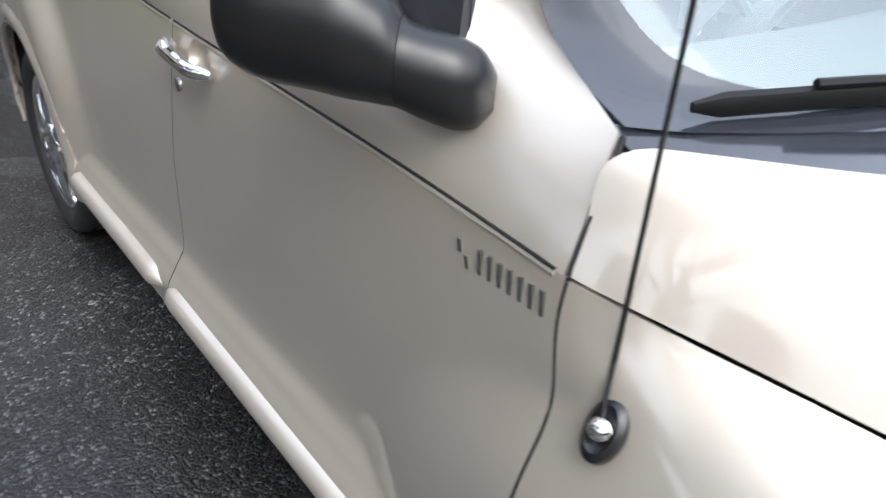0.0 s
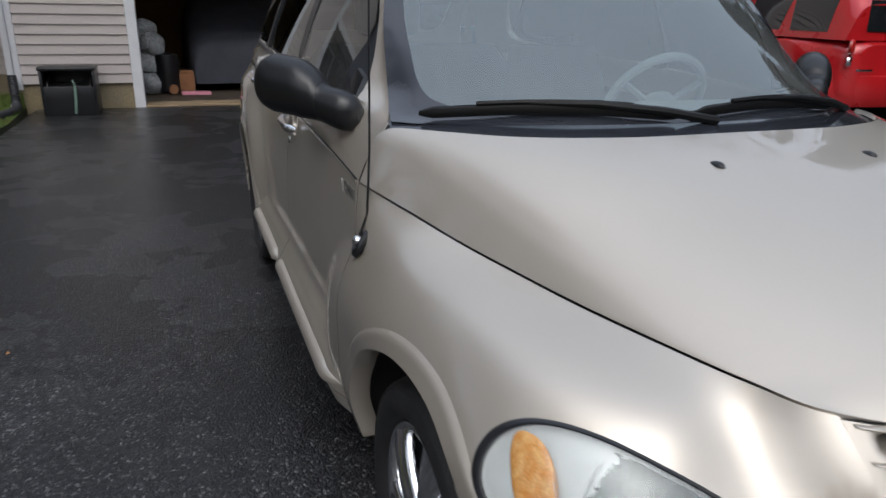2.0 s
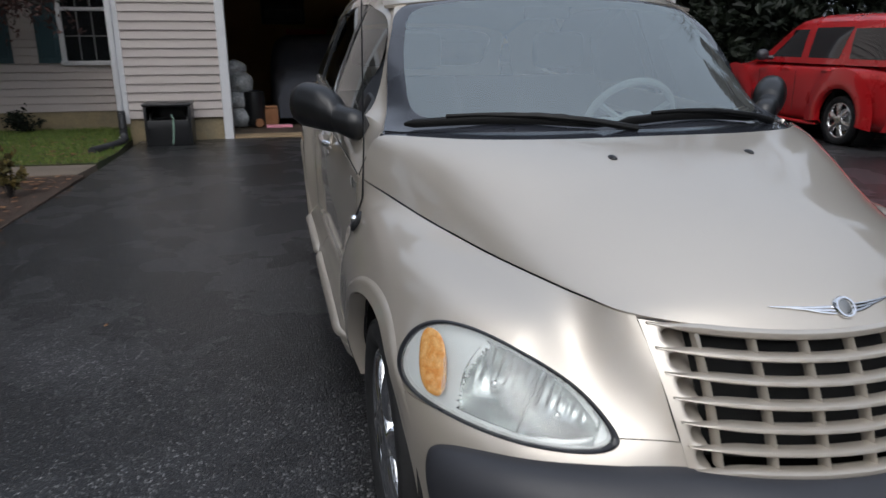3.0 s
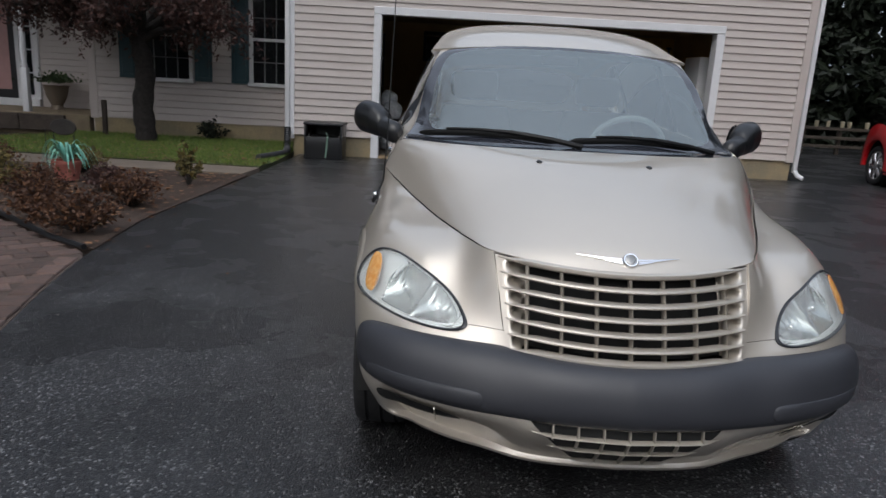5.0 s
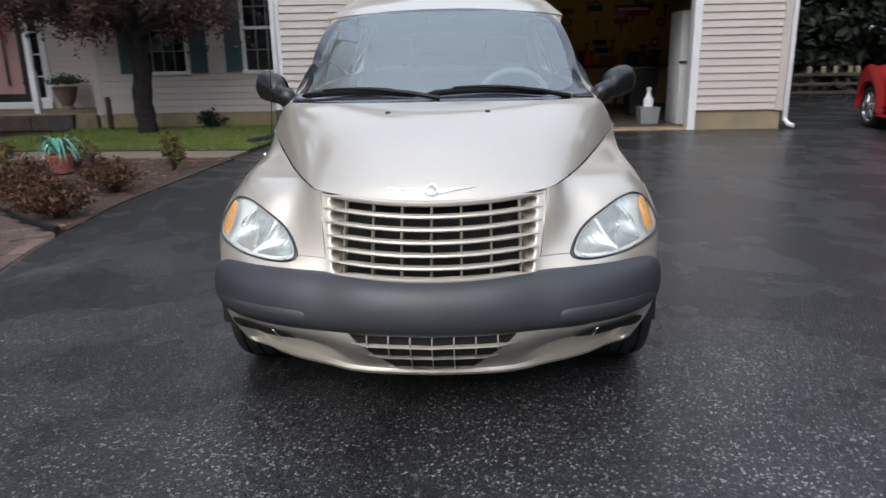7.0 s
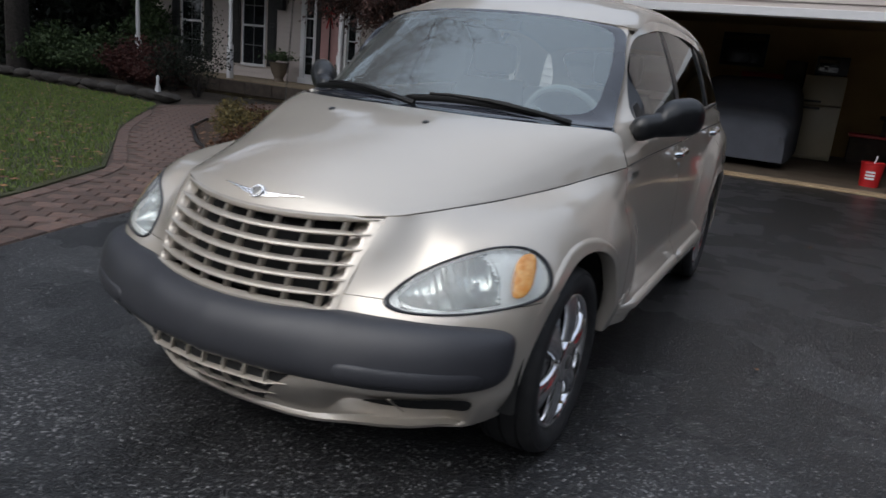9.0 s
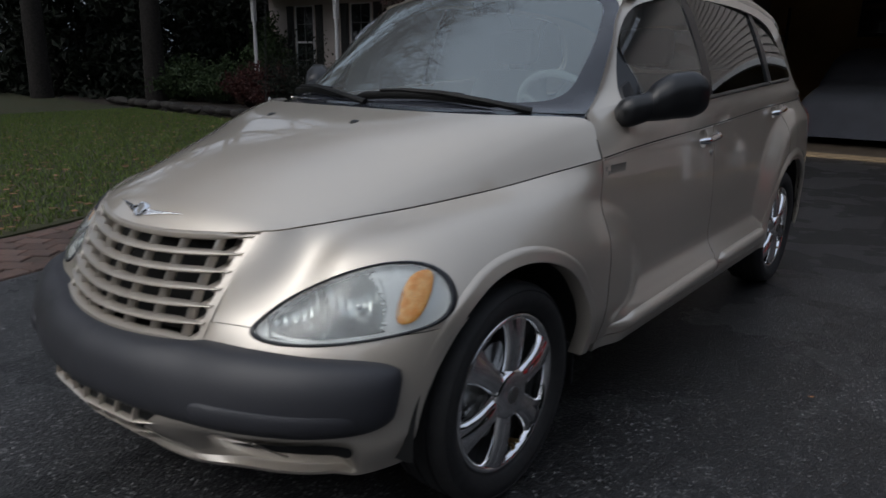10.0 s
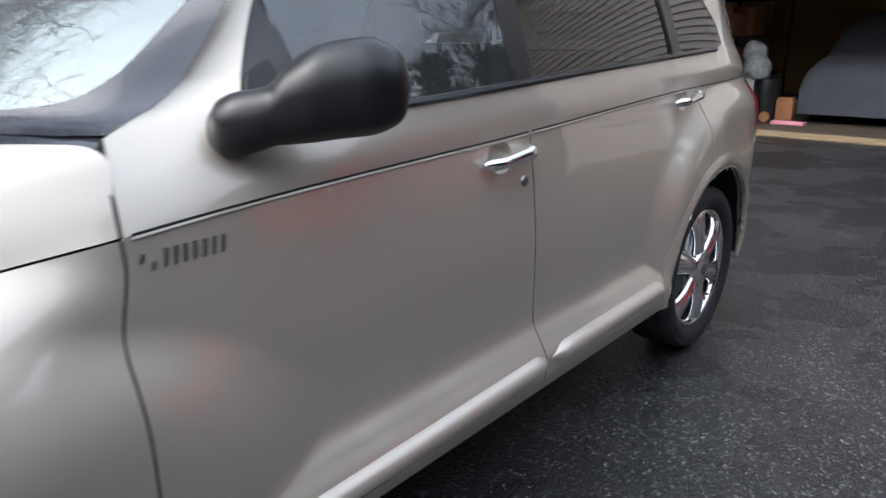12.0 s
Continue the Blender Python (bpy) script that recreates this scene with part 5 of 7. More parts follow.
# ---- ground ----
bm = bmesh.new()
sheet(bm, [[(x, y, -.06) for x in (-400, -60, 60, 400)] for y in (-400, -60, 60, 400)])
ground = tagged(part("ground", face_out(bm, lambda c: (0, 0, 1)), SOIL), "dark damp soil strewn with leaves", "ground", kind="structure")
edge = catmull([(-2.2, -14, 0), (-2.2, -4, 0), (-2.25, -1, 0), (-2.42, -.07, 0), (-2.62, .7, 0), (-2.87, 1.9, 0), (-2.98, 3.2, 0), (-2.90, 4.8, 0), (-2.80, 6.5, 0), (-2.72, 8.62, 0)])
EDGE = [(edge(9 * i / 60).x, edge(9 * i / 60).y) for i in range(61)]
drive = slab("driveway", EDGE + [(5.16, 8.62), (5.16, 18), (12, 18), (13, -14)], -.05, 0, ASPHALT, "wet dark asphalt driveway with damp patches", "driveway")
LAWN = [(-45, -14), (-3.312, -14), (-3.312, -2), (-3.382, .12), (-3.612, .88), (-4.202, 1.98), (-5.272, 2.86), (-6.402, 3.80), (-7.562, 5.02), (-8.602, 6.22), (-9.6, 6.5), (-13.2, 6.6), (-20, 7.2), (-45, 8)]
slab("lawn", LAWN, -.05, .012, GRASS_SOIL, "damp green lawn with fallen leaves", "lawn")
YARD = [(-2.88, 6.66), (-2.80, 7.4), (-2.86, 10.0), (-7.0, 10.0), (-7.0, 8.9), (-7.35, 8.8), (-7.25, 6.92)]
slab("lawn_by_the_house", YARD, -.05, .03, GRASS_SOIL, "strip of green grass before the house", "lawn")
slab("concrete_walk", [(-2.93, 6.04), (-2.87, 6.64), (-7.25, 6.90), (-7.1, 6.1)], -.05, .02, CONCRETE, "pale concrete garden walk", "path")
BED = [(-2.905, 2.2), (-2.985, 3.2), (-2.94, 4.2), (-2.905, 4.8), (-2.86, 6.02), (-7.1, 6.08), (-6.1, 4.72), (-5.06, 3.84), (-4.28, 3.30), (-3.3, 2.43)]
slab("planting_bed", BED, -.05, .012, MULCH, "mulched planting bed with withered shrubs", "garden bed")

# ---- the house ----
BOARD = .1143


def board_mesh():
    bm = bmesh.new()
    rows = [[(x, y, z) for y, z in ((0, .004), (-.022, 0), (-.027, .005), (-.006, BOARD + .003), (0, BOARD + .003))] for x in (0, 1)]
    sheet(bm, rows, wrap=True, cap=True)
    bmesh.ops.recalc_face_normals(bm, faces=bm.faces)
    mesh = bpy.data.meshes.new("siding_board")
    bm.to_mesh(mesh)
    bm.free()
    mesh.materials.append(SIDING)
    return mesh


BOARD_MESH = board_mesh()


def siding(parent, x0, x1, y, z0, z1, holes=()):
    """Lapped boards on a wall that looks to -y, left out where the holes (x0, x1, z0, z1) are."""
    z = z0
    while z < z1 - .03:
        spans = [(x0, x1)]
        for a, b, c, d in holes:
            if c - .06 < z < d - .06:
                spans = [q for s, e in spans for q in ((s, min(e, a)), (max(s, b), e)) if q[1] - q[0] > .01]
        for s, e in spans:
            ob = link("siding_board", BOARD_MESH, parent)
            ob.matrix_local = Matrix.Translation((s, y, z)) @ Matrix.Diagonal((e - s, 1, 1, 1))
        z += BOARD


def wall(name, label, boxes):
    bm = bmesh.new()
    for b in boxes:
        box(bm, *b)
    return tagged(part(name, bm, WALL_CORE, soft=False), label, "wall", kind="structure")


def trim(name, mat, boxes, label, category="trim", parent=None):
    bm = bmesh.new()
    for b in boxes:
        box(bm, *b, .006)
    return tagged(part(name, bm, mat, parent, soft=False), label, category, kind="structure")


GY = 8.65
wall_g = wall("wall_garage_front", "beige lapped siding round an open double garage", [(-2.84, -1.56, GY, GY + .18, .30, 5.4), (3.72, 5.08, GY, GY + .18, .30, 5.4), (-1.56, 3.72, GY, GY + .18, 2.24, 5.4)])
trim("foundation_garage", FOUNDATION, [(-2.84, -1.58, GY + .01, GY + .20, -.06, .302), (3.74, 5.08, GY + .01, GY + .20, -.06, .302)], "ochre rendered foundation under the siding", "foundation")
trim("garage_door_frame", WHITE_TRIM, [(-1.62, -1.50, GY - .035, GY + .20, -.02, 2.17), (3.62, 3.74, GY - .035, GY + .20, -.02, 2.17), (-1.62, 3.74, GY - .037, GY + .20, 2.172, 2.285)], "white painted frame of the garage opening", "door frame")
trim("corner_board", WHITE_TRIM, [(-2.93, -2.82, GY - .03, GY + .12, .24, 5.4)], "white corner board of the garage", "trim")
trim("corner_board_east", SIDING, [(4.98, 5.10, GY - .03, GY + .12, .28, 5.4)], "beige corner board of the garage", "trim")
wall("wall_garage_side", "plain garage side walls", [(-2.84, -2.66, GY + .18, 14.6, -.05, 5.4), (4.90, 5.08, GY + .18, 14.6, -.05, 5.4)])
tagged(part("wall_garage_back", box(bmesh.new(), -2.66, 4.90, 14.5, 14.6, -.05, 3.0), GARAGE_WALL, soft=False), "tan back wall of the garage", "wall", kind="structure")
tagged(part("wall_garage_inner", box(bmesh.new(), 4.86, 4.896, GY + .19, 14.49, -.05, 2.5), GARAGE_WALL, soft=False), "tan inner wall of the garage", "wall", kind="structure")
tagged(part("floor_garage", box(bmesh.new(), -2.66, 4.90, GY + .32, 14.5, -.05, .02), GARAGE_FLOOR, soft=False), "stained concrete garage floor", "floor", kind="structure")
trim("garage_threshold", material("tan concrete lip", (0.30, 0.215, 0.125), 0.8, vary=0.2, scale=4, bump=0.3), [(-1.50, 3.62, GY - .02, GY + .32, -.05, .022)], "worn tan concrete lip at the garage floor", "threshold")
tagged(part("ceiling_garage", box(bmesh.new(), -2.66, 4.90, GY + .18, 14.5, 2.5, 2.6), GARAGE_WALL, soft=False), "garage ceiling", "ceiling", kind="structure")

WY = 10.0
WINDOWS = ((-3.86, -2.94), (-5.76, -4.83))
wall_w = wall("wall_wing", "beige lapped siding of the house", [(-6.6, -2.66, WY, WY + .2, -.05, 5.4)])
siding(wall_g, -2.82, -1.62, GY, .30, 2.26)
siding(wall_g, 3.74, 4.98, GY, .30, 2.26)
siding(wall_g, -2.82, 4.98, GY, .30 + BOARD * 17, 5.35)
siding(wall_w, -6.52, -2.90, WY, .30, 5.3, [(a - .01, b + .01, .96, 2.52) for a, b in WINDOWS])
trim("foundation_wing", FOUNDATION, [(-6.58, -2.86, WY - .012, WY + .02, -.05, .30)], "ochre rendered foundation under the siding", "foundation")
trim("corner_board_wing", SIDING, [(-6.64, -6.50, WY - .03, WY + .16, .28, 5.4)], "beige corner board of the house", "trim")


def window(name, x0, x1, z0, z1, y, columns, label, w=.065):
    win = thing(name, label, "window", kind="structure")
    bm = bmesh.new()
    box(bm, x0, x0 + w, y - .05, y + .02, z0, z1, .005)
    box(bm, x1 - w, x1, y - .05, y + .02, z0, z1, .005)
    box(bm, x0 + w, x1 - w, y - .048, y + .02, z1 - w, z1, .005)
    part("window_frame", bm, WHITE_TRIM, win, soft=False)
    bm = bmesh.new()
    part("window_sill", box(bm, x0 - .02, x1 + .02, y - .075, y + .01, z0 - .035, z0 + .03, .006), WHITE_TRIM, win, soft=False)
    mid = (z0 + z1) / 2
    bm = bmesh.new()
    part("meeting_rail", box(bm, x0 + w, x1 - w, y - .04, y, mid - .025, mid + .025, .004), WHITE_TRIM, win, soft=False)
    for a, b in ((z0 + .03, mid - .025), (mid + .025, z1 - w)):
        bm = bmesh.new()
        pane = part("pane", box(bm, x0 + w, x1 - w, y - .022, y - .010, a, b), WINDOW_GLASS, win, soft=False)
        for k in range(1, columns):
            bm = bmesh.new()
            x = x0 + w + (x1 - x0 - 2 * w) * k / columns
            part("muntin", box(bm, x - .008, x + .008, y - .030, y - .0225, a, b), MUNTIN, pane, soft=False)
        bm = bmesh.new()
        part("muntin", box(bm, x0 + w, x1 - w, y - .031, y - .0225, (a + b) / 2 - .008, (a + b) / 2 + .008), MUNTIN, pane, soft=False)
    return win


MUNTIN = material("grey window bars", (0.16, 0.16, 0.16), 0.6, vary=0.1, bump=0.0)
for k, (a, b) in enumerate(WINDOWS):
    window("window_%d" % (k + 1), a, b, 1.0, 2.50, WY, 4, "white double-hung window with dark panes and bars")


def shutter(x0, x1, z0, z1, y, mat=None, label="dark teal panelled window shutter"):
    mat = mat or TEAL
    sh = thing("shutter", label, "shutter", group="shutters of the house")
    bm = bmesh.new()
    box(bm, x0, x1, y - .035, y - .012, z0, z1, .004)
    part("panel", bm, mat, sh, soft=False)
    mid = z0 + (z1 - z0) * .52
    for a, b in ((z0 + .07, mid - .04), (mid + .04, z1 - .07)):
        bm = bmesh.new()
        box(bm, x0 + .05, x1 - .05, y - .048, y - .034, a, b, .012)
        part("raised_field", bm, mat, sh, soft=False)
    for z in (z0, mid - .03, z1 - .06):
        bm = bmesh.new()
        part("rail", box(bm, x0, x1, y - .047, y - .034, z, z + .06, .003), mat, sh, soft=False)
    return sh


for x in (-4.17, -4.80, -6.09):
    shutter(x, x + .30, 1.0, 2.50, WY - .005)

# entrance wing with its porch
EY, DECK = 11.5, .32
wall_e = wall("wall_entry", "beige lapped siding behind the porch", [(-15.0, -6.5, EY, EY + .2, -.05, 5.4)])
PORCH_WINDOWS = ((-12.15, -10.85), (-14.3, -13.0))
siding(wall_e, -15.0, -6.6, EY, DECK, 2.75, [(-10.0, -8.28, .2, 2.5)] + [(a - .01, b + .01, .5, 2.55) for a, b in PORCH_WINDOWS])
wall("wall_wing_return", "house side wall", [(-6.6, -6.45, WY + .2, EY, -.05, 5.4)])
for k, (a, b) in enumerate(PORCH_WINDOWS):
    window("window_%d" % (k + 3), a + .28, b - .28, .62, 2.5, EY, 2, "tall dark porch window in a thin white frame", .03)
    for x in (a - .08, b - .20):
        shutter(x, x + .28, .62, 2.5, EY - .005, DARK_METAL, "black panelled shutter beside the porch window")
tagged(part("porch_deck", box(bmesh.new(), -15.0, -6.65, 9.95, EY - .03, -.05, DECK, .01), material("porch paving", (0.20, 0.155, 0.10), 0.8, vary=0.25, scale=5, bump=0.3), soft=False), "brown porch deck with a worn edge", "porch", kind="structure")
for i in range(10):
    x = -14.9 + .785 * i
    bm = bmesh.new()
    ob = part("porch_timber", box(bm, x, x + .775, 9.86, 9.945, .02 + .003 * (i % 2), .30, .012), DARK_WOOD, soft=False)
    tagged(ob, "dark timber along the porch's front", "timber", group="timbers of the porch")
tagged(part("porch_roof", box(bmesh.new(), -15.2, -6.66, 9.75, EY - .02, 2.76, 2.95, .01), WHITE_TRIM, soft=False), "white porch roof with a plain fascia", "roof", kind="structure")
# eave added out of view, only to shade the wing's siding
tagged(part("eave", box(bmesh.new(), -6.65, -2.9, 8.72, WY - .03, 2.78, 2.95, .01), WHITE_TRIM, soft=False), "white boxed eave over the house wall", "eave", kind="structure")


def post(x, y):
    p = thing("porch_post", "white turned porch post with peeling paint", "post", group="posts of the porch")
    bm = bmesh.new()
    box(bm, x - .055, x + .055, y - .055, y + .055, DECK, DECK + .75, .008)
    part("plinth", bm, WHITE_TRIM, p)
    bm = bmesh.new()
    lathe(bm, [(.045, DECK + .75), (.056, DECK + .79), (.040, DECK + .83), (.052, DECK + .95), (.050, DECK + 1.3), (.040, DECK + 1.62), (.055, DECK + 1.68), (.040, DECK + 1.72)], 20, "z")
    bmesh.ops.translate(bm, vec=(x, y, 0), verts=bm.verts)
    part("shaft", bm, WHITE_TRIM, p)
    bm = bmesh.new()
    part("head", box(bm, x - .055, x + .055, y - .055, y + .055, DECK + 1.72, 2.757, .008), WHITE_TRIM, p)


for x in (-7.8, -10.9, -14.0):
    post(x, 10.1)

door = thing("door_1", "pale pink front door behind a dark storm door", "door", kind="structure")
for x0, x1 in ((-10.0, -9.88), (-9.62, -9.54), (-8.72, -8.64), (-8.40, -8.28)):
    bm = bmesh.new()
    part("door_frame", box(bm, x0, x1, EY - .06, EY + .01, DECK, 2.42, .006), WHITE_TRIM, door, soft=False)
bm = bmesh.new()
part("door_head", box(bm, -10.0, -8.28, EY - .065, EY + .01, 2.42, 2.56, .006), WHITE_TRIM, door, soft=False)
bm = bmesh.new()
part("door_sill", box(bm, -10.0, -8.28, EY - .12, EY + .01, DECK + .002, DECK + .14, .01), WHITE_TRIM, door, soft=False)
bm = bmesh.new()
part("door_leaf", box(bm, -9.54, -8.72, EY - .025, EY, DECK + .14, 2.42, .004), material("pale pink door paint", (0.42, 0.24, 0.23), 0.5, vary=0.08, bump=0.05), door, soft=False)
for b in ((-9.54, -9.42, DECK + .14, 2.42), (-8.84, -8.72, DECK + .14, 2.42), (-9.42, -8.84, DECK + .14, DECK + .30), (-9.42, -8.84, 2.30, 2.42)):
    bm = bmesh.new()
    part("storm_frame", box(bm, b[0], b[1], EY - .05, EY - .026, b[2], b[3], .004), DARK_METAL, door, soft=False)
for x0, x1 in ((-9.88, -9.62), (-8.64, -8.40)):
    for k in range(5):
        bm = bmesh.new()
        z = DECK + .22 + .43 * k
        part("sidelight_pane", box(bm, x0 + .03, x1 - .03, EY - .03, EY - .012, z, z + .40, .003), WINDOW_GLASS, door, soft=False)
    bm = bmesh.new()
    part("sidelight_back", box(bm, x0, x1, EY - .012, EY + .002, DECK + .14, 2.42), WHITE_TRIM, door, soft=False)
# red bow with a long tail on the door
bow = thing("door_bow", "red ribbon bow hanging on the front door", "bow")
bm = bmesh.new()
for side in (1, -1):
    tube(bm, [(-9.13, EY - .07, 1.98), (-9.13 + side * .10, EY - .09, 2.08), (-9.13 + side * .20, EY - .08, 2.05), (-9.13 + side * .16, EY - .07, 1.95), (-9.13, EY - .07, 1.97)], .022, 6)
    tube(bm, [(-9.13, EY - .07, 1.97), (-9.13 + side * .05, EY - .075, 1.75), (-9.13 + side * .10, EY - .07, 1.62)], .022, 6, .4)
part("ribbon", bm, RED_PLASTIC, bow)
bm = bmesh.new()
part("garland", tube(bm, [(-9.13, EY - .062, 1.9 - .14 * i + .01 * (i % 2)) for i in range(9)], .018, 6), DARK_METAL, bow)
lantern = thing("wall_lantern", "black wall lantern by the front door", "lamp")
bm = bmesh.new()
box(bm, -10.62, -10.46, EY - .20, EY - .06, 1.95, 2.22, .02)
box(bm, -10.57, -10.51, EY - .07, EY - .018, 2.05, 2.12)
part("lantern_body", bm, DARK_METAL, lantern)
bm = bmesh.new()
bmesh.ops.create_cone(bm, cap_ends=True, segments=16, radius1=.12, radius2=.02, depth=.10, matrix=Matrix.Translation((-10.54, EY - .13, 2.27)))
part("lantern_cap", bm, DARK_METAL, lantern)

# roofs that close the house above
ROOFING = material("grey shingle roof", (0.075, 0.07, 0.068), 0.9, vary=0.3, scale=6, fine=40, bump=0.5)
bm = bmesh.new()
sheet(bm, [[(x, y, z) for y, z in ((8.25, 5.36), (8.25, 5.48), (12.0, 8.0), (14.9, 6.0), (14.9, 5.9), (12.0, 7.9))] for x in (-2.95, 5.35)], wrap=True, cap=True)
tagged(part("roof_garage", bm, ROOFING, recalc=True, soft=False), "grey shingled garage roof", "roof", kind="structure")
bm = bmesh.new()
sheet(bm, [[(x, y, z) for y, z in ((9.6, 5.38), (9.6, 5.50), (14.0, 8.2), (18.4, 5.5), (18.4, 5.38), (14.0, 8.08))] for x in (-15.4, -2.6)], wrap=True, cap=True)
tagged(part("roof_house", bm, ROOFING, recalc=True, soft=False), "grey shingled house roof", "roof", kind="structure")
wall("wall_house_back", "house walls out of sight", [(-15.0, -2.7, 18.0, 18.2, -.05, 5.4), (-15.2, -15.0, 11.5, 18.2, -.05, 5.4), (-2.86, -2.66, 14.6, 18.2, -.05, 5.4)])


def downspout(x, y, z_top, foot, label):
    d = thing("downspout", label, "downspout")
    bm = bmesh.new()
    part("pipe", box(bm, x - .035, x + .035, y - .03, y + .03, .12, z_top, .012), WHITE_TRIM, d)
    bm = bmesh.new()
    tube(bm, [(x, y, .16), (x + foot[0] * .4, y + foot[1] * .4, .08), (x + foot[0], y + foot[1], .05)], .036, 8)
    part("shoe", bm, WHITE_TRIM, d)


downspout(5.14, GY - .03, 5.3, (.10, -.12), "white downspout at the garage corner")
downspout(-2.92, WY - 1.40, 5.3, (-.02, -.06), "white downspout beside the garage wall")
hose_pipe = thing("drain_pipe", "black corrugated drain pipe on the grass", "pipe")
bm = bmesh.new()
run = catmull([(-2.90, 8.52, .42), (-2.89, 8.46, .14), (-2.86, 8.25, .07), (-2.90, 7.85, .065), (-3.06, 7.35, .065)])
tube(bm, [run(4 * i / 90) for i in range(91)], [.046 + .006 * (i % 2) for i in range(91)], 10)
part("corrugated_pipe", bm, CORRUGATED, hose_pipe)

# black hose box
hose = thing("hose_box", "black plastic hose box by the garage wall", "hose box")
bm = bmesh.new()
for b in ((-2.56, -2.53, 8.06, 8.52, 0, .50), (-2.02, -1.99, 8.06, 8.52, 0, .50), (-2.53, -2.02, 8.06, 8.09, 0, .33), (-2.53, -2.02, 8.49, 8.52, 0, .50), (-2.53, -2.02, 8.09, 8.49, .02, .05)):
    box(bm, *b, .006)
part("box_body", bm, BLACK_PLASTIC, hose)
bm = bmesh.new()
part("lid", box(bm, -2.575, -1.975, 8.05, 8.53, .502, .545, .018), BLACK_PLASTIC, hose)
bm = bmesh.new()
lathe(bm, [(.04, -.23), (.17, -.23), (.17, -.215), (.09, -.21), (.09, .21), (.17, .215), (.17, .23), (.04, .23)], 24)
bmesh.ops.translate(bm, vec=(-2.275, 8.30, .26), verts=bm.verts)
part("reel", bm, DARK_METAL, hose)
bm = bmesh.new()
tube(bm, [(-2.22, 8.04, .40), (-2.20, 8.0, .34), (-2.21, 8.0, .18), (-2.23, 8.02, .03)], .014, 8)
part("hose_end", bm, material("green hose", (0.20, 0.30, 0.24), 0.5, vary=0.1), hose)

# ---- things in the garage ----
cover = thing("covered_car", "car under a crumpled grey cloth cover", "covered car")
top_line = pchip((9.92, .62), (10.02, .74), (10.25, .82), (10.9, .93), (11.3, 1.15), (11.8, 1.38), (12.6, 1.42), (13.4, 1.25), (14.0, .95), (14.2, .55))
bm = bmesh.new()
rows = []
for i in range(61):
    y = 9.92 + 4.25 * i / 60
    row = []
    for j in range(41):
        a = math.pi * j / 40
        c, s = math.cos(a), math.sin(a)
        w = .90 - .06 * math.exp(-(y - 9.92) * 4)
        p = Vector((w * math.copysign(abs(c) ** .35, c), y, .14 + (top_line(y) - .14) * s ** .42 if s > 1e-6 else .14))
        p += .018 * Vector(noise.noise_vector(p * 4.5)) + .008 * Vector(noise.noise_vector(p * 13))
        row.append(p)
    rows.append(row)
vs = sheet(bm, rows)
for k in (0, 60):
    mids = [bm.verts.new((vs[k][j].co.x, vs[k][j].co.y, .14)) for j in range(41)]
    for j in range(40):
        try:
            bm.faces.new((vs[k][j], vs[k][j + 1], mids[j + 1], mids[j]))
        except ValueError:
            pass
part("cover", bm, COVER_CLOTH, cover, recalc=True)
for x, y in ((-.72, 10.6), (.72, 10.6), (-.72, 13.3), (.72, 13.3)):
    bm = bmesh.new()
    lathe(bm, [(0, -.1), (.28, -.1), (.30, -.07), (.30, .07), (.28, .1), (0, .1)], 28)
    bmesh.ops.translate(bm, vec=(x, y, .32), verts=bm.verts)
    part("tyre", bm, RUBBER, cover)
bm = bmesh.new()
part("underside", box(bm, -.78, .78, 10.1, 13.9, .13, .22), BLACK, cover)

fridge = thing("refrigerator", "old off-white refrigerator standing in the garage", "refrigerator")
bm = bmesh.new()
part("cabinet", box(bm, .80, 1.48, 12.75, 13.4, .04, 1.56, .02), FRIDGE_WHITE, fridge)
for z0, z1 in ((.10, 1.02), (1.04, 1.55)):
    bm = bmesh.new()
    leaf = part("fridge_door", box(bm, .80, 1.48, 12.69, 12.745, z0, z1, .015), FRIDGE_WHITE, fridge)
    bm = bmesh.new()
    part("fridge_handle", box(bm, .86, 1.14, 12.655, 12.69, (z1 if z0 < .5 else z0) - (.07 if z0 < .5 else -.03), (z1 if z0 < .5 else z0) - (.03 if z0 < .5 else -.07), .008), DARK_METAL, leaf)
micro = thing("microwave_oven", "black microwave oven on the refrigerator", "microwave")
bm = bmesh.new()
body = part("oven_case", box(bm, .92, 1.46, 12.85, 13.3, 1.565, 1.90, .015), DARK_METAL, micro)
bm = bmesh.new()
part("oven_window", box(bm, .97, 1.30, 12.838, 12.85, 1.62, 1.85, .004), WINDOW_GLASS, micro)
tall = thing("tall_cabinet", "dark tall cabinet beside the refrigerator", "cabinet")
bm = bmesh.new()
part("cabinet_case", box(bm, .42, .76, 12.9, 13.5, .02, 1.78, .01), DARK_WOOD, tall)
banner = thing("wall_banner", "red cloth hanging on the garage wall", "banner")
bm = bmesh.new()
sheet(bm, [[(-.50 + .85 * i / 12, 14.46 + .012 * math.sin(i * 1.7), 1.55 - .50 * j / 4 + .08 * math.sin(math.pi * i / 12) * (j / 4)) for j in range(5)] for i in range(13)])
part("cloth", bm, RED_PLASTIC, banner, thick=.01)
pic = thing("wall_picture", "dark framed picture on the garage wall", "picture")
bm = bmesh.new()
part("picture_frame", box(bm, -1.0, -.10, 14.44, 14.50, 1.65, 2.32, .01), DARK_METAL, pic)
bm = bmesh.new()
part("picture_field", box(bm, -.93, -.17, 14.432, 14.44, 1.72, 2.25), WINDOW_GLASS, pic)
bucket = thing("red_bucket", "red plastic bucket with a white label", "bucket")
bm = bmesh.new()
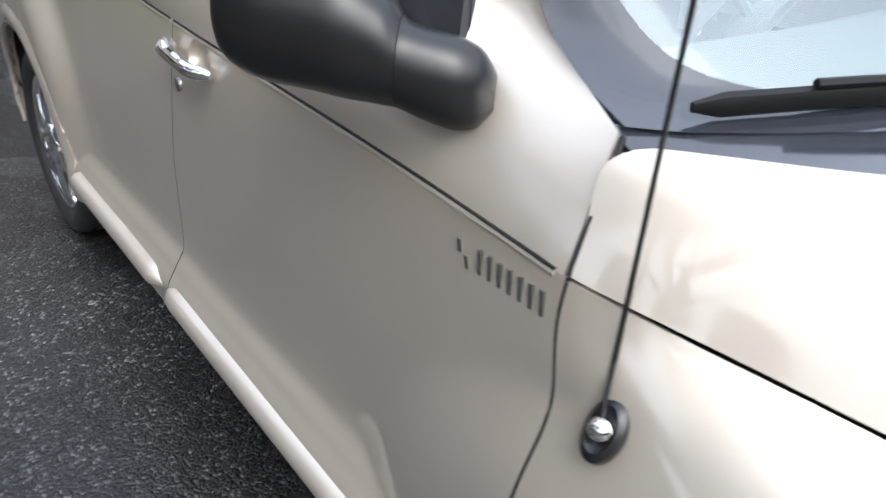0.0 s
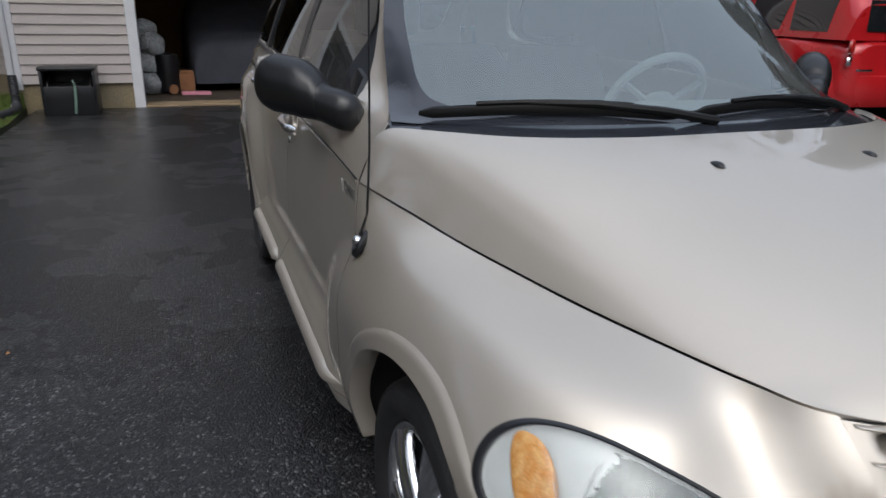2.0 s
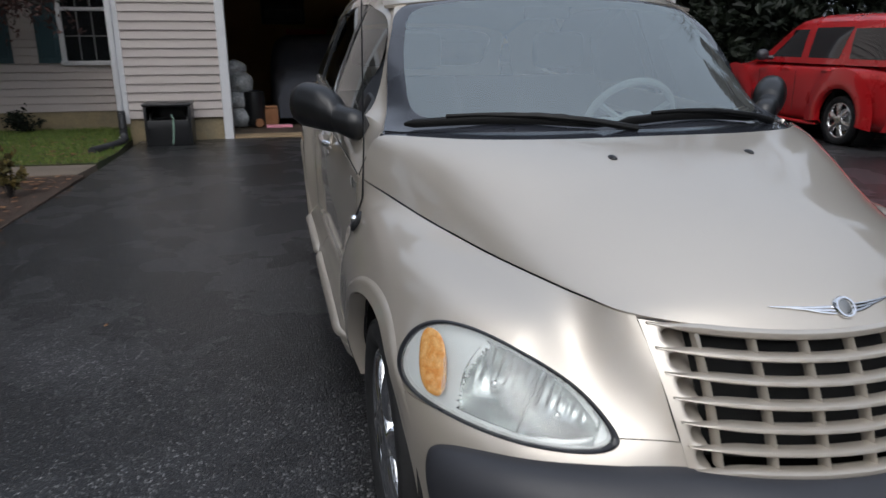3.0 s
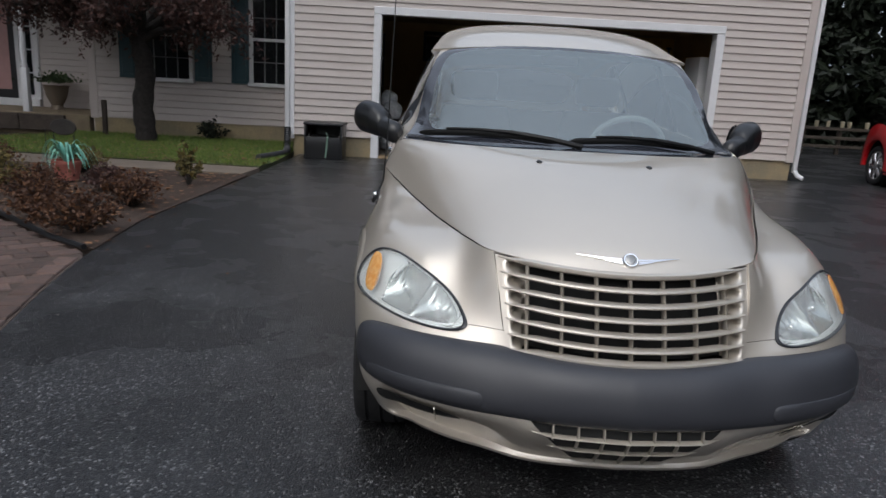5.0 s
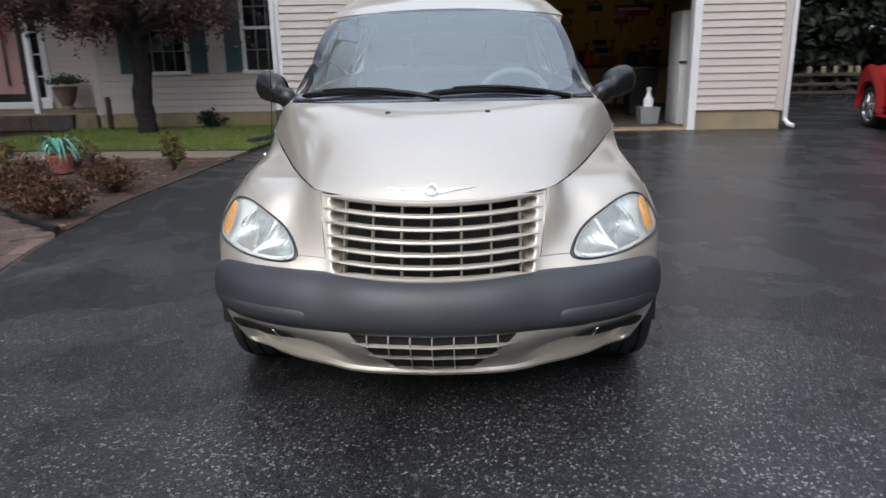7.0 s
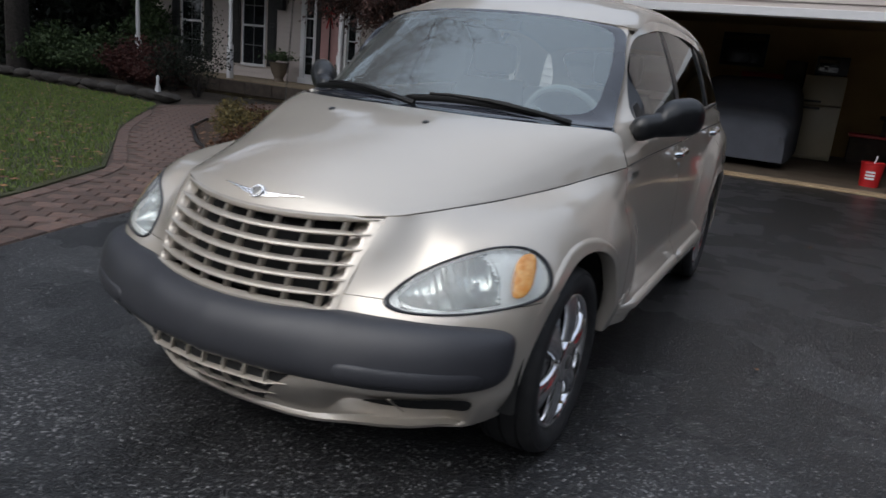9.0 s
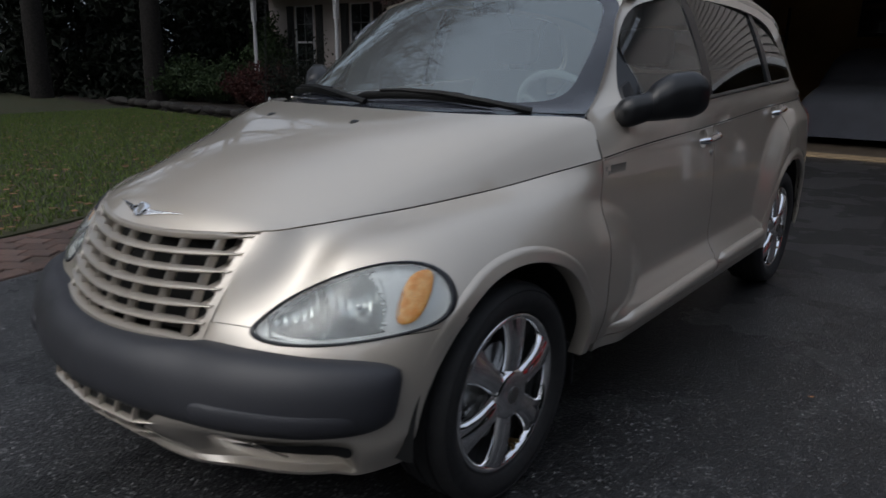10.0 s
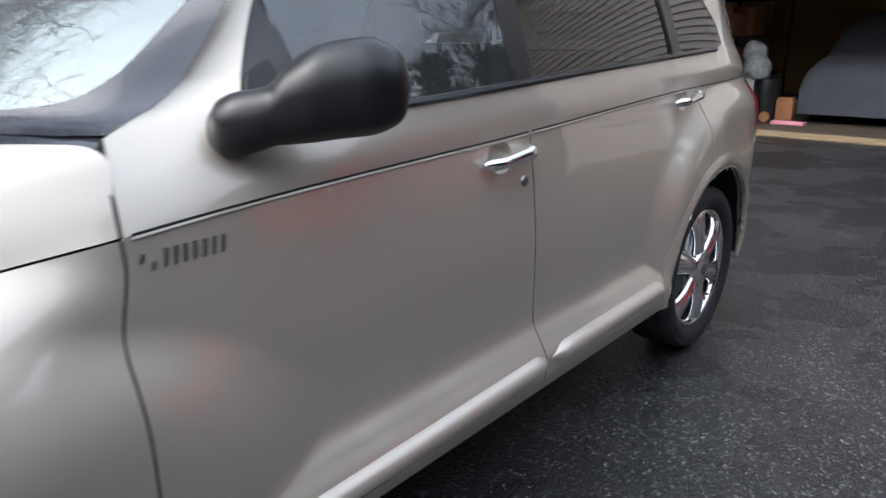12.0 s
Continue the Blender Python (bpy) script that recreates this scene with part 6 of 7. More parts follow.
lathe(bm, [(0, .025), (.125, .022), (.15, .34), (.158, .345), (.158, .365), (.145, .365), (.12, .05)], 32, "z")
bmesh.ops.translate(bm, vec=(2.03, 9.62, 0), verts=bm.verts)
part("pail", bm, RED_PLASTIC, bucket)
for k in range(3):
    bm = bmesh.new()
    sheet(bm, [[(2.03 + (.142 + .004 + .02 * (.22 - .035 * k - .17)) * math.sin(a), 9.62 - (.146) * math.cos(a), z) for z in (.22 - .045 * k, .245 - .045 * k)] for a in (radians(-30 + 6 * i) for i in range(9))])
    part("label_bar", bm, WHITE_TRIM, bucket)
bm = bmesh.new()
part("stick", tube(bm, [(2.0, 9.62, .05), (2.06, 9.6, .46)], .012, 8), WHITE_TRIM, bucket)
# left side: bags, barrel, boxes
bag = thing("plastic_bags", "stack of milky plastic bags and bottles", "bags")
for k, (x, y, z, r) in enumerate(((-1.42, 9.85, .16, .17), (-1.44, 9.95, .42, .20), (-1.40, 9.9, .68, .18), (-1.45, 9.95, .88, .14))):
    bm = bmesh.new()
    bmesh.ops.create_icosphere(bm, subdivisions=3, radius=r, matrix=Matrix.Translation((x, y, z)))
    for v in bm.verts:
        v.co += .045 * Vector(noise.noise_vector(v.co * 7))
        v.co.z = max(v.co.z, .025)
    part("bag", bm, CLEAR_BAG, bag)
barrel = thing("black_barrel", "black wheeled barrel on the garage floor", "barrel")
bm = bmesh.new()
lathe(bm, [(0, .05), (.16, .05), (.17, .10), (.175, .45), (.16, .56), (.05, .58), (0, .58)], 28, "z")
bmesh.ops.translate(bm, vec=(-1.22, 9.88, 0), verts=bm.verts)
part("barrel_body", bm, BLACK_PLASTIC, barrel)
bm = bmesh.new()
lathe(bm, [(0, -.03), (.06, -.03), (.07, 0), (.06, .03), (0, .03)], 20, "y")
bmesh.ops.translate(bm, vec=(-1.15, 9.68, .092), verts=bm.verts)
part("barrel_wheel", bm, CARDBOARD, barrel)
carton = thing("cardboard_box", "small brown cardboard box", "box")
bm = bmesh.new()
part("carton", box(bm, -1.06, -.86, 9.80, 10.0, .022, .30, .006), CARDBOARD, carton)
bm = bmesh.new()
part("carton_flap", box(bm, -1.05, -.87, 9.79, 9.90, .302, .34, .004), CARDBOARD, carton)
foam = thing("foam_board", "flat pink foam board lying on the floor", "board")
bm = bmesh.new()
part("board", box(bm, -1.05, -.66, 9.60, 9.76, .022, .058, .004), PINK, foam)
shelf = thing("storage_shelf", "brown shelf stacked with cartons", "shelf")
for z in (.5, 1.05, 1.6):
    bm = bmesh.new()
    part("shelf_board", box(bm, -2.62, -1.75, 9.3, 12.5, z, z + .03), DARK_WOOD, shelf, soft=False)
for x, y in ((-2.6, 9.32), (-1.78, 9.32), (-2.6, 12.44), (-1.78, 12.44)):
    bm = bmesh.new()
    part("shelf_post", box(bm, x, x + .04, y, y + .04, .022, 2.1), DARK_WOOD, shelf, soft=False)
for i, (y, z, h) in enumerate(((9.4, .53, .40), (10.0, .53, .34), (9.45, 1.08, .42), (10.1, 1.08, .30), (9.5, 1.63, .36), (10.9, .53, .4), (10.9, 1.08, .4))):
    bm = bmesh.new()
    c = part("carton", box(bm, -2.45, -1.82 + .02 * (i % 3), y, y + .48, z + .002, z + h, .006), CARDBOARD)
    tagged(c, "brown cardboard carton on the shelf", "box", group="cartons on the shelf")
# right side: tool wall, bins, white cabinet
peg = thing("tool_board", "yellow tool board crowded with hanging tools", "tool board")
bm = bmesh.new()
part("board", box(bm, 2.3, 4.82, 14.44, 14.495, .95, 2.45, .004), YELLOW, peg)
rng = random.Random(5)
for k in range(26):
    x, z = 2.45 + 2.3 * rng.random(), 1.05 + 1.25 * rng.random()
    bm = bmesh.new()
    if k % 4 == 0:
        lathe(bm, [(.07, -.02), (.10, -.02), (.10, .01), (.07, .01), (.07, -.02)], 24, "y")
        bmesh.ops.translate(bm, vec=(x, 14.41, z), verts=bm.verts)
    elif k % 4 == 1:
        box(bm, x - .16, x + .16, 14.40, 14.437, z - .06, z + .06, .008)
    else:
        box(bm, x - .02, x + .02, 14.41, 14.437, z - .16, z + .10, .006)
        box(bm, x - .06, x + .06, 14.405, 14.436, z + .08, z + .12, .006)
    part("tool", bm, (DARK_METAL, DARK_WOOD, RED_PLASTIC, CARDBOARD, DARK_METAL)[k % 5], peg)
bm = bmesh.new()
part("red_sign", box(bm, 3.55, 4.35, 14.40, 14.436, 2.02, 2.26, .004), RED_PLASTIC, peg)
bm = bmesh.new()
part("sign_band", box(bm, 3.60, 4.30, 14.392, 14.40, 2.14, 2.20), WHITE_TRIM, peg)
bench = thing("workbench", "cluttered dark wooden workbench under the tools", "workbench")
bm = bmesh.new()
part("bench_top", box(bm, 2.2, 4.8, 13.8, 14.42, .86, .92, .006), DARK_WOOD, bench)
for x in (2.25, 3.5, 4.7):
    bm = bmesh.new()
    part("bench_leg", box(bm, x, x + .08, 13.84, 13.92, .022, .86), DARK_WOOD, bench)
for k, (x, w, h, m) in enumerate(((2.35, .3, .25, DARK_METAL), (2.8, .2, .35, RED_PLASTIC), (3.2, .35, .2, CARDBOARD), (3.8, .25, .3, DARK_METAL), (4.2, .3, .22, BLACK_PLASTIC))):
    bm = bmesh.new()
    tagged(part("tool_case", box(bm, x, x + w, 13.95, 14.25, .922, .92 + h, .015), m), "small case lying on the workbench", "case", group="cases on the workbench")
cab = thing("white_cabinet", "tall white panel cabinet inside the garage opening", "cabinet")
bm = bmesh.new()
part("cabinet_case", box(bm, 3.64, 3.84, 9.30, 10.0, .022, 1.85, .008), WHITE_TRIM, cab)
bm = bmesh.new()
part("cabinet_handle", box(bm, 3.62, 3.86, 9.28, 9.30, 1.02, 1.06, .005), DARK_METAL, cab)
for x, y, m, cap in ((4.2, 10.8, BLACK_PLASTIC, material("green lid", (0.03, 0.16, 0.07), 0.5)), (3.45, 11.2, BLACK_PLASTIC, DARK_METAL)):
    can = thing("wheeled_bin", "black refuse bin standing in the garage", "bin", group="bins in the garage")
    bm = bmesh.new()
    sheet(bm, [[(x + w * a, y + w * b, z) for a, b in ((-1, -1), (1, -1), (1, 1), (-1, 1))] for w, z in ((.22, .03), (.28, .85), (.29, .88))], wrap=True, cap=True)
    part("bin_body", bm, m, can, recalc=True, bevel=.02)
    bm = bmesh.new()
    part("lid", box(bm, x - .30, x + .30, y - .30, y + .30, .882, .94, .02), cap, can)
jug = thing("white_jug", "white plastic jug on a grey tub", "jug")
bm = bmesh.new()
lathe(bm, [(0, .31), (.08, .31), (.085, .42), (.04, .50), (.03, .56), (.05, .62), (0, .64)], 20, "z")
bmesh.ops.translate(bm, vec=(3.22, 9.55, 0), verts=bm.verts)
part("jug_body", bm, WHITE_TRIM, jug)
tub = thing("grey_tub", "grey plastic tub on the garage floor", "tub")
bm = bmesh.new()
sheet(bm, [[(3.22 + w * a, 9.55 + w * b, z) for a, b in ((-1, -1), (1, -1), (1, 1), (-1, 1))] for w, z in ((.14, .024), (.17, .30), (.18, .305))], wrap=True, cap=True)
part("tub_body", bm, material("grey tub plastic", (0.22, 0.23, 0.24), 0.5, vary=0.1), tub, recalc=True, bevel=.015)
chest = thing("low_chest", "low dark wooden chest by the wall", "chest")
bm = bmesh.new()
part("chest_body", box(bm, 1.75, 2.9, 13.6, 14.2, .022, .5, .02), DARK_WOOD, chest)
bm = bmesh.new()
part("chest_lid", box(bm, 1.72, 2.93, 13.56, 14.23, .502, .56, .015), RED_PLASTIC, chest)

# ---- the red estate car by the garage ----
def red_car():
    red = thing("red_car", "bright red retro estate car parked beside the garage", "car", pose(6.95, 5.95, 0, 0, 0, -7.0))
    half = pchip((-.98, .62), (-.90, .76), (-.6, .85), (.4, .87), (2.2, .865), (2.9, .84), (3.3, .74), (3.48, .50))
    deck = pchip((-.98, .96), (-.8, 1.03), (1.8, 1.04), (2.15, 1.02), (2.5, 1.0), (3.0, .95), (3.3, .87), (3.48, .70))
    low = pchip((-.98, .30), (-.7, .20), (0, .18), (2.6, .18), (3.3, .21), (3.48, .34))

    def ring_y(y):
        w, t, b = half(y), deck(y), low(y)
        row = []
        for k in range(40):
            a = math.tau * k / 40
            c, s = math.cos(a), math.sin(a)
            bulge = 1 + .035 * (smooth(.62, .2, abs(y)) + smooth(.62, .2, abs(y - 2.63))) * (1 if s < .75 else 0)
            row.append(((w * bulge) * math.copysign(abs(c) ** .32, c), y, (t + b) / 2 + (t - b) / 2 * math.copysign(abs(s) ** .45, s)))
        return row
    bm = bmesh.new()
    sheet(bm, [ring_y(-.98 + 4.46 * i / 90) for i in range(91)], wrap=True, cap=True)
    body = bmesh.new()
    body = bm
    bmesh.ops.recalc_face_normals(body, faces=body.faces)
    for cy in (0, 2.63):
        carve(body, cy, .33, .40)
    shell = part("body", body, RED_PAINT, red, thick=.01)
    roof_w = pchip((-.90, .64), (-.4, .69), (1.2, .69), (2.1, .60))
    roof_z = pchip((-.90, 1.50), (-.6, 1.60), (0, 1.64), (.8, 1.645), (1.3, 1.60), (1.7, 1.44), (2.05, 1.22), (2.3, 1.04))
    bm = bmesh.new()
    rows = []
    for i in range(61):
        y = -.93 + 3.2 * i / 60
        zt = roof_z(y) - (.10 * smooth(-.80, -.93, y))
        wt, wb = roof_w(y), .81
        row = []
        for k in range(25):
            a = math.pi * k / 24
            c, s = math.cos(a), math.sin(a)
            h = s ** .35 if s > 1e-6 else 0
            w = wb + (wt - wb) * h
            row.append((w * math.copysign(abs(c) ** .22, c), y, 1.0 + max(zt - 1.0, .01) * h))
        rows.append(row)
    vs = sheet(bm, rows)
    for row in (vs[0], vs[-1]):
        bm.faces.new(row)
    cabin = part("cabin", bm, RED_PAINT, red, recalc=True)
    tree = BVHTree.FromObject(cabin, bpy.context.evaluated_depsgraph_get())
    for side in (-1, 1):
        for y0, y1, z1, slant in ((-.62, .02, 1.45, -.06), (.22, .86, 1.47, .10), (1.02, 1.78, 1.45, .50)):
            bm = bmesh.new()
            rows = []
            for i in range(9):
                row = []
                for j in range(7):
                    f, g = i / 8, j / 6
                    z = 1.08 + (z1 - 1.08) * g
                    lean = slant * g
                    y = y0 + (y1 - y0) * f - (lean if slant > .3 and f > .5 else 0) * (2 * f - 1) - (slant * g * (1 - f) if 0 < slant < .3 else 0) + (.06 * g * f if slant < 0 else 0)
                    hit = tree.ray_cast(Vector((side * 2, y, z)), Vector((-side, 0, 0)))[0]
                    row.append(Vector(((hit.x if hit else side * .75) + side * .004, y, z)))
                rows.append(row)
            sheet(bm, rows)
            part("side_window", face_out(bm, lambda c: (side, 0, 0)), WINDOW_GLASS, cabin)
        # tail lamps and mirror
        for z, r, m in ((.93, .085, TAIL_RED), (.77, .07, CHROME)):
            bm = bmesh.new()
            lathe(bm, [(0, .02), (r * .7, .018), (r, .0), (r * 1.05, -.03)], 24, "y")
            bmesh.ops.transform(bm, matrix=Matrix.Translation((side * .70, -.955, z)) @ Matrix.Rotation(radians(180 - side * 38), 4, "Z"), verts=bm.verts)
            part("tail_lamp", bm, m, red)
        bm = bmesh.new()
        bmesh.ops.create_uvsphere(bm, u_segments=16, v_segments=10, radius=1, matrix=Matrix.Translation((side * .96, 1.72, 1.10)) @ Matrix.Diagonal((.10, .06, .085, 1)))
        tube(bm, [(side * .80, 1.70, 1.06), (side * .92, 1.72, 1.07)], .03, 8)
        part("door_mirror", bm, GREY_PLASTIC, red)
        for y in (.25, 1.15):
            bm = bmesh.new()
            box(bm, side * .862 - .012, side * .862 + .012, y, y + .20, .905, .935, .006)
            part("door_handle", bm, RED_PAINT, red)
        for y in (.12, .98, 1.90):
            bm = bmesh.new()
            tube(bm, [(side * (half(y) + .004), y, z) for z in (.36, .55, .75, .90)], .004, 4)
            part("door_joint", bm, BLACK, red)
        bm = bmesh.new()
        tube(bm, [(side * .872, y, .225) for y in (.42, .6, 1.3, 2.05, 2.22)], [.02, .034, .034, .034, .02], 8, .8)
        part("sill", bm, RED_PAINT, red)
        for cy in (0, 2.63):
            bm = bmesh.new()
            rows = []
            for i in range(41):
                a = radians(-8) + radians(196) * i / 40
                rows.append([(side * (half(min(max(cy + r * math.cos(a), -.9), 3.2)) * 1.035 + o), cy + r * math.cos(a), .33 + r * math.sin(a)) for r, o in ((.385, -.06), (.385, .0), (.40, .010), (.45, .014), (.54, .009), (.64, -.014))])
            sheet(bm, rows)
            part("wheel_arch", face_out(bm, lambda c: (side, 0, 0)), RED_PAINT, red)
            bm = bmesh.new()
            sheet(bm, [[(side * x, cy + r * math.cos(a), .33 + r * math.sin(a)) for a in (math.tau * i / 32 for i in range(32))] for x, r in ((.80, .395), (.55, .395), (.55, .02))], wrap=True)
            part("arch_liner", bm, BLACK, red)
    # back window, bumper, hitch, plate
    bm = bmesh.new()
    sheet(bm, [[(-.55 + 1.10 * i / 12, -.945 + .018 * (j / 4), 1.10 + .34 * j / 4) for j in range(5)] for i in range(13)])
    part("rear_window", face_out(bm, lambda c: (0, -1, 0)), WINDOW_GLASS, cabin)
    bm = bmesh.new()
    rows = []
    for i in range(25):
        a = -1 + 2 * i / 24
        rows.append([(.82 * a, -1.03 + .22 * abs(a) ** 4 + dy, z) for dy, z in ((.06, .62), (.0, .60), (-.01, .50), (.0, .34), (.05, .25))])
    sheet(bm, rows)
    part("rear_bumper", face_out(bm, lambda c: (0, -1, 0)), RED_PAINT, red, thick=.02)
    bm = bmesh.new()
    part("tow_hitch", box(bm, -.10, .10, -1.10, -.95, .26, .38, .01), DARK_METAL, red)
    bm = bmesh.new()
    plate = part("number_plate", box(bm, -.16, .16, -.998, -.985, .74, .88, .004), WHITE_TRIM, red)
    for k in range(6):
        bm = bmesh.new()
        part("plate_bar", box(bm, -.12 + .042 * k, -.095 + .042 * k, -1.002, -.998, .78, .84), DARK_METAL, plate)
    bm = bmesh.new()
    part("model_bar", box(bm, -.62, -.40, -.985, -.965, .66, .685, .003), CHROME, red)
    for side in (-1, 1):
        for cy, turn in ((0, 12), (2.63, 40)):
            add_wheel(red, pose(side * .80, cy, .3125, 0, 0, 0 if side > 0 else 180) @ pose(0, 0, 0, turn))
    return red


red_car()

# ---- low timber rail with pale cups beyond the drive ----
rail = thing("timber_rail", "dark low timber rail at the edge of the wood", "rail")
for z in (.16, .36, .58):
    bm = bmesh.new()
    part("rail_board", box(bm, 5.6, 11.0, 14.5, 14.58, z, z + .07, .006), DARK_WOOD, rail, soft=False)
for i in range(7):
    bm = bmesh.new()
    part("rail_post", box(bm, 5.6 + .88 * i, 5.68 + .88 * i, 14.585, 14.67, -.06, .66, .006), DARK_WOOD, rail, soft=False)
for i, x in enumerate((7.75, 8.2, 8.52, 8.80, 9.15, 9.32, 9.75)):
    cup = thing("pale_cup", "pale cylindrical cup standing on the rail", "cup", group="cups on the rail")
    bm = bmesh.new()
    lathe(bm, [(0, .652), (.045, .652), (.05, .79), (.042, .80), (0, .80)], 16, "z")
    bmesh.ops.translate(bm, vec=(x, 14.54, -.001), verts=bm.verts)
    part("cup_body", bm, FRIDGE_WHITE, cup)


# ---- plants ----
def leaf_cloud(name, spots, size, mat, parent, rng, stretch=1.6):
    """Many small leaves, each a folded pair of triangles at a spot with a random turn."""
    verts, faces = [], []
    for p in spots:
        t = Vector((rng.gauss(0, 1), rng.gauss(0, 1), rng.gauss(0, 1))).normalized()
        s = t.cross(Vector((rng.gauss(0, 1), rng.gauss(0, 1), rng.gauss(0, 1)))).normalized()
        k = size * (.6 + .8 * rng.random())
        n = len(verts)
        up = t.cross(s) * k * .25
        verts += [p - t * k * stretch / 2, p + s * k / 2 + up, p + t * k * stretch / 2, p - s * k / 2 + up]
        faces += [(n, n + 1, n + 2), (n, n + 2, n + 3)]
    mesh = bpy.data.meshes.new(name)
    mesh.from_pydata([tuple(v) for v in verts], [], faces)
    mesh.materials.append(mat)
    return tagged(link(name, mesh, parent), kind="stuff")


def shrub(label, at, radius, height, leaves, leaf, mat, seed, twigs=40, category="shrub", group=""):
    rng = random.Random(seed)
    sh = thing("shrub", label, category, pose(*at), group)
    bm = bmesh.new()
    spots = []
    for k in range(twigs):
        a, r = rng.random() * math.tau, radius * rng.random() ** .5
        tip = Vector((r * math.cos(a), r * math.sin(a), height * (1 - .55 * (r / radius) ** 2) * (.75 + .4 * rng.random())))
        mid = Vector((tip.x * .45, tip.y * .45, tip.z * .55)) + Vector((rng.gauss(0, .02), rng.gauss(0, .02), 0))
        tube(bm, [(tip.x * .1, tip.y * .1, 0), mid, tip], [.006, .004, .002], 4)
        for _ in range(leaves // twigs):
            t = .35 + .7 * rng.random()
            base = mid.lerp(tip, (t - .5) * 2) if t > .5 else mid * (t * 2)
            spots.append(base + Vector((rng.gauss(0, 1), rng.gauss(0, 1), rng.gauss(0, .8))) * radius * .11)
    tagged(part("brushwood", bm, BARK, sh), kind="stuff")
    leaf_cloud("foliage", spots, leaf, mat, sh, rng)
    return sh


BEDG = "shrubs in the planting bed"
for k, (x, y, r, h, m) in enumerate(((-3.20, 2.62, .30, .30, RUSSET_LEAF), (-3.28, 3.72, .30, .30, RUSSET_LEAF), (-3.75, 3.05, .27, .26, RUSSET_LEAF), (-4.15, 3.75, .32, .30, RUSSET_LEAF), (-3.85, 4.5, .25, .24, BROWN_LEAF), (-4.85, 4.25, .33, .34, OLIVE_LEAF), (-5.35, 4.75, .36, .38, OLIVE_LEAF), (-5.6, 5.4, .34, .34, RUSSET_LEAF), (-4.6, 5.5, .30, .30, OLIVE_LEAF), (-6.2, 5.5, .30, .34, OLIVE_LEAF))):
    shrub("low withered russet shrub in the mulch" if m is not OLIVE_LEAF else "low olive-brown shrub in the mulch", (x, y, .02), r, h, 1400, .022, m, 20 + k, group=BEDG)
shrub("sparse upright shrub with yellowing leaves", (-3.22, 5.0, .02), .16, .46, 260, .035, OLIVE_LEAF, 41, 14, group=BEDG)
shrub("sparse upright shrub with yellowing leaves", (-3.5, 5.6, .02), .14, .30, 160, .03, OLIVE_LEAF, 42, 10, group=BEDG)
shrub("round clipped green boxwood bush", (-16.6, 9.6, -.05), 1.0, 1.05, 6000, .06, BOX_LEAF, 51, 60, "bush")
shrub("round clipped green boxwood bush", (-15.2, 9.9, -.05), .95, 1.05, 6000, .06, BOX_LEAF, 52, 60, "bush")
shrub("tall clipped dark green bush", (-14.6, 11.0, -.05), .8, 2.1, 6000, .06, BOX_LEAF, 53, 60, "bush")
shrub("bare dark red barberry bush", (-13.4, 9.4, -.05), .75, .95, 4500, .045, RED_LEAF, 54, 60, "bush")
shrub("bare dark red barberry bush", (-12.2, 9.2, -.05), .7, .95, 4500, .045, RED_LEAF, 55, 60, "bush")
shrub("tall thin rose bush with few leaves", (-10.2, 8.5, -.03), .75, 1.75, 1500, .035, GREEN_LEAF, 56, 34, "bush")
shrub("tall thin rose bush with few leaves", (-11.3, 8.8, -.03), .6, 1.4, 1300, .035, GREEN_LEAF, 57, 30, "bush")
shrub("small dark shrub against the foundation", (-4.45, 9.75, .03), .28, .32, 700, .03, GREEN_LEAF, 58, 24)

# lumps along the left bed, added in place of its low dark edge
rng = random.Random(3)
for k in range(13):
    x = -9.3 - .62 * k
    bm = bmesh.new()
    bmesh.ops.create_icosphere(bm, subdivisions=2, radius=1, matrix=Matrix.Translation((x, 6.95 + .15 * rng.random() + .04 * k, .06)) @ Matrix.Diagonal((.34, .14, .10, 1)))
    for v in bm.verts:
        v.co += .05 * Vector(noise.noise_vector(v.co * 5))
    tagged(part("edging_lump", bm, STONE), "rough grey-brown stone edging the bed", "stone", group="stones round the bed")

# strap-leaved plant in a terracotta pot
pot = thing("flower_pot", "terracotta pot standing in the mulch", "pot")
bm = bmesh.new()
lathe(bm, [(0, .03), (.105, .03), (.14, .20), (.155, .20), (.158, .235), (.135, .235), (.125, .20), (0, .19)], 32, "z")
bmesh.ops.translate(bm, vec=(-4.45, 4.88, 0), verts=bm.verts)
part("pot_body", bm, TERRACOTTA, pot)
plant = thing("strap_plant", "teal and white strap-leaved plant in the pot", "plant")
rng = random.Random(8)
for k in range(44):
    a, reach, rise = rng.random() * math.tau, .16 + .16 * rng.random(), .12 + .16 * rng.random()
    d, s = Vector((math.cos(a), math.sin(a), 0)), Vector((-math.sin(a), math.cos(a), 0))
    bm = bmesh.new()
    rows = []
    for i in range(8):
        t = i / 7
        c = Vector((-4.45, 4.88, .19)) + d * reach * t + Vector((0, 0, rise * math.sin(math.pi * min(t * .85, 1)) - .10 * t ** 3))
        w = .013 * (1 - t ** 2.5) + .001
        rows.append([c - s * w, c + Vector((0, 0, -.004)), c + s * w])
    sheet(bm, rows)
    part("strap_leaf", bm, TEAL_LEAF, plant)

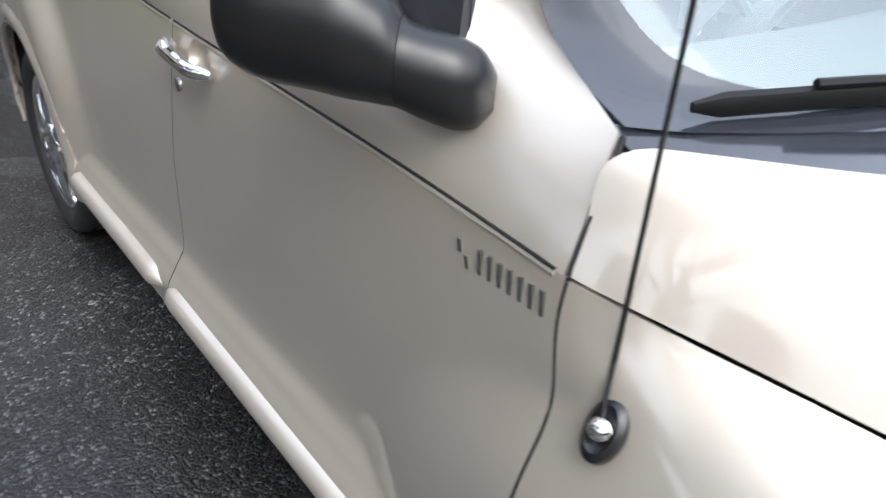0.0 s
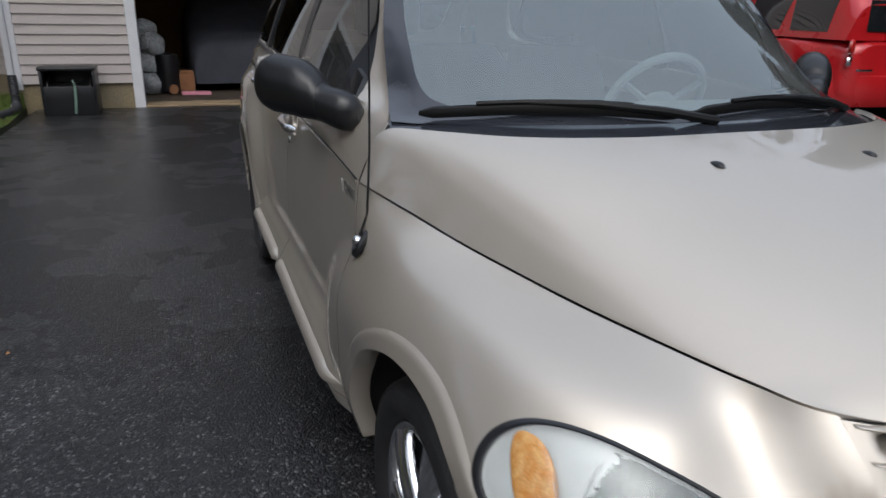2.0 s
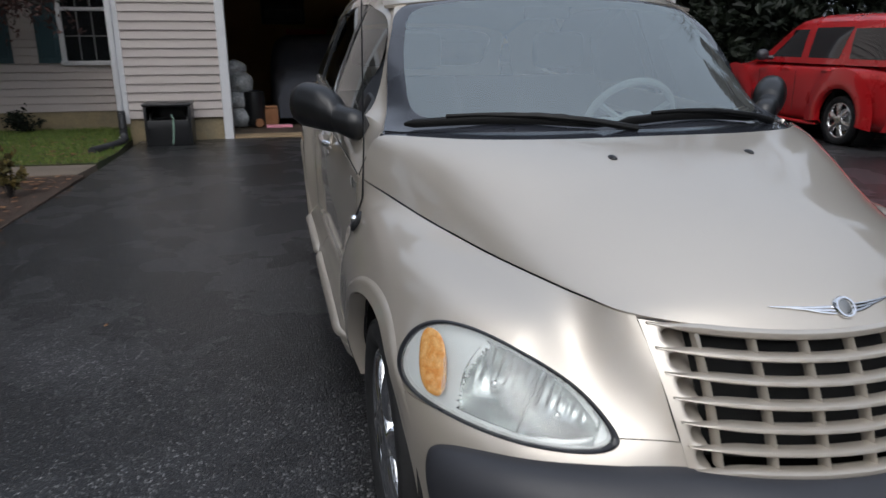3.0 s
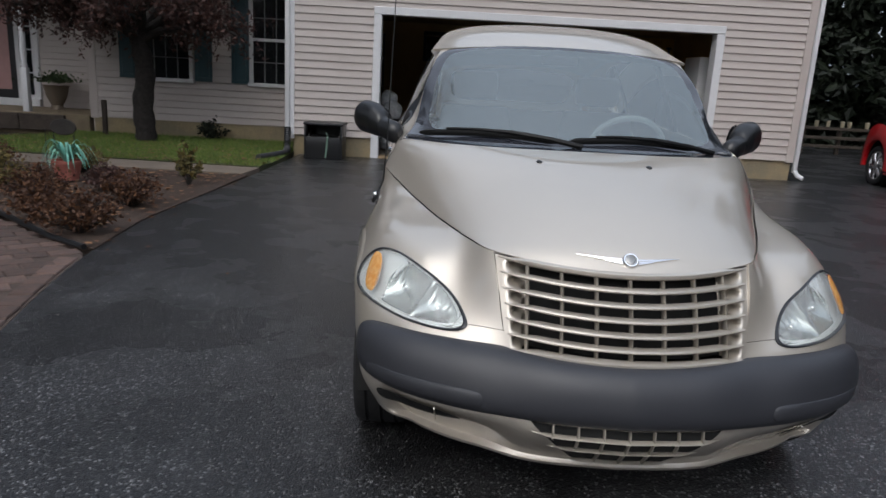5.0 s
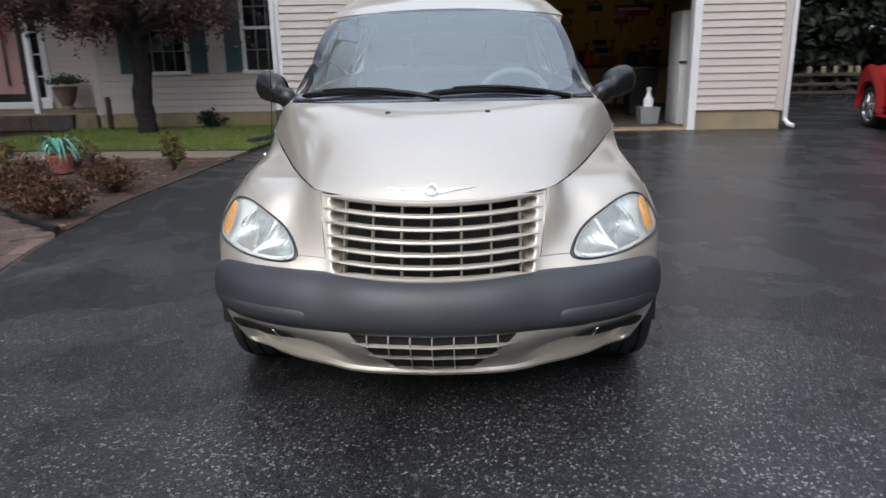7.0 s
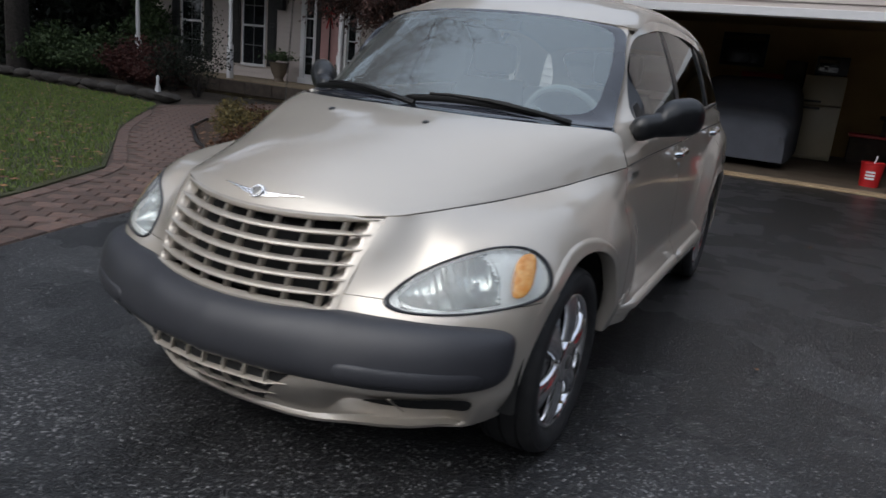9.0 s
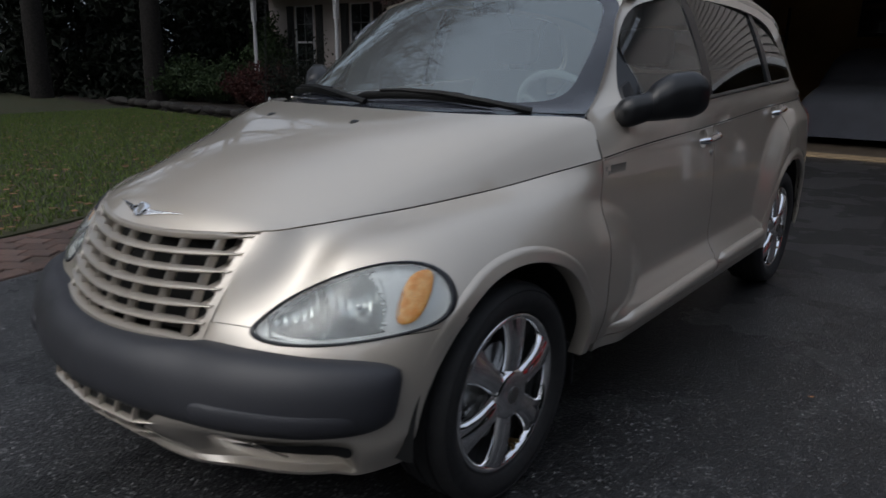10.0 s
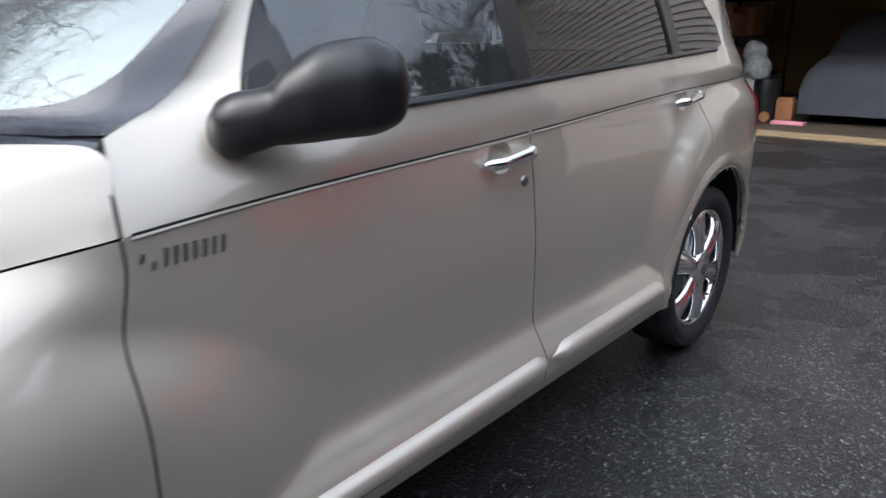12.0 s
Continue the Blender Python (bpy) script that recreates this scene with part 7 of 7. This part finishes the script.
plaque = thing("garden_plaque", "grey oval plaque on a thin metal stake", "garden sign")
bm = bmesh.new()
lathe(bm, [(0, -.012), (.15, -.012), (.16, 0), (.15, .012), (0, .012)], 28, "y")
bmesh.ops.transform(bm, matrix=Matrix.Translation((-5.05, 6.0, .47)) @ Matrix.Diagonal((1, 1, .62, 1)), verts=bm.verts)
part("oval", bm, STONE, plaque)
for dx in (-.12, .12, -.22):
    bm = bmesh.new()
    part("stake", tube(bm, [(-5.05 + dx, 6.0, .0), (-5.05 + dx, 6.0, .45)], .006, 6), DARK_METAL, plaque)
edging = thing("bed_edging", "black plastic edging round the planting bed", "edging")
bm = bmesh.new()
tube(bm, [(x, y, .03) for x, y in ((-2.95, 2.16), (-3.3, 2.40), (-3.8, 2.85), (-4.28, 3.27), (-5.06, 3.80), (-6.1, 4.68), (-6.7, 5.5))], .022, 8)
part("edging_strip", bm, BLACK_PLASTIC, edging)
for x, y, s in ((-10.15, 10.9, 1.0), (-7.75, 11.0, .95)):
    urn = thing("porch_urn", "pale urn with a grey-green plant on the porch", "planter", group="urns on the porch")
    bm = bmesh.new()
    lathe(bm, [(0, DECK), (.13, DECK), (.10, DECK + .08), (.17, DECK + .22), (.22, DECK + .42), (.24, DECK + .44), (.20, DECK + .44), (0, DECK + .40)], 28, "z")
    bmesh.ops.translate(bm, vec=(x, y, 0), verts=bm.verts)
    part("urn_body", bm, CONCRETE, urn)
    rng = random.Random(int(-x * 10))
    leaf_cloud("urn_foliage", [Vector((x + rng.gauss(0, .16), y + rng.gauss(0, .14), DECK + .50 + abs(rng.gauss(0, .08)))) for _ in range(500)], .04, BOX_LEAF, urn, rng)
stub = thing("garden_stake", "short weathered wooden stake by the house", "stake")
bm = bmesh.new()
part("stake_body", box(bm, -6.25, -6.18, 9.55, 9.62, .0, .62, .006), DARK_WOOD, stub)
figure = thing("garden_ornament", "small white garden ornament among the shrubs", "ornament")
bm = bmesh.new()
lathe(bm, [(0, .0), (.06, .0), (.065, .08), (.035, .20), (.025, .28), (.035, .33), (.02, .38), (0, .40)], 20, "z")
bmesh.ops.translate(bm, vec=(-10.9, 8.1, -.05), verts=bm.verts)
part("ornament_body", bm, WHITE_TRIM, figure)


# weeping cherry before the house
def weeping_tree(x, y):
    rng = random.Random(12)
    t = thing("weeping_cherry", "weeping cherry with withered reddish leaves", "tree", pose(x, y, 0))
    bm = bmesh.new()
    trunk = [(0, 0, -.05), (.01, .0, .15), (-.02, 0, .6), (.03, .02, 1.1), (-.03, 0, 1.55), (-.06, .02, 1.9)]
    path = catmull(trunk)
    tube(bm, [path(5 * i / 24) for i in range(25)], [.21 - .05 * smooth(0, 4, i) - .02 * smooth(6, 20, i) + .012 * math.sin(i * 1.9) for i in range(25)], 14)
    part("trunk", bm, BARK, t)
    tips = []
    for k in range(15):
        a = math.tau * k / 15 + rng.gauss(0, .15)
        reach, rise = 1.1 + .9 * rng.random(), .25 + .6 * rng.random()
        d = Vector((math.cos(a), math.sin(a), 0))
        base = Vector((-.04, .01, 1.55 + .35 * rng.random()))
        pts = [base]
        for i in range(1, 6):
            s = i / 5
            pts.append(base + d * reach * s + Vector((rng.gauss(0, .05), rng.gauss(0, .05), rise * math.sin(math.pi * min(s * .8, 1)) + rng.gauss(0, .05))))
        c = catmull(pts)
        bm = bmesh.new()
        tube(bm, [c(5 * i / 14) for i in range(15)], [.065 * (1 - .8 * i / 14) + .008 for i in range(15)], 8)
        part("limb", bm, BARK, t)
        tips += [c(1.2 + 3.8 * rng.random()) for _ in range(26)]
    verts, faces, spots = [], [], []
    for p in tips:
        out = Vector((p.x, p.y, 0)).normalized()
        for _ in range(3):
            q = p + Vector((rng.gauss(0, .12), rng.gauss(0, .12), .05 + .35 * rng.random()))
            fall = .35 + .55 * rng.random()
            last = p
            for i in range(1, 6):
                s = i / 5
                nxt = p.lerp(q, min(s * 2, 1)) + out * (.28 * s + rng.gauss(0, .03)) + Vector((rng.gauss(0, .03), rng.gauss(0, .03), -fall * max(s - .3, 0) ** 1.4))
                side = Vector((rng.gauss(0, 1), rng.gauss(0, 1), 0)).normalized() * .005
                n = len(verts)
                verts += [last - side, last + side, nxt + side * .7, nxt - side * .7]
                faces.append((n, n + 1, n + 2, n + 3))
                for _ in range(3):
                    spots.append(nxt + Vector((rng.gauss(0, .05), rng.gauss(0, .05), rng.gauss(0, .05))))
                last = nxt
    mesh = bpy.data.meshes.new("brushwood")
    mesh.from_pydata([tuple(v) for v in verts], [], faces)
    mesh.materials.append(BARK)
    tagged(link("brushwood", mesh, t), kind="stuff")
    leaf_cloud("crown", spots, .035, BROWN_LEAF, t, rng, 2.2)
    return t


weeping_tree(-5.3, 9.0)


# evergreens of the wood
def evergreen(seed, height, spread):
    rng = random.Random(seed)
    t = thing("evergreen_tree", "tall dark evergreen at the edge of the wood", "tree", group="evergreens of the wood")
    bm = bmesh.new()
    tube(bm, [(0, 0, -.1), (.03, 0, height * .4), (0, .02, height * .95)], [.20, .13, .03], 10)
    part("trunk", bm, BARK, t)
    spots, verts, faces = [], [], []
    for k in range(150):
        z = height * (.03 + .95 * rng.random() ** 1.15)
        reach = spread * (1 - (z / height)) ** .75 * (.6 + .5 * rng.random()) + .15
        a = rng.random() * math.tau
        d = Vector((math.cos(a), math.sin(a), 0))
        for i in range(48):
            s = .15 + .85 * rng.random() ** .7
            spots.append(Vector((0, 0, z)) + d * reach * s + Vector((rng.gauss(0, .12 * spread), rng.gauss(0, .12 * spread), -.25 * reach * s * s + rng.gauss(0, .10))))
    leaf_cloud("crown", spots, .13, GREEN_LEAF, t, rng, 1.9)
    return t


woods = [evergreen(61, 8.5, 1.9), evergreen(62, 7.0, 2.2)]
rng = random.Random(77)
spots = [(-17.5, 12.5), (-19.5, 10.2), (-20.5, 13.5), (-22.5, 8.6), (-24, 11.5), (-18.5, 15.5), (-26, 6.2), (-27.5, 9.5), (-29.5, 3.5), (-31, 7), (-33, 0), (-23, 15), (-27, 13), (-35, 4), (-16.8, 14.8),
         (-10, 27), (-5.5, 28.5), (-1, 27), (3, 29), (7.5, 28), (6.2, 19.5), (8.2, 18.6), (10.2, 19.6), (12.3, 18.2), (14.2, 16.2), (15.6, 13.6), (16.5, 10.5), (9.0, 21.5), (-16, 23), (-21, 20), (-25.5, 21), (11.8, 21.0), (14.6, 19.2), (17.2, 7.2), (18.0, 3.5), (17.8, 15.8), (7.0, 22)]
# unseen row on the +x side, added to darken the flank's reflections
spots += [(12.6 + 1.6 * (k % 2) + .5 * math.sin(k * 2.1), -13 + 1.75 * k) for k in range(14)]
spots += [(-23 - 2 * (k % 3), -12 + 2.6 * k) for k in range(6)]
# unseen tree line across the street, added to darken low reflections on the nose
spots += [(-30 + 2.3 * k, -21 - 2.2 * (k % 3) - .8 * math.sin(k * 1.7)) for k in range(22)]
for k, (x, y) in enumerate(spots):
    size = (1.9 if y > 26 else 1.9 if x < -15.5 and y > 19.5 else .9) + .45 * rng.random()
    m = pose(x, y, -.06, 0, 0, 360 * rng.random()) @ Matrix.Diagonal((size, size, size, 1))
    src = woods[k % 2]
    if k < 2:
        src.matrix_world = pose(x, y, -.06)
    else:
        copy_thing(src, m)


# bare trees over the lawn
def bare_tree(x, y, height, seed):
    rng = random.Random(seed)
    t = thing("bare_tree", "tall leafless tree with dark forking branches", "tree", pose(x, y, -.06), "bare trees")
    bm = bmesh.new()
    trunk_top = Vector((.1, -.1, height * .42))
    tube(bm, [(0, 0, -.1), (.02, .03, height * .2), trunk_top], [.30, .22, .17], 12)
    part("trunk", bm, BARK, t)
    verts, faces = [], []

    def grow(p, d, length, r, level):
        last, n_seg = p, 4
        for i in range(n_seg):
            d = (d + Vector((rng.gauss(0, .16), rng.gauss(0, .16), rng.gauss(0, .10) + .05))).normalized()
            nxt = last + d * length / n_seg
            r2 = r * (1 - .12)
            s = d.cross(Vector((.3, .5, .8))).normalized()
            u = s.cross(d)
            n = len(verts)
            for q, rr in ((last, r), (nxt, r2)):
                verts.extend([q + s * rr, q + (u * .87 - s * .5) * rr, q - (u * .87 + s * .5) * rr])
            faces.extend([(n, n + 1, n + 4, n + 3), (n + 1, n + 2, n + 5, n + 4), (n + 2, n, n + 3, n + 5)])
            last, r = nxt, r2
            if level and i > 0:
                for _ in range(2 if level > 1 else 3):
                    side = Vector((rng.gauss(0, 1), rng.gauss(0, 1), rng.gauss(.25, .5))).normalized()
                    grow(nxt, (d * .7 + side * .75).normalized(), length * (.50 + .2 * rng.random()), r * .62, level - 1)
        return last
    for k in range(9):
        a = math.tau * k / 9 + rng.gauss(0, .3)
        start = Vector((.02, .0, height * (.22 + .2 * rng.random())))
        grow(start, Vector((math.cos(a) * .65, math.sin(a) * .65, .75)).normalized(), height * .42, .12, 3)
    mesh = bpy.data.meshes.new("branches")
    mesh.from_pydata([tuple(v) for v in verts], [], faces)
    mesh.materials.append(BARK)
    tagged(link("branches", mesh, t), kind="stuff")


bare_tree(-19.5, 6.9, 21, 5)
bare_tree(-17.0, 8.9, 18, 21)
bare_tree(-23.5, 3.5, 19, 8)
bare_tree(-14.5, .9, 19, 11)
bare_tree(-14.0, -5.0, 18, 12)
bare_tree(13.5, 20.5, 14, 6)

# ---- grass and fallen leaves ----
rng = random.Random(9)


def blades(name, poly, box2, count, tall, parent_label, z):
    verts, faces = [], []
    while len(faces) < count:
        x, y = box2[0] + (box2[1] - box2[0]) * rng.random(), box2[2] + (box2[3] - box2[2]) * rng.random()
        if not inside((x, y), poly):
            continue
        h, a = tall * (.4 + .8 * rng.random()), rng.random() * math.tau
        lean = Vector((rng.gauss(0, .35), rng.gauss(0, .35), 1)) * h
        s = Vector((math.cos(a), math.sin(a), 0)) * (.004 + .003 * rng.random())
        n = len(verts)
        p = Vector((x, y, z))
        verts += [p - s, p + s, p + lean]
        faces.append((n, n + 1, n + 2))
    mesh = bpy.data.meshes.new(name)
    mesh.from_pydata([tuple(v) for v in verts], [], faces)
    mesh.materials.append(GRASS)
    return tagged(new(name, mesh), parent_label, "grass", kind="stuff")


LAWN_NEAR = [(-14, -3), (-3.36, -3), (-3.36, -2), (-3.43, .12), (-3.66, .87), (-4.25, 1.98), (-6.45, 3.83), (-8.66, 6.2), (-9.6, 6.5), (-14, 6.7)]
blades("grass", LAWN_NEAR, (-14, -3.36, -3, 6.7), 90000, .05, "short damp green grass", .01)
blades("grass_by_the_house", YARD, (-7.35, -2.8, 6.66, 10), 30000, .05, "short green grass", .03)

leaves, faces = [], []
while len(faces) < 2400:
    x, y = -12 + 15 * rng.random(), -2 + 11 * rng.random()
    on_lawn, on_bed, on_yard = inside((x, y), LAWN_NEAR), inside((x, y), BED), inside((x, y), YARD)
    by_edge = 2.1 < y < 6.1 and -2.98 < x < -2.78
    if not (on_bed or (by_edge and rng.random() < .35) or (on_lawn and rng.random() < .4) or on_yard or (x < 1.6 and rng.random() < .004)):
        continue
    if -1.0 < x < 1.0 and -.9 < y < 3.6:
        continue
    z = .05 if (on_lawn or on_yard) else .035 if on_bed else .008
    a, r = rng.random() * math.tau, (.018 + .022 * rng.random()) * (1 if z > .02 else .6)
    n = len(leaves)
    for k, q in enumerate((1.3, .8, 1.0, .8)):
        b = a + math.tau * k / 4
        leaves.append((x + r * q * math.cos(b), y + r * q * math.sin(b), z + .008 * rng.random()))
    faces.append((n, n + 1, n + 2, n + 3))
mesh = bpy.data.meshes.new("fallen_leaves")
mesh.from_pydata(leaves, [], faces)
mesh.materials.append(FALLEN)
tagged(new("fallen_leaves", mesh), "scattered brown fallen leaves", "leaves", kind="stuff")

# ---- brick path, laid piece by piece ----
PATH_LINE = [(x, y) for x, y in EDGE if -3.5 < y < 2.15]
PATH_AREA = [(x - .012, y) for x, y in PATH_LINE] + [(-2.97, 2.14), (-3.32, 2.38), (-4.30, 3.25), (-5.08, 3.78), (-6.12, 4.66), (-6.9, 5.9), (-7.2, 7.0), (-7.5, 8.8), (-8.5, 8.8), (-8.60, 6.22), (-7.56, 5.02), (-6.40, 3.80), (-5.27, 2.86), (-4.20, 1.98), (-3.61, .88), (-3.38, .12), (-3.31, -2), (-3.31, -3.5)]
JOINT_SAND = material("sandy joints", (0.085, 0.058, 0.046), 0.9, vary=0.3, scale=9, fine=90, bump=0.4)
path = slab("brick_path", [(x - .006, y) for x, y in PATH_LINE] + PATH_AREA[len(PATH_LINE):], -.05, -.004, JOINT_SAND, "winding path of worn brown clay pavers", "path")


def paver_mesh():
    bm = bmesh.new()
    box(bm, -.096, .096, -.064, .064, 0, .05)
    top = [e for e in bm.edges if all(v.co.z > .04 for v in e.verts)]
    bmesh.ops.bevel(bm, geom=top, offset=.006, segments=1, affect="EDGES")
    mesh = bpy.data.meshes.new("paver")
    bm.to_mesh(mesh)
    bm.free()
    mesh.materials.append(PAVER)
    return mesh


PAVER_MESH = paver_mesh()
rng = random.Random(4)
near, far = [], bmesh.new()
turned = Matrix.Rotation(radians(38), 2)
lawn_side = catmull([(-3.31, -3.5, 0), (-3.31, -2, 0), (-3.38, .12, 0), (-3.61, .88, 0), (-4.20, 1.98, 0), (-5.27, 2.86, 0), (-6.40, 3.80, 0), (-7.56, 5.02, 0), (-8.60, 6.22, 0), (-8.5, 8.8, 0)])
drive_side = catmull([(x, y, 0) for x, y in PATH_LINE])


def border(curve, end, inward):
    """A row of pavers laid end to end along a curve; returns their middles."""
    spots, u, last = [], 0.0, None
    while u < end:
        p = curve(u)
        if last is None or (p - last).length >= .203:
            d = (curve(min(u + .02, end)) - curve(max(u - .02, 0))).normalized()
            q = p + Vector((-d.y, d.x, 0)) * inward
            spots.append((q.x, q.y, math.degrees(math.atan2(d.y, d.x))))
            last = p
        u += .004
    return spots


laid = border(drive_side, len(PATH_LINE) - 1, .085) + border(lawn_side, 9, -.07)
EDGE_ROWS = [Vector((x, y)) for x, y, _ in laid]
for i in range(-60, 60):
    for j in range(-90, 90):
        q = turned @ Vector((.200 * (i + .5 * (j % 2)), .136 * j))
        x, y = q.x - 4.5, q.y + 2.0
        if inside((x, y), PATH_AREA) and min((Vector((x, y)) - e).length for e in EDGE_ROWS) > .145:
            laid.append((x, y, 38))
for x, y, turn in laid:
    z = -.045 + .004 * rng.random()
    m = pose(x, y, z, rng.gauss(0, .5), rng.gauss(0, .5), turn + rng.gauss(0, 1.0))
    if x > -4.6 and len(near) < 300:
        near.append(m)
    else:
        n0 = len(far.verts)
        far.from_mesh(PAVER_MESH)
        far.verts.ensure_lookup_table()
        for v in far.verts[n0:]:
            v.co = m @ v.co
for m in near:
    ob = link("paver", PAVER_MESH, path)
    ob.matrix_local = m
tagged(part("far_pavers", far, PAVER, path, soft=False), kind="stuff")
